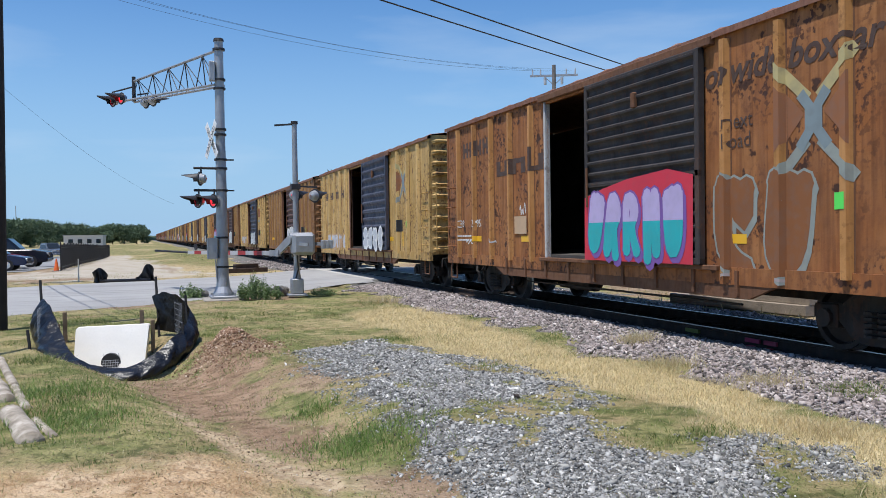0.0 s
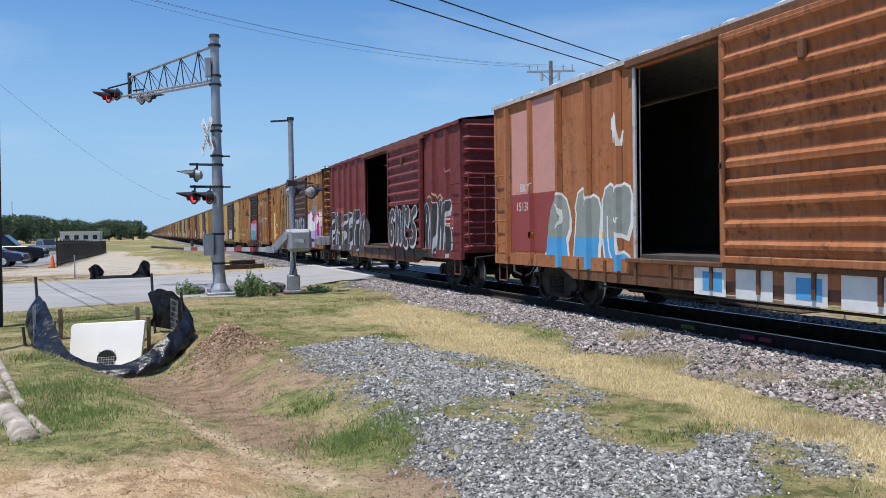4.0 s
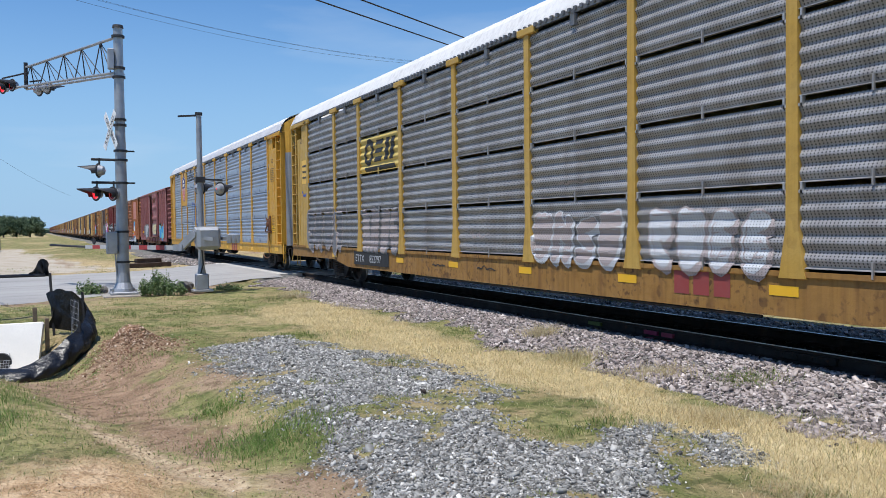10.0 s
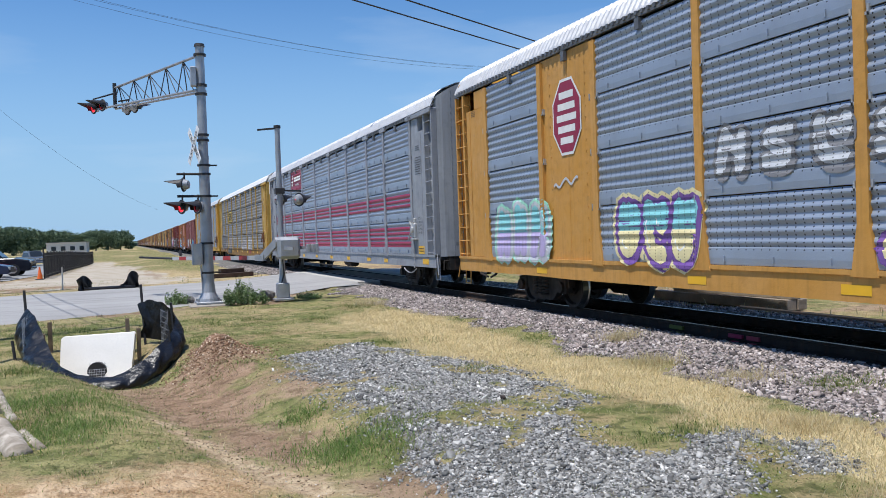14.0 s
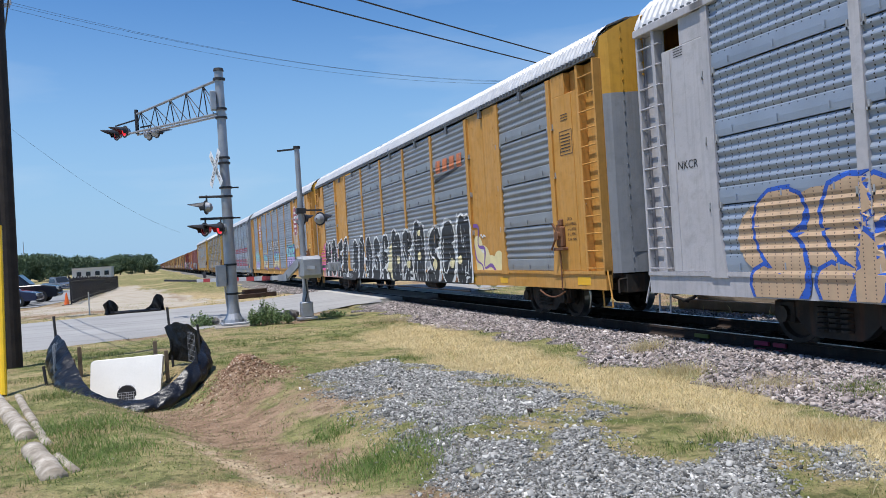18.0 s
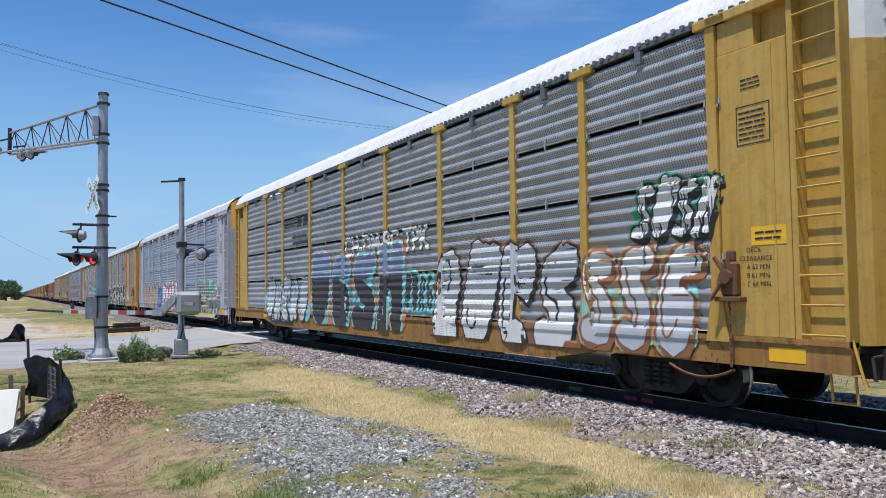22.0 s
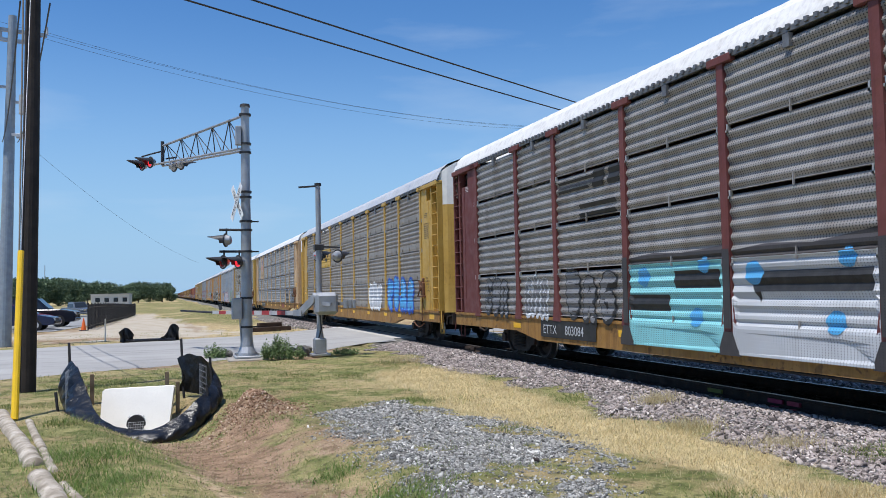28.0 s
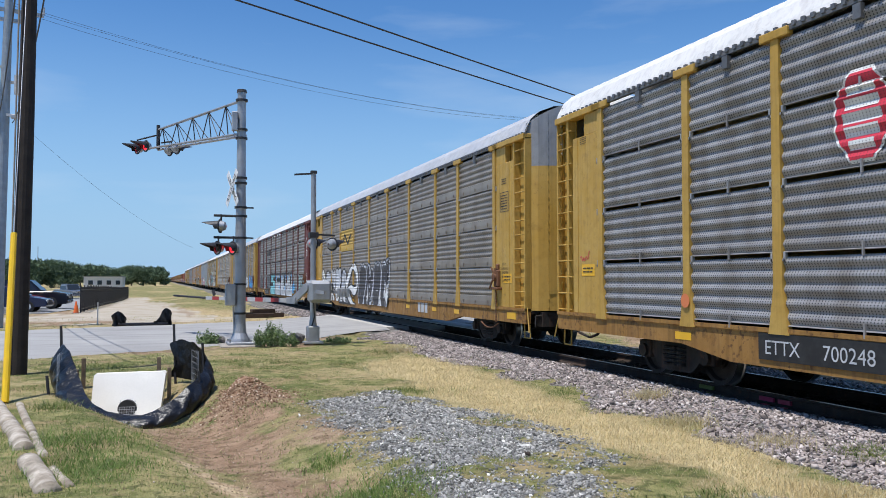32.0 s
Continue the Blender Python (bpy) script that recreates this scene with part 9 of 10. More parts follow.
# ---- drain outlet with silt fence ----
def drain():
    s = thing("drain_headwall", "white concrete drain headwall with a small grated pipe", "drain headwall")
    cw = plain("white_concrete", (0.8, 0.775, 0.72), 0.85, 0, 0.06, 2.0, 0.08, 30)
    tl, tr = Vector((-1.13, 15.6, 0.03)), Vector((0.06, 15.35, 0.06))
    ax = (tr - tl).normalized()
    nr = Vector((-ax.y, ax.x, 0)) * -1
    bm = bmesh.new()
    w, h, r, cu = (tr - tl).length, 0.72, 0.145, 0.52
    ring = [(cu * w + r * math.cos(a), -h + 0.12 + r * math.sin(a)) for a in np.linspace(math.pi * 2, 0, 25)[:-1]]
    outer = [(0.03, -h), (w - 0.03, -h), (w, -0.03), (w - 0.03, 0), (0.03, 0), (0, -0.03)]

    def place(u, v, d):
        return tl + ax * u + Vector((0, 0, v)) + nr * (d + 0.32 * (-v) / h)
    loops = []
    for d in (0.0, -0.14):
        vo = [bm.verts.new(place(u, v, d)) for u, v in outer]
        vi = [bm.verts.new(place(u, v, d)) for u, v in ring]
        eo = [bm.edges.new((vo[i], vo[(i + 1) % len(vo)])) for i in range(len(vo))]
        ei = [bm.edges.new((vi[i], vi[(i + 1) % len(vi)])) for i in range(len(vi))]
        bmesh.ops.triangle_fill(bm, edges=eo + ei, use_beauty=True)
        loops.append((vo, vi))
    for k in (0, 1):
        p, q = loops[0][k], loops[1][k]
        for i in range(len(p)):
            bm.faces.new((p[i], p[(i + 1) % len(p)], q[(i + 1) % len(p)], q[i]))
    mb = MB()
    mb.bm(bm)
    part("slab", mb, cw, s)
    mb = MB()
    c = tl + ax * cu * w + Vector((0, 0, -h + 0.12)) + nr * (-0.5)
    mb.rod(c - nr * 0.2, c + nr * 0.78, 0.16, n=20)
    part("pipe", mb, hood_blk, s, "dark pipe mouth")
    mb = MB()
    for k in range(-3, 4):
        mb.rod(place(cu * w + k * 0.04, -h, 0.03), place(cu * w + k * 0.04, -h + 0.27, 0.03), 0.004, n=5)
        mb.rod(place(cu * w - 0.14, -h + 0.12 + k * 0.04, 0.032), place(cu * w + 0.14, -h + 0.12 + k * 0.04, 0.032), 0.004, n=5)
    part("grate", mb, galv, s, "thin wire grate")
    f = thing("silt_fence", "sagging black plastic silt fence round a drain", "silt fence")
    fab, n, l, b = nodes_of("black_plastic_sheet", 0.32)
    b.inputs["Specular IOR Level"].default_value = 0.5
    vv = coords(n, l, jitter=False)
    l.new(mix(n, l, noise_of(n, l, vv, 4, 5, 0.4, 0.7), (0.004, 0.004, 0.005), (0.013, 0.0135, 0.016)), b.inputs["Base Color"])
    bump(n, l, b, noise_of(n, l, vv, 9, 6, 0.2, 0.8), 0.5, 0.04)
    # the sheet's run, seen from above, with its top and bottom
    run = [(-1.76, 16.4, 0.45, -1.85, 16.45, -0.18), (-1.7, 16.1, 0.52, -1.88, 16.2, -0.2), (-1.56, 15.75, 0.43, -1.82, 15.85, -0.22), (-1.44, 15.35, 0.24, -1.76, 15.5, -0.24), (-1.3, 14.9, 0.0, -1.66, 14.9, -0.27), (-1.16, 14.35, -0.2, -1.5, 14.35, -0.32), (-0.98, 14.0, -0.32, -1.15, 13.9, -0.42), (-0.7, 13.85, -0.42, -0.72, 13.65, -0.6),
           (-0.3, 13.75, -0.46, -0.3, 13.5, -0.64), (0.1, 13.9, -0.3, 0.12, 13.62, -0.6), (0.42, 14.15, -0.06, 0.46, 13.95, -0.48), (0.64, 14.5, 0.1, 0.72, 14.35, -0.32), (0.72, 14.85, 0.28, 0.8, 14.8, -0.22), (0.66, 15.2, 0.44, 0.72, 15.25, -0.18), (0.5, 15.6, 0.55, 0.52, 15.65, -0.15), (0.28, 15.85, 0.58, 0.28, 15.88, -0.12), (0.12, 15.95, 0.5, 0.12, 15.96, -0.1)]
    dense = []
    for i in range(len(run) - 1):
        for k in range(5):
            t = k / 5
            dense.append([run[i][j] + (run[i + 1][j] - run[i][j]) * t for j in range(6)])
    dense.append(list(run[-1]))
    mb = MB()
    rows = []
    for i, (xt, yt, zt, xb, yb, zb) in enumerate(dense):
        row = []
        for k in range(11):
            q = k / 10
            w = math.sin(q * math.pi) * (0.04 * abs(math.sin(i * 0.55 + k * 0.3)) + 0.022 * math.sin(i * 1.7 - k * 0.7)) + 0.05 * math.sin(q * math.pi)
            out = -1 if xt < -0.5 else 1
            row.append((xb + (xt - xb) * q + w * out, yb + (yt - yb) * q - w * 1.2, zb + (zt - zb) * q + 0.012 * math.sin(i * 1.3) * q))
        rows.append(row)
    mb.loft(rows)
    mb.loft([[(a + 0.012, c + 0.012, d) for a, c, d in r] for r in rows])
    part("sheet", mb, fab, f, "crumpled black plastic sheet", smooth=True)
    for x, y, z1 in ((-1.7, 16.3, 0.84), (0.24, 15.9, 0.86), (0.72, 15.2, 0.55), (-1.75, 14.9, 0.1), (0.62, 14.3, 0.15)):
        mb = MB()
        mb.bar((x, y, -0.4), (x - 0.05, y + 0.02, z1), 0.035, 0.035)
        part("fence_post", mb, dark_iron, f)
    for side, xs in ((-1, ((-1.6, 16.2), (-1.68, 15.6), (-1.66, 15.0))), (1, ((0.5, 15.6), (0.6, 15.1), (0.58, 14.6)))):
        mb = MB()
        for k in range(7):
            z = -0.2 + 0.1 * k
            for (xa, ya), (xb, yb) in zip(xs, xs[1:]):
                mb.rod((xa, ya, z), (xb, yb, z - 0.02), 0.0035, n=4)
        for k in range(13):
            t = k / 12 * 2
            i = min(1, int(t))
            x = xs[i][0] + (xs[i + 1][0] - xs[i][0]) * (t - i)
            y = xs[i][1] + (xs[i + 1][1] - xs[i][1]) * (t - i)
            mb.rod((x, y, -0.25), (x, y, 0.42), 0.0035, n=4)
        part("wire_mesh", mb, galv, f, "square wire netting behind the sheet")
    stake = plain("weathered_stake", (0.22, 0.16, 0.1), 0.9, 0, 0.3)
    for x, y, z in ((-1.33, 15.95, 0.28), (-1.42, 15.7, 0.1), (-0.06, 15.75, 0.28), (0.12, 15.45, 0.12)):
        q = thing("wooden_stake", "weathered wooden stake driven beside the drain", "stake", "stakes round the drain")
        mb = MB()
        mb.box(x - 0.035, x + 0.035, y - 0.025, y + 0.025, -0.45, z, 0.006)
        part("shaft", mb, stake, q)
    f2 = thing("silt_fence", "low black silt fence across the road", "silt fence")
    for x0, x1, zt in ((-1.95, -1.4, 0.62), (-0.35, 0.35, 0.72)):
        mb = MB()
        rows = []
        for k in range(9):
            t = k / 8
            top = zt * (math.sin(math.pi * (0.25 + 0.6 * t)) if x0 < -1 else 0.25 + 0.75 * math.sin(math.pi * t * 0.72) ** 2)
            rows.append([(x0 + (x1 - x0) * t + 0.03 * math.sin(5 * k + j), 35.6 + 0.2 * math.sin(2 * k + j), -0.2 + top * j / 4) for j in range(5)])
        mb.loft(rows)
        mb.loft([[(a, c + 0.06, d) for a, c, d in r] for r in rows])
        part("sheet", mb, fab, f2, smooth=True)
    mb = MB()
    mb.rod((-1.7, 35.5, -0.12), (0.2, 35.5, -0.12), 0.07, n=8)
    part("roll", mb, fab, f2)


drain()


# ---- kerb and slab at the left ----
def kerbs():
    kc = plain("bleached_kerb_concrete", (0.33, 0.27, 0.2), 0.9, 0, 0.4, 5.0, 0.6, 30, (0.56, 0.5, 0.42))
    s = thing("kerb", "broken pale concrete kerb edging a slab", "kerb")
    runs = (([(-2.6, 14.9), (-2.2, 13.2), (-1.86, 11.9)], 0.12), ([(-1.84, 11.8), (-1.62, 10.9), (-1.44, 10.1)], 0.12), ([(-1.3, 9.4), (-1.12, 8.75), (-0.95, 8.05)], 0.125),
            ([(-2.05, 13.9), (-1.75, 12.4), (-1.5, 11.2)], 0.06), ([(-1.48, 11.1), (-1.3, 10.2), (-1.16, 9.6)], 0.055), ([(-1.02, 9.0), (-0.9, 8.6), (-0.78, 8.2)], 0.05))
    for i, (pts, r) in enumerate(runs):
        mb = MB()
        rows = []
        fine = smooth(pts, 6)
        for j, q in enumerate(fine):
            p, e = Vector((*q, 0)), Vector((*fine[min(j + 1, len(fine) - 1)], 0)) - Vector((*fine[max(j - 1, 0)], 0))
            sd = Vector((e.y, -e.x, 0)).normalized()
            z = float(height(p.x, p.y))
            rows.append([tuple(p + (sd * math.cos(k * math.pi / 7) * 1.1 + Vector((0, 0, math.sin(k * math.pi / 7)))) * r * 0.85 * (1 + 0.035 * math.sin(i * 5 + j * 1.1 + k * 0.5)) + Vector((0, 0, z - 0.01))) for k in range(14)])
        mb.loft(rows, closed=True, caps=True)
        part("kerb_stone", mb, kc, s, smooth=True)
    s2 = thing("concrete_slab", "pale weathered concrete slab by the kerb", "slab")
    for k, (x0, y0) in enumerate(((-3.05, 13.9), (-2.7, 12.5), (-2.35, 11.2))):
        mb = MB()
        mb.add([(x0 - 0.5, y0 + 0.1, -0.16), (x0 + 0.22, y0 + 0.1, -0.14), (x0 + 0.55, y0 - 1.2, -0.14), (x0 - 0.2, y0 - 1.2, -0.16),
                (x0 - 0.5, y0 + 0.1, -0.3), (x0 + 0.22, y0 + 0.1, -0.3), (x0 + 0.55, y0 - 1.2, -0.3), (x0 - 0.2, y0 - 1.2, -0.3)],
               [(0, 1, 2, 3), (7, 6, 5, 4), (0, 4, 5, 1), (1, 5, 6, 2), (2, 6, 7, 3), (3, 7, 4, 0)])
        part("slab", mb, kc, s2)


kerbs()


# ---- timbers, rubble, bush ----
old_tie = plain("old_sleeper_timber", (0.07, 0.045, 0.033), 0.9, 0, 0.35, 3, 0.5, 25)
grey_tim = plain("silvered_timber", (0.3, 0.25, 0.2), 0.9, 0, 0.25, 3, 0.5, 25)
for x, y, z, a, ln in ((4.5, 41.5, -0.09, 15, 1.5), (5.0, 42.0, -0.09, 8, 1.6), (4.7, 41.75, 0.12, 24, 1.3), (5.4, 43.4, -0.09, 80, 1.4)):
    mb = MB()
    mb.box(-ln / 2, ln / 2, -0.12, 0.12, -0.11, 0.11, 0.015)
    o = part("railway_sleeper", mb, old_tie, at=pose(x, y, z, 0, 0, a))
    tagged(o, "old brown timber sleeper dumped in a pile", "sleeper", "pile of old sleepers")
for k, (x, z) in enumerate(((12.35, -0.08), (12.62, -0.08), (12.45, 0.14))):
    mb = MB()
    mb.box(-0.125, 0.125, -2.1, 2.1 - 0.3 * k, -0.11, 0.11, 0.012)
    o = part("timber_beam", mb, grey_tim, at=pose(x, 15.1, z, 0, 0, 3))
    tagged(o, "weathered grey timber beam stacked beyond the track", "timber", "stack of timber beams")
rub = plain("broken_concrete", (0.16, 0.15, 0.14), 0.9, 0, 0.3)
for k, (x, y, r) in enumerate(((3.45, 24.6, 0.16), (3.75, 24.5, 0.2), (3.95, 24.7, 0.14), (1.6, 24.9, 0.13))):
    bm = bmesh.new()
    bmesh.ops.create_icosphere(bm, subdivisions=2, radius=r)
    for q in bm.verts:
        q.co *= 0.8 + 0.45 * noise.noise(q.co * 5 + Vector((k * 3, 0, 0)))
        q.co.x *= 1.5
    mb = MB()
    mb.bm(bm)
    o = part("rubble_block", mb, rub, at=pose(x, y, -0.12 + r * 0.4, 20 * k, 10, 40 * k))
    tagged(o, "dark broken lump of concrete among weeds", "rubble", "rubble by the signal")


def leaf_cloud(cx, cy, z0, rx, ry, h, n, size, seed, shape="dome"):
    """Many small bent leaves filling an uneven dome."""
    g = np.random.default_rng(seed)
    u = g.uniform(-1, 1, (n * 3, 3))
    u = u[np.linalg.norm(u, axis=1) < 1][:n]
    k = len(u)
    wob = 0.75 + 0.5 * fbm(u[:, 0] * 2 + seed, u[:, 1] * 2 + u[:, 2], 1.5, 2, seed)
    p = np.stack([cx + u[:, 0] * rx * wob, cy + u[:, 1] * ry * wob, z0 + (u[:, 2] * 0.5 + 0.5) * h * wob], -1)
    d = g.normal(size=(k, 3))
    d /= np.linalg.norm(d, axis=1)[:, None]
    e = np.cross(d, g.normal(size=(k, 3)))
    e /= np.linalg.norm(e, axis=1)[:, None]
    s = size * g.uniform(0.6, 1.3, k)[:, None]
    v = np.stack([p - d * s, p + e * s * 0.45, p + d * s, p - e * s * 0.45], 1).reshape(-1, 3)
    f = np.arange(k * 4).reshape(k, 4)
    return v, f


leaf_g = island_mat("weed_leaves", [(0.0, (0.08, 0.14, 0.045)), (0.5, (0.16, 0.24, 0.09)), (1.0, (0.28, 0.35, 0.17))], 0.7)
# tree greens are lightened and cooled, putting distance haze in the leaf colour
leaf_t = island_mat("tree_leaves", [(0.0, (0.07, 0.115, 0.065)), (0.5, (0.11, 0.17, 0.095)), (1.0, (0.16, 0.22, 0.125))], 0.75)
bark = plain("bark", (0.11, 0.085, 0.065), 0.9, 0, 0.3, 3, 0.5, 20)


def leafy(name, v, f, mat, parent):
    me = bpy.data.meshes.new(name)
    me.from_pydata(v.tolist(), [], f.tolist())
    me.materials.append(mat)
    return part(name, me, None, parent)


def weed(x, y, r, h, n, seed, label):
    s = thing("weed_bush", label, "bush", "weeds round the signal")
    z = float(height(x, y))
    mb = MB()
    g = random.Random(seed)
    vs, fs, k = [], [], 0
    for i in range(26):
        mb = MB()
        a, q = g.uniform(0, 6.28), (g.uniform(0, 1) ** 0.6) * r
        foot = Vector((x + 0.5 * q * math.cos(a), y + 0.5 * q * math.sin(a), z - 0.05))
        tip = Vector((x + q * math.cos(a), y + q * math.sin(a), z + h * g.uniform(0.45, 1.05) * (1.1 - 0.5 * q / r)))
        mb.rod(foot, tip, 0.006, 0.002, 4)
        part("stem", mb, leaf_g, s)
        c = foot.lerp(tip, 0.55)
        v, f = leaf_cloud(c.x, c.y, foot.z + 0.06, 0.1, 0.1, (tip.z - foot.z) * 1.0, n // 9, 0.034, seed * 50 + i)
        vs.append(v)
        fs.append(f + k)
        k += len(v)
    v, f = np.concatenate(vs), np.concatenate(fs)
    leafy("leaves", v, f, leaf_g, s)


weed(2.85, 23.6, 0.5, 0.85, 900, 1, "leafy green weed bush at the foot of the signal")
weed(3.3, 23.3, 0.32, 0.5, 400, 2, "yellowing weed bush between the signals")
weed(1.25, 24.9, 0.4, 0.45, 450, 3, "low green weeds by the road edge")
weed(4.9, 24.2, 0.5, 0.22, 260, 4, "low dark weeds by the gate post")


# ---- trees ----
def tree(x, y, h, r, seed, label, n=1500, leaf=0.3, low=0.25):
    s = thing("tree", label, "tree", "trees in the distance")
    g = random.Random(seed)
    mb = MB()
    z = -0.3
    mb.rod((x, y, z), (x + 0.1, y, z + h * 0.35), 0.035 * h, 0.022 * h, 8)
    vs, fs, k = [], [], 0
    for i in range(14):
        a = g.uniform(0, 6.28)
        q = r * g.uniform(0.1, 0.78)
        c = Vector((x + q * math.cos(a), y + q * math.sin(a), z + h * g.uniform(low + 0.15, 0.8)))
        mb.rod((x + 0.1, y, z + h * g.uniform(0.18, 0.4)), c, 0.012 * h, 0.004 * h, 6)
        rr = r * g.uniform(0.34, 0.55)
        v, f = leaf_cloud(c.x, c.y, c.z - rr * 0.6, rr, rr, rr * 1.35, n // 14, leaf, seed * 10 + i)
        vs.append(v)
        fs.append(f + k)
        k += len(v)
    part("trunk", mb, bark, s)
    leafy("crown", np.concatenate(vs), np.concatenate(fs), leaf_t, s)
    return s


t1 = tree(-10.0, 290, 7.1, 5.2, 1, "broad dark green tree in the distance", 7000, 0.3, 0.0)
t2 = tree(-2.6, 292, 7.7, 4.0, 2, "round dark green tree in the distance", 6000, 0.3, 0.0)
t3 = tree(-14.5, 295, 6.4, 4.4, 3, "dark green tree in the distance", 6000, 0.3, 0.0)
for i, (x, y, k) in enumerate(((-6.4, 291, t3), (-25, 235, t3), (-28, 215, t1), (-33, 210, t1), (-38, 206, t2), (-43, 208, t2), (-48, 206, t1), (-53, 220, t2), (-58, 206, t2), (-63, 216, t2), (-22, 250, t3), (-20, 268, t3), (-26, 222, t1), (-69, 205, t1), (-76, 202, t2), (-31, 212, t3), (-36, 209, t2), (-83, 198, t1), (-41, 211, t1))):
    base = {t1: (-10.0, 290), t2: (-2.6, 292), t3: (-14.5, 295)}[k]
    copy_thing(k, pose(x - base[0], y - base[1], 0))
tree(17.2, 77, 9.2, 2.4, 5, "green treetop showing above the train", 1400, 0.16, 0.3)
tree(19.8, 110, 10.6, 2.8, 6, "green treetop showing above the train", 1400, 0.2, 0.3)
wood, n, l, b = nodes_of("far_woods", 0.95)
hz = MB()
g = random.Random(4)
rows = []
for i in range(140):
    x = -900 + i * 13.5
    zt = 7 + 5 * g.random() if x < -20 else 3.5 + 3 * g.random()
    rows.append([(x, 900, -2), (x + g.uniform(-3, 3), 900 + g.uniform(-10, 10), zt * 0.6), (x, 905, zt), (x, 915, zt * 0.8)])
hz.loft(rows)
v = coords(n, l, jitter=False)
l.new(mix(n, l, noise_of(n, l, v, 0.25, 6, 0.35, 0.65), (0.05, 0.085, 0.06), (0.1, 0.14, 0.09)), b.inputs["Base Color"])
tagged(part("far_woods", hz, wood), "low hazy line of woods on the horizon", "woods", kind="stuff")


# ---- iron fence, cone, cars, building beyond the road ----
def iron_fence():
    s = thing("iron_fence", "black metal picket fence along the lot", "fence")
    m = plain("black_fence_paint", (0.02, 0.02, 0.024), 0.5, 0.2, 0.3)
    y0, y1, x0 = 51.0, 119.0, -4.45
    fall = lambda y: float(height(x0, y)) + 0.2
    k = 30
    mb = MB()
    mb.box(-0.012, 0.012, -0.022, 0.022, -0.16, 1.28)
    picket = mb.mesh("picket", m)
    rest = MB()
    for i in range(k):
        a = y0 + (y1 - y0) * i / k
        b = y0 + (y1 - y0) * (i + 1) / k
        for j in range(16):
            y = a + (b - a) * (j + 0.5) / 16
            if i < 18:
                part("picket", picket, None, s, at=pose(x0, y, fall(y)))
                continue
            rest.box(x0 - 0.012, x0 + 0.012, y - 0.022, y + 0.022, fall(y) - 0.16, fall(y) + 1.28)
        for z in (0.0, 1.1):
            mb = MB()
            mb.bar((x0, a, z + fall(a)), (x0, b, z + fall(b)), 0.04, 0.05)
            part("fence_rail", mb, m, s)
        mb = MB()
        mb.box(x0 - 0.04, x0 + 0.04, a - 0.04, a + 0.04, fall(a) - 0.3, fall(a) + 1.36, 0.008)
        part("fence_post", mb, m, s)
    for j in range(60):
        rest.box(x0 - 4.5 + j * 0.075, x0 - 4.475 + j * 0.075, y1 - 0.02, y1 + 0.02, fall(y1) - 0.16, fall(y1) + 1.28)
    tagged(part("far_pickets", rest, m, s), kind="stuff")


iron_fence()
cone = thing("traffic_cone", "orange traffic cone with a square base", "traffic cone")
mb = MB()
mb.rod((-4.65, 50.6, -0.17), (-4.65, 50.6, 0.5), 0.15, 0.03, 14)
part("body", mb, plain("cone_orange", (0.8, 0.14, 0.02), 0.5, 0, 0.1), cone)
mb = MB()
mb.box(-4.87, -4.43, 50.38, 50.82, -0.2, -0.16, 0.01)
part("base", mb, hood_blk, cone)
marker = thing("marker_stake", "thin white survey stake in the verge", "stake")
mb = MB()
mb.bar((-2.6, 37.4, -0.25), (-2.6, 37.4, 0.75), 0.05, 0.03)
part("shaft", mb, plain("stake_white", (0.7, 0.68, 0.62), 0.8), marker)

lot, n, l, b = nodes_of("lot_asphalt", 0.9)
v = coords(n, l, jitter=False)
l.new(mix(n, l, noise_of(n, l, v, 0.6, 6, 0.3, 0.7), (0.2, 0.2, 0.2), (0.3, 0.3, 0.295)), b.inputs["Base Color"])
mb = MB()
rows = []
for y in range(50, 124, 4):
    edge = -5.2 - max(0.0, (58 - y) * 0.12)
    rows.append([(x, y, float(height(-8.0, y)) + (0.05 if k else 0.035)) for k, x in enumerate((-60.0, -30.0, -16.0, edge))])
mb.loft(rows)
tagged(part("parking_lot", mb, lot), "grey asphalt parking lot behind the fence", "parking lot", kind="structure")
glass, n, l, b = nodes_of("car_glass", 0.08)
b.inputs["Base Color"].default_value = (0.02, 0.025, 0.03, 1)
tyre = plain("tyre_rubber", (0.02, 0.02, 0.02), 0.8)
chrome = plain("bright_trim", (0.6, 0.6, 0.62), 0.2, 0.9, 0.05)
lightm = plain("lamp_lens", (0.6, 0.6, 0.58), 0.15)


def car_paint(name, col):
    return plain(name, col, 0.22, 0.1, 0.1, 2, 0.0)


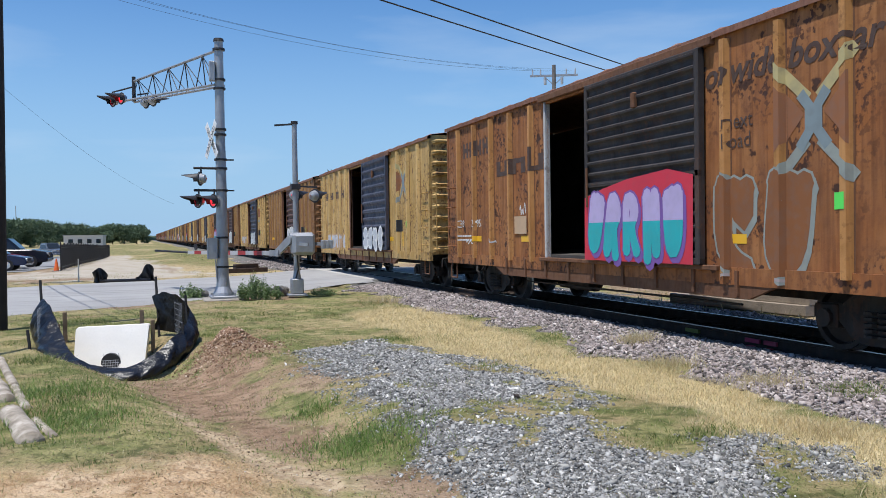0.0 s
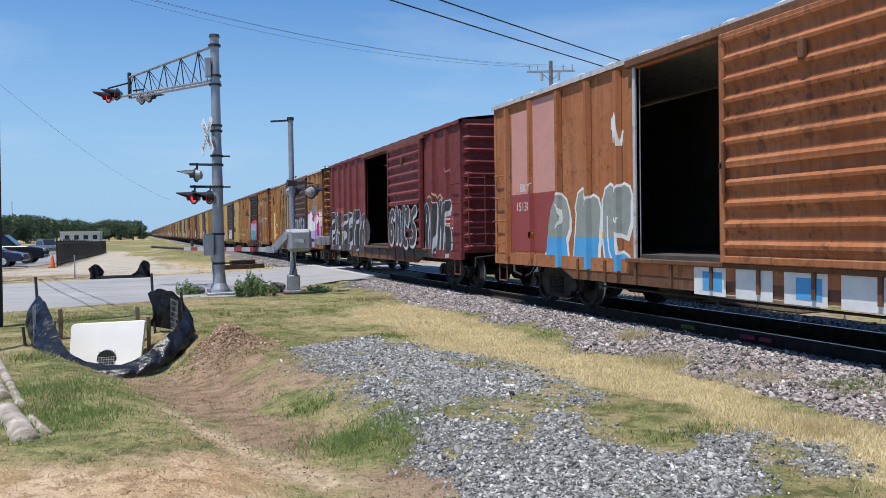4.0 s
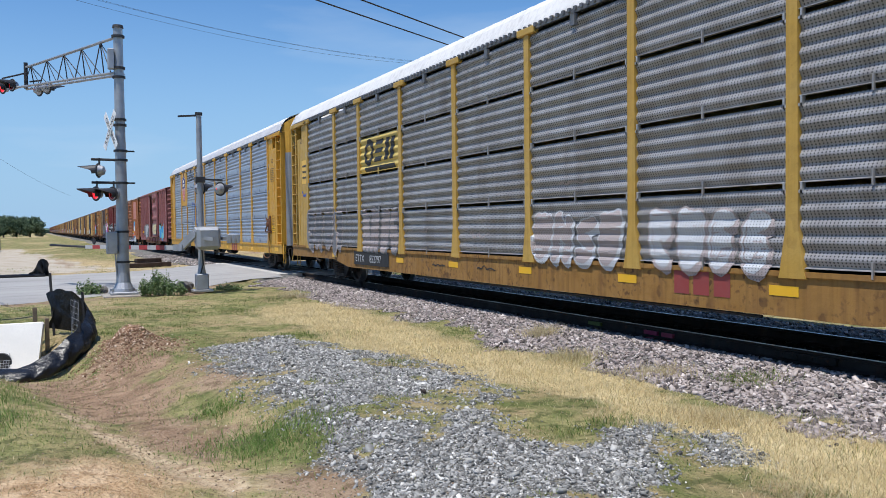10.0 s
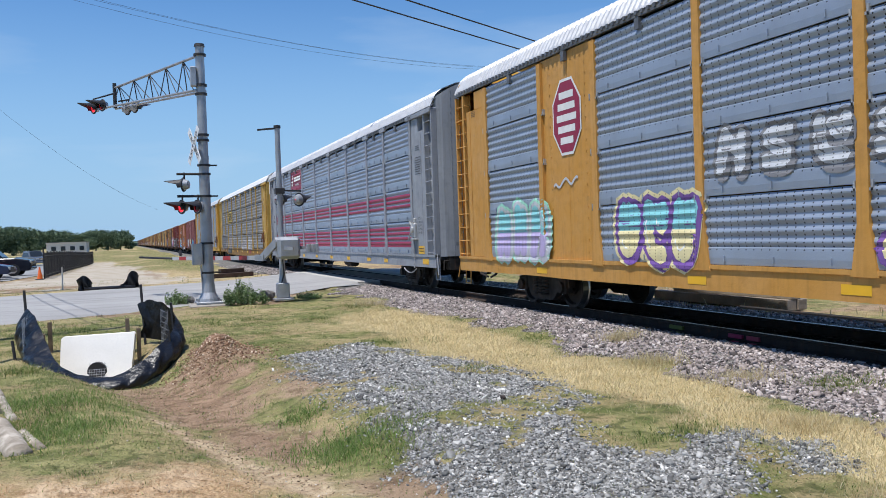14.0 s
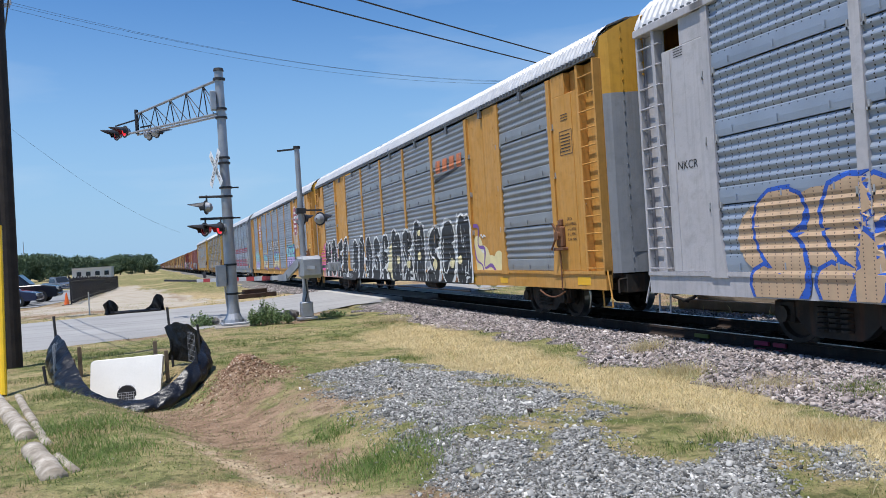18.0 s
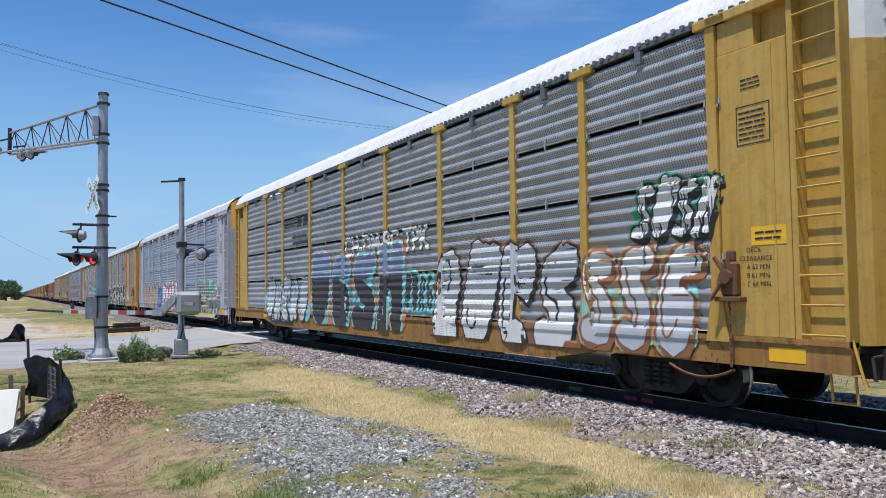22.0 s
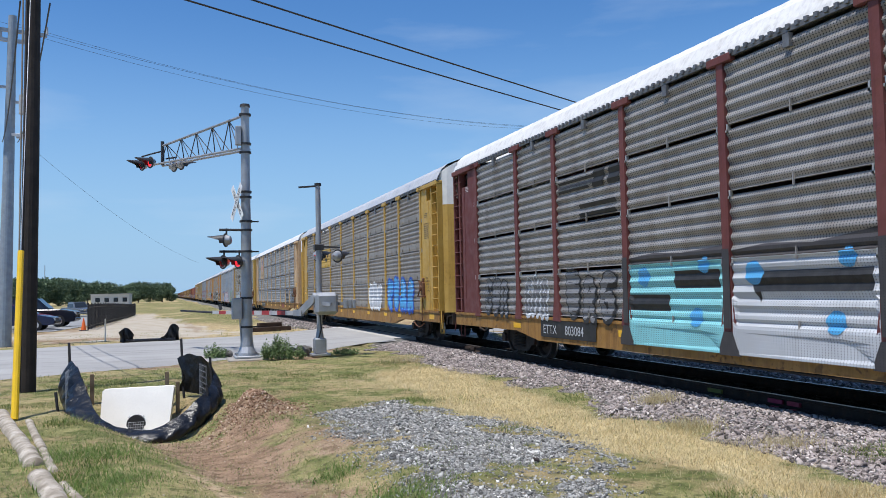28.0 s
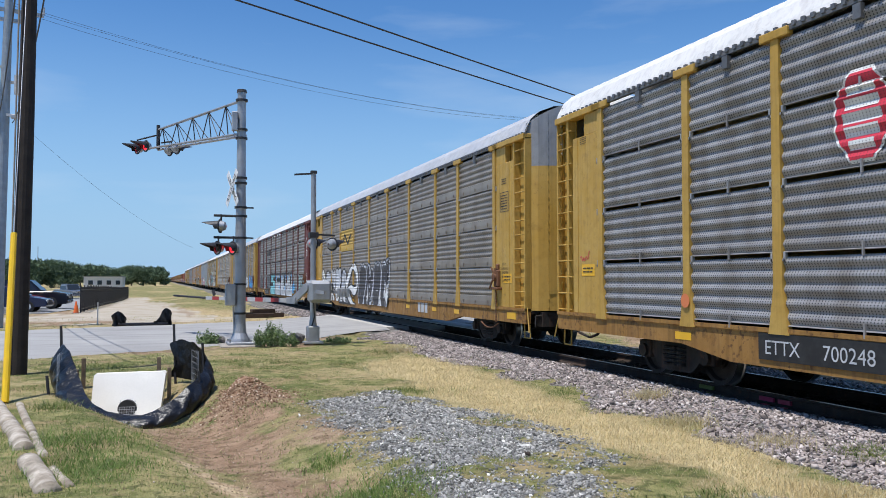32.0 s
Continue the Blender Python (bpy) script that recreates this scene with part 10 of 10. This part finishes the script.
def vehicle(label, cat, col, pos, turn, pickup=False, k=1.0):
    """A parked car or pickup: body, cabin, panes, wheels, lamps. It faces along its own +x."""
    s = thing("parked_" + cat.replace(" ", "_"), label, cat, "vehicles parked in the lot", at=pose(pos[0], pos[1], float(height(-8.0, pos[1])) + 0.05, 0, 0, turn))
    L, W = (5.7, 1.95) if pickup else (4.7, 1.8)
    H, belt = (1.85, 1.15) if pickup else (1.48, 0.92)
    m = car_paint("car_paint_" + label.split()[0], col)
    mb = MB()
    f, r = L / 2, -L / 2
    out = [(r, 0.42), (r + 0.02, belt - 0.06), (r + 0.12, belt), (f - 0.9, belt - 0.02), (f - 0.12, belt - 0.16), (f, belt - 0.35), (f, 0.4), (f - 0.1, 0.32), (r + 0.1, 0.32)]
    rows = []
    for w, q in ((-W / 2, 0.93), (-W / 2 + 0.05, 1.0), (W / 2 - 0.05, 1.0), (W / 2, 0.93)):
        rows.append([(x * (0.985 if q < 1 else 1), w, 0.34 + (z - 0.34) * q) for x, z in out])
    mb.loft(rows, closed=True, caps=True)
    part("body", mb, m, s)
    if pickup:
        cab = [(-0.95, belt), (-0.85, H), (0.55, H), (1.25, belt)]
    else:
        cab = [(-1.85, belt), (-1.0, H), (0.45, H), (1.25, belt)]
    mb = MB()
    mb.loft([[(x, w * (1 if z <= belt else 0.82), z) for x, z in cab] for w in (-W / 2 + 0.06, W / 2 - 0.06)], closed=True, caps=True)
    part("cabin", mb, m, s)
    for w in (-1, 1):
        mb = MB()
        yb, yt = w * (W / 2 - 0.05), w * ((W / 2 - 0.06) * 0.82 + 0.012)
        c = [(cab[0][0] + 0.2, belt + 0.04, yb), (cab[1][0] + 0.1, H - 0.08, yt), (cab[2][0] - 0.05, H - 0.08, yt), (cab[3][0] - 0.2, belt + 0.04, yb)]
        mb.add([(x, y, z) for x, z, y in c], [(0, 1, 2, 3)])
        part("side_window", mb, glass, s)
    mb = MB()
    a, c = cab[2], cab[3]
    mb.add([(c[0] - 0.02, -W / 2 + 0.2, belt + 0.05), (c[0] - 0.02, W / 2 - 0.2, belt + 0.05), (a[0] + 0.05, W / 2 - 0.32, H - 0.06), (a[0] + 0.05, -W / 2 + 0.32, H - 0.06)], [(0, 1, 2, 3)])
    for q in range(4):
        x, y, z = mb.v[q]
        mb.v[q] = (x + 0.02, y, z + 0.01)
    part("windscreen", mb, glass, s)
    R = 0.39 if pickup else 0.33
    for x in (f - 1.0, r + 1.05):
        for w in (-1, 1):
            mb = MB()
            mb.rod((x, w * (W / 2 - 0.22), R), (x, w * (W / 2 + 0.01), R), R, n=22)
            wh = part("wheel", mb, tyre, s)
            mb = MB()
            mb.rod((x, w * (W / 2), R), (x, w * (W / 2 + 0.025), R), R * 0.62, R * 0.55, n=16)
            part("rim", mb, chrome, wh)
    for w in (-1, 1):
        mb = MB()
        mb.box(f - 0.06, f + 0.015, *sorted((w * (W / 2 - 0.12), w * (W / 2 - 0.5))), belt - 0.36, belt - 0.2, 0.01)
        part("headlight", mb, lightm, s)
    mb = MB()
    mb.box(f - 0.02, f + 0.03, -W / 2 + 0.55, W / 2 - 0.55, belt - 0.45, belt - 0.2, 0.01)
    mb.box(f - 0.05, f + 0.05, -W / 2 + 0.1, W / 2 - 0.1, 0.42, 0.56, 0.02)
    part("grille", mb, chrome if pickup else hood_blk, s)


vehicle("navy sedan parked in the lot", "car", (0.012, 0.02, 0.06), (-8.6, 53.0), -4)
vehicle("red car parked in the lot", "car", (0.28, 0.02, 0.04), (-9.2, 56.0), -4)
vehicle("black pickup truck parked in the lot", "pickup truck", (0.012, 0.014, 0.022), (-8.6, 59.0), -4, True)
vehicle("slate-grey pickup truck parked further back", "pickup truck", (0.12, 0.14, 0.17), (-11.2, 114.0), -62, True)
bl = thing("low_building", "long low white building beyond the lot", "building")
mb = MB()
mb.box(-14.2, -7.4, 168, 180, -0.6, 2.2)
part("wall", mb, plain("building_white", (0.62, 0.62, 0.6), 0.8, 0, 0.06), bl)
mb = MB()
mb.box(-14.35, -7.25, 167.8, 180.2, 2.2, 2.34)
part("roof", mb, plain("building_roof_grey", (0.5, 0.5, 0.5), 0.7), bl)
for k in range(4):
    mb = MB()
    mb.box(-13.4 + 1.6 * k, -12.6 + 1.6 * k, 167.95, 168.0, 0.8, 1.6)
    part("window", mb, glass, bl)
pl = thing("lamp_pole", "slim distant lamp pole above the trees", "pole")
mb = MB()
mb.rod((-31.5, 240, -0.3), (-31.5, 240, 10.5), 0.13, 0.08, 8)
part("shaft", mb, galv, pl)


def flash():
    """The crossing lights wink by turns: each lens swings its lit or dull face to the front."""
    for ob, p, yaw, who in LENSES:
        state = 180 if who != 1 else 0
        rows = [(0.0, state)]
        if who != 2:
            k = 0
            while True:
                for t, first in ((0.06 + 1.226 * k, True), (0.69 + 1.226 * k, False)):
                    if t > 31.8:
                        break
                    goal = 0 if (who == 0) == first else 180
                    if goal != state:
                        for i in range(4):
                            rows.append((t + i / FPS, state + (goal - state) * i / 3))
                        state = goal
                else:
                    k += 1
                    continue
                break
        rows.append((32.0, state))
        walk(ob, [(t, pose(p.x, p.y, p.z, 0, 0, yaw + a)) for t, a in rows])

motions()
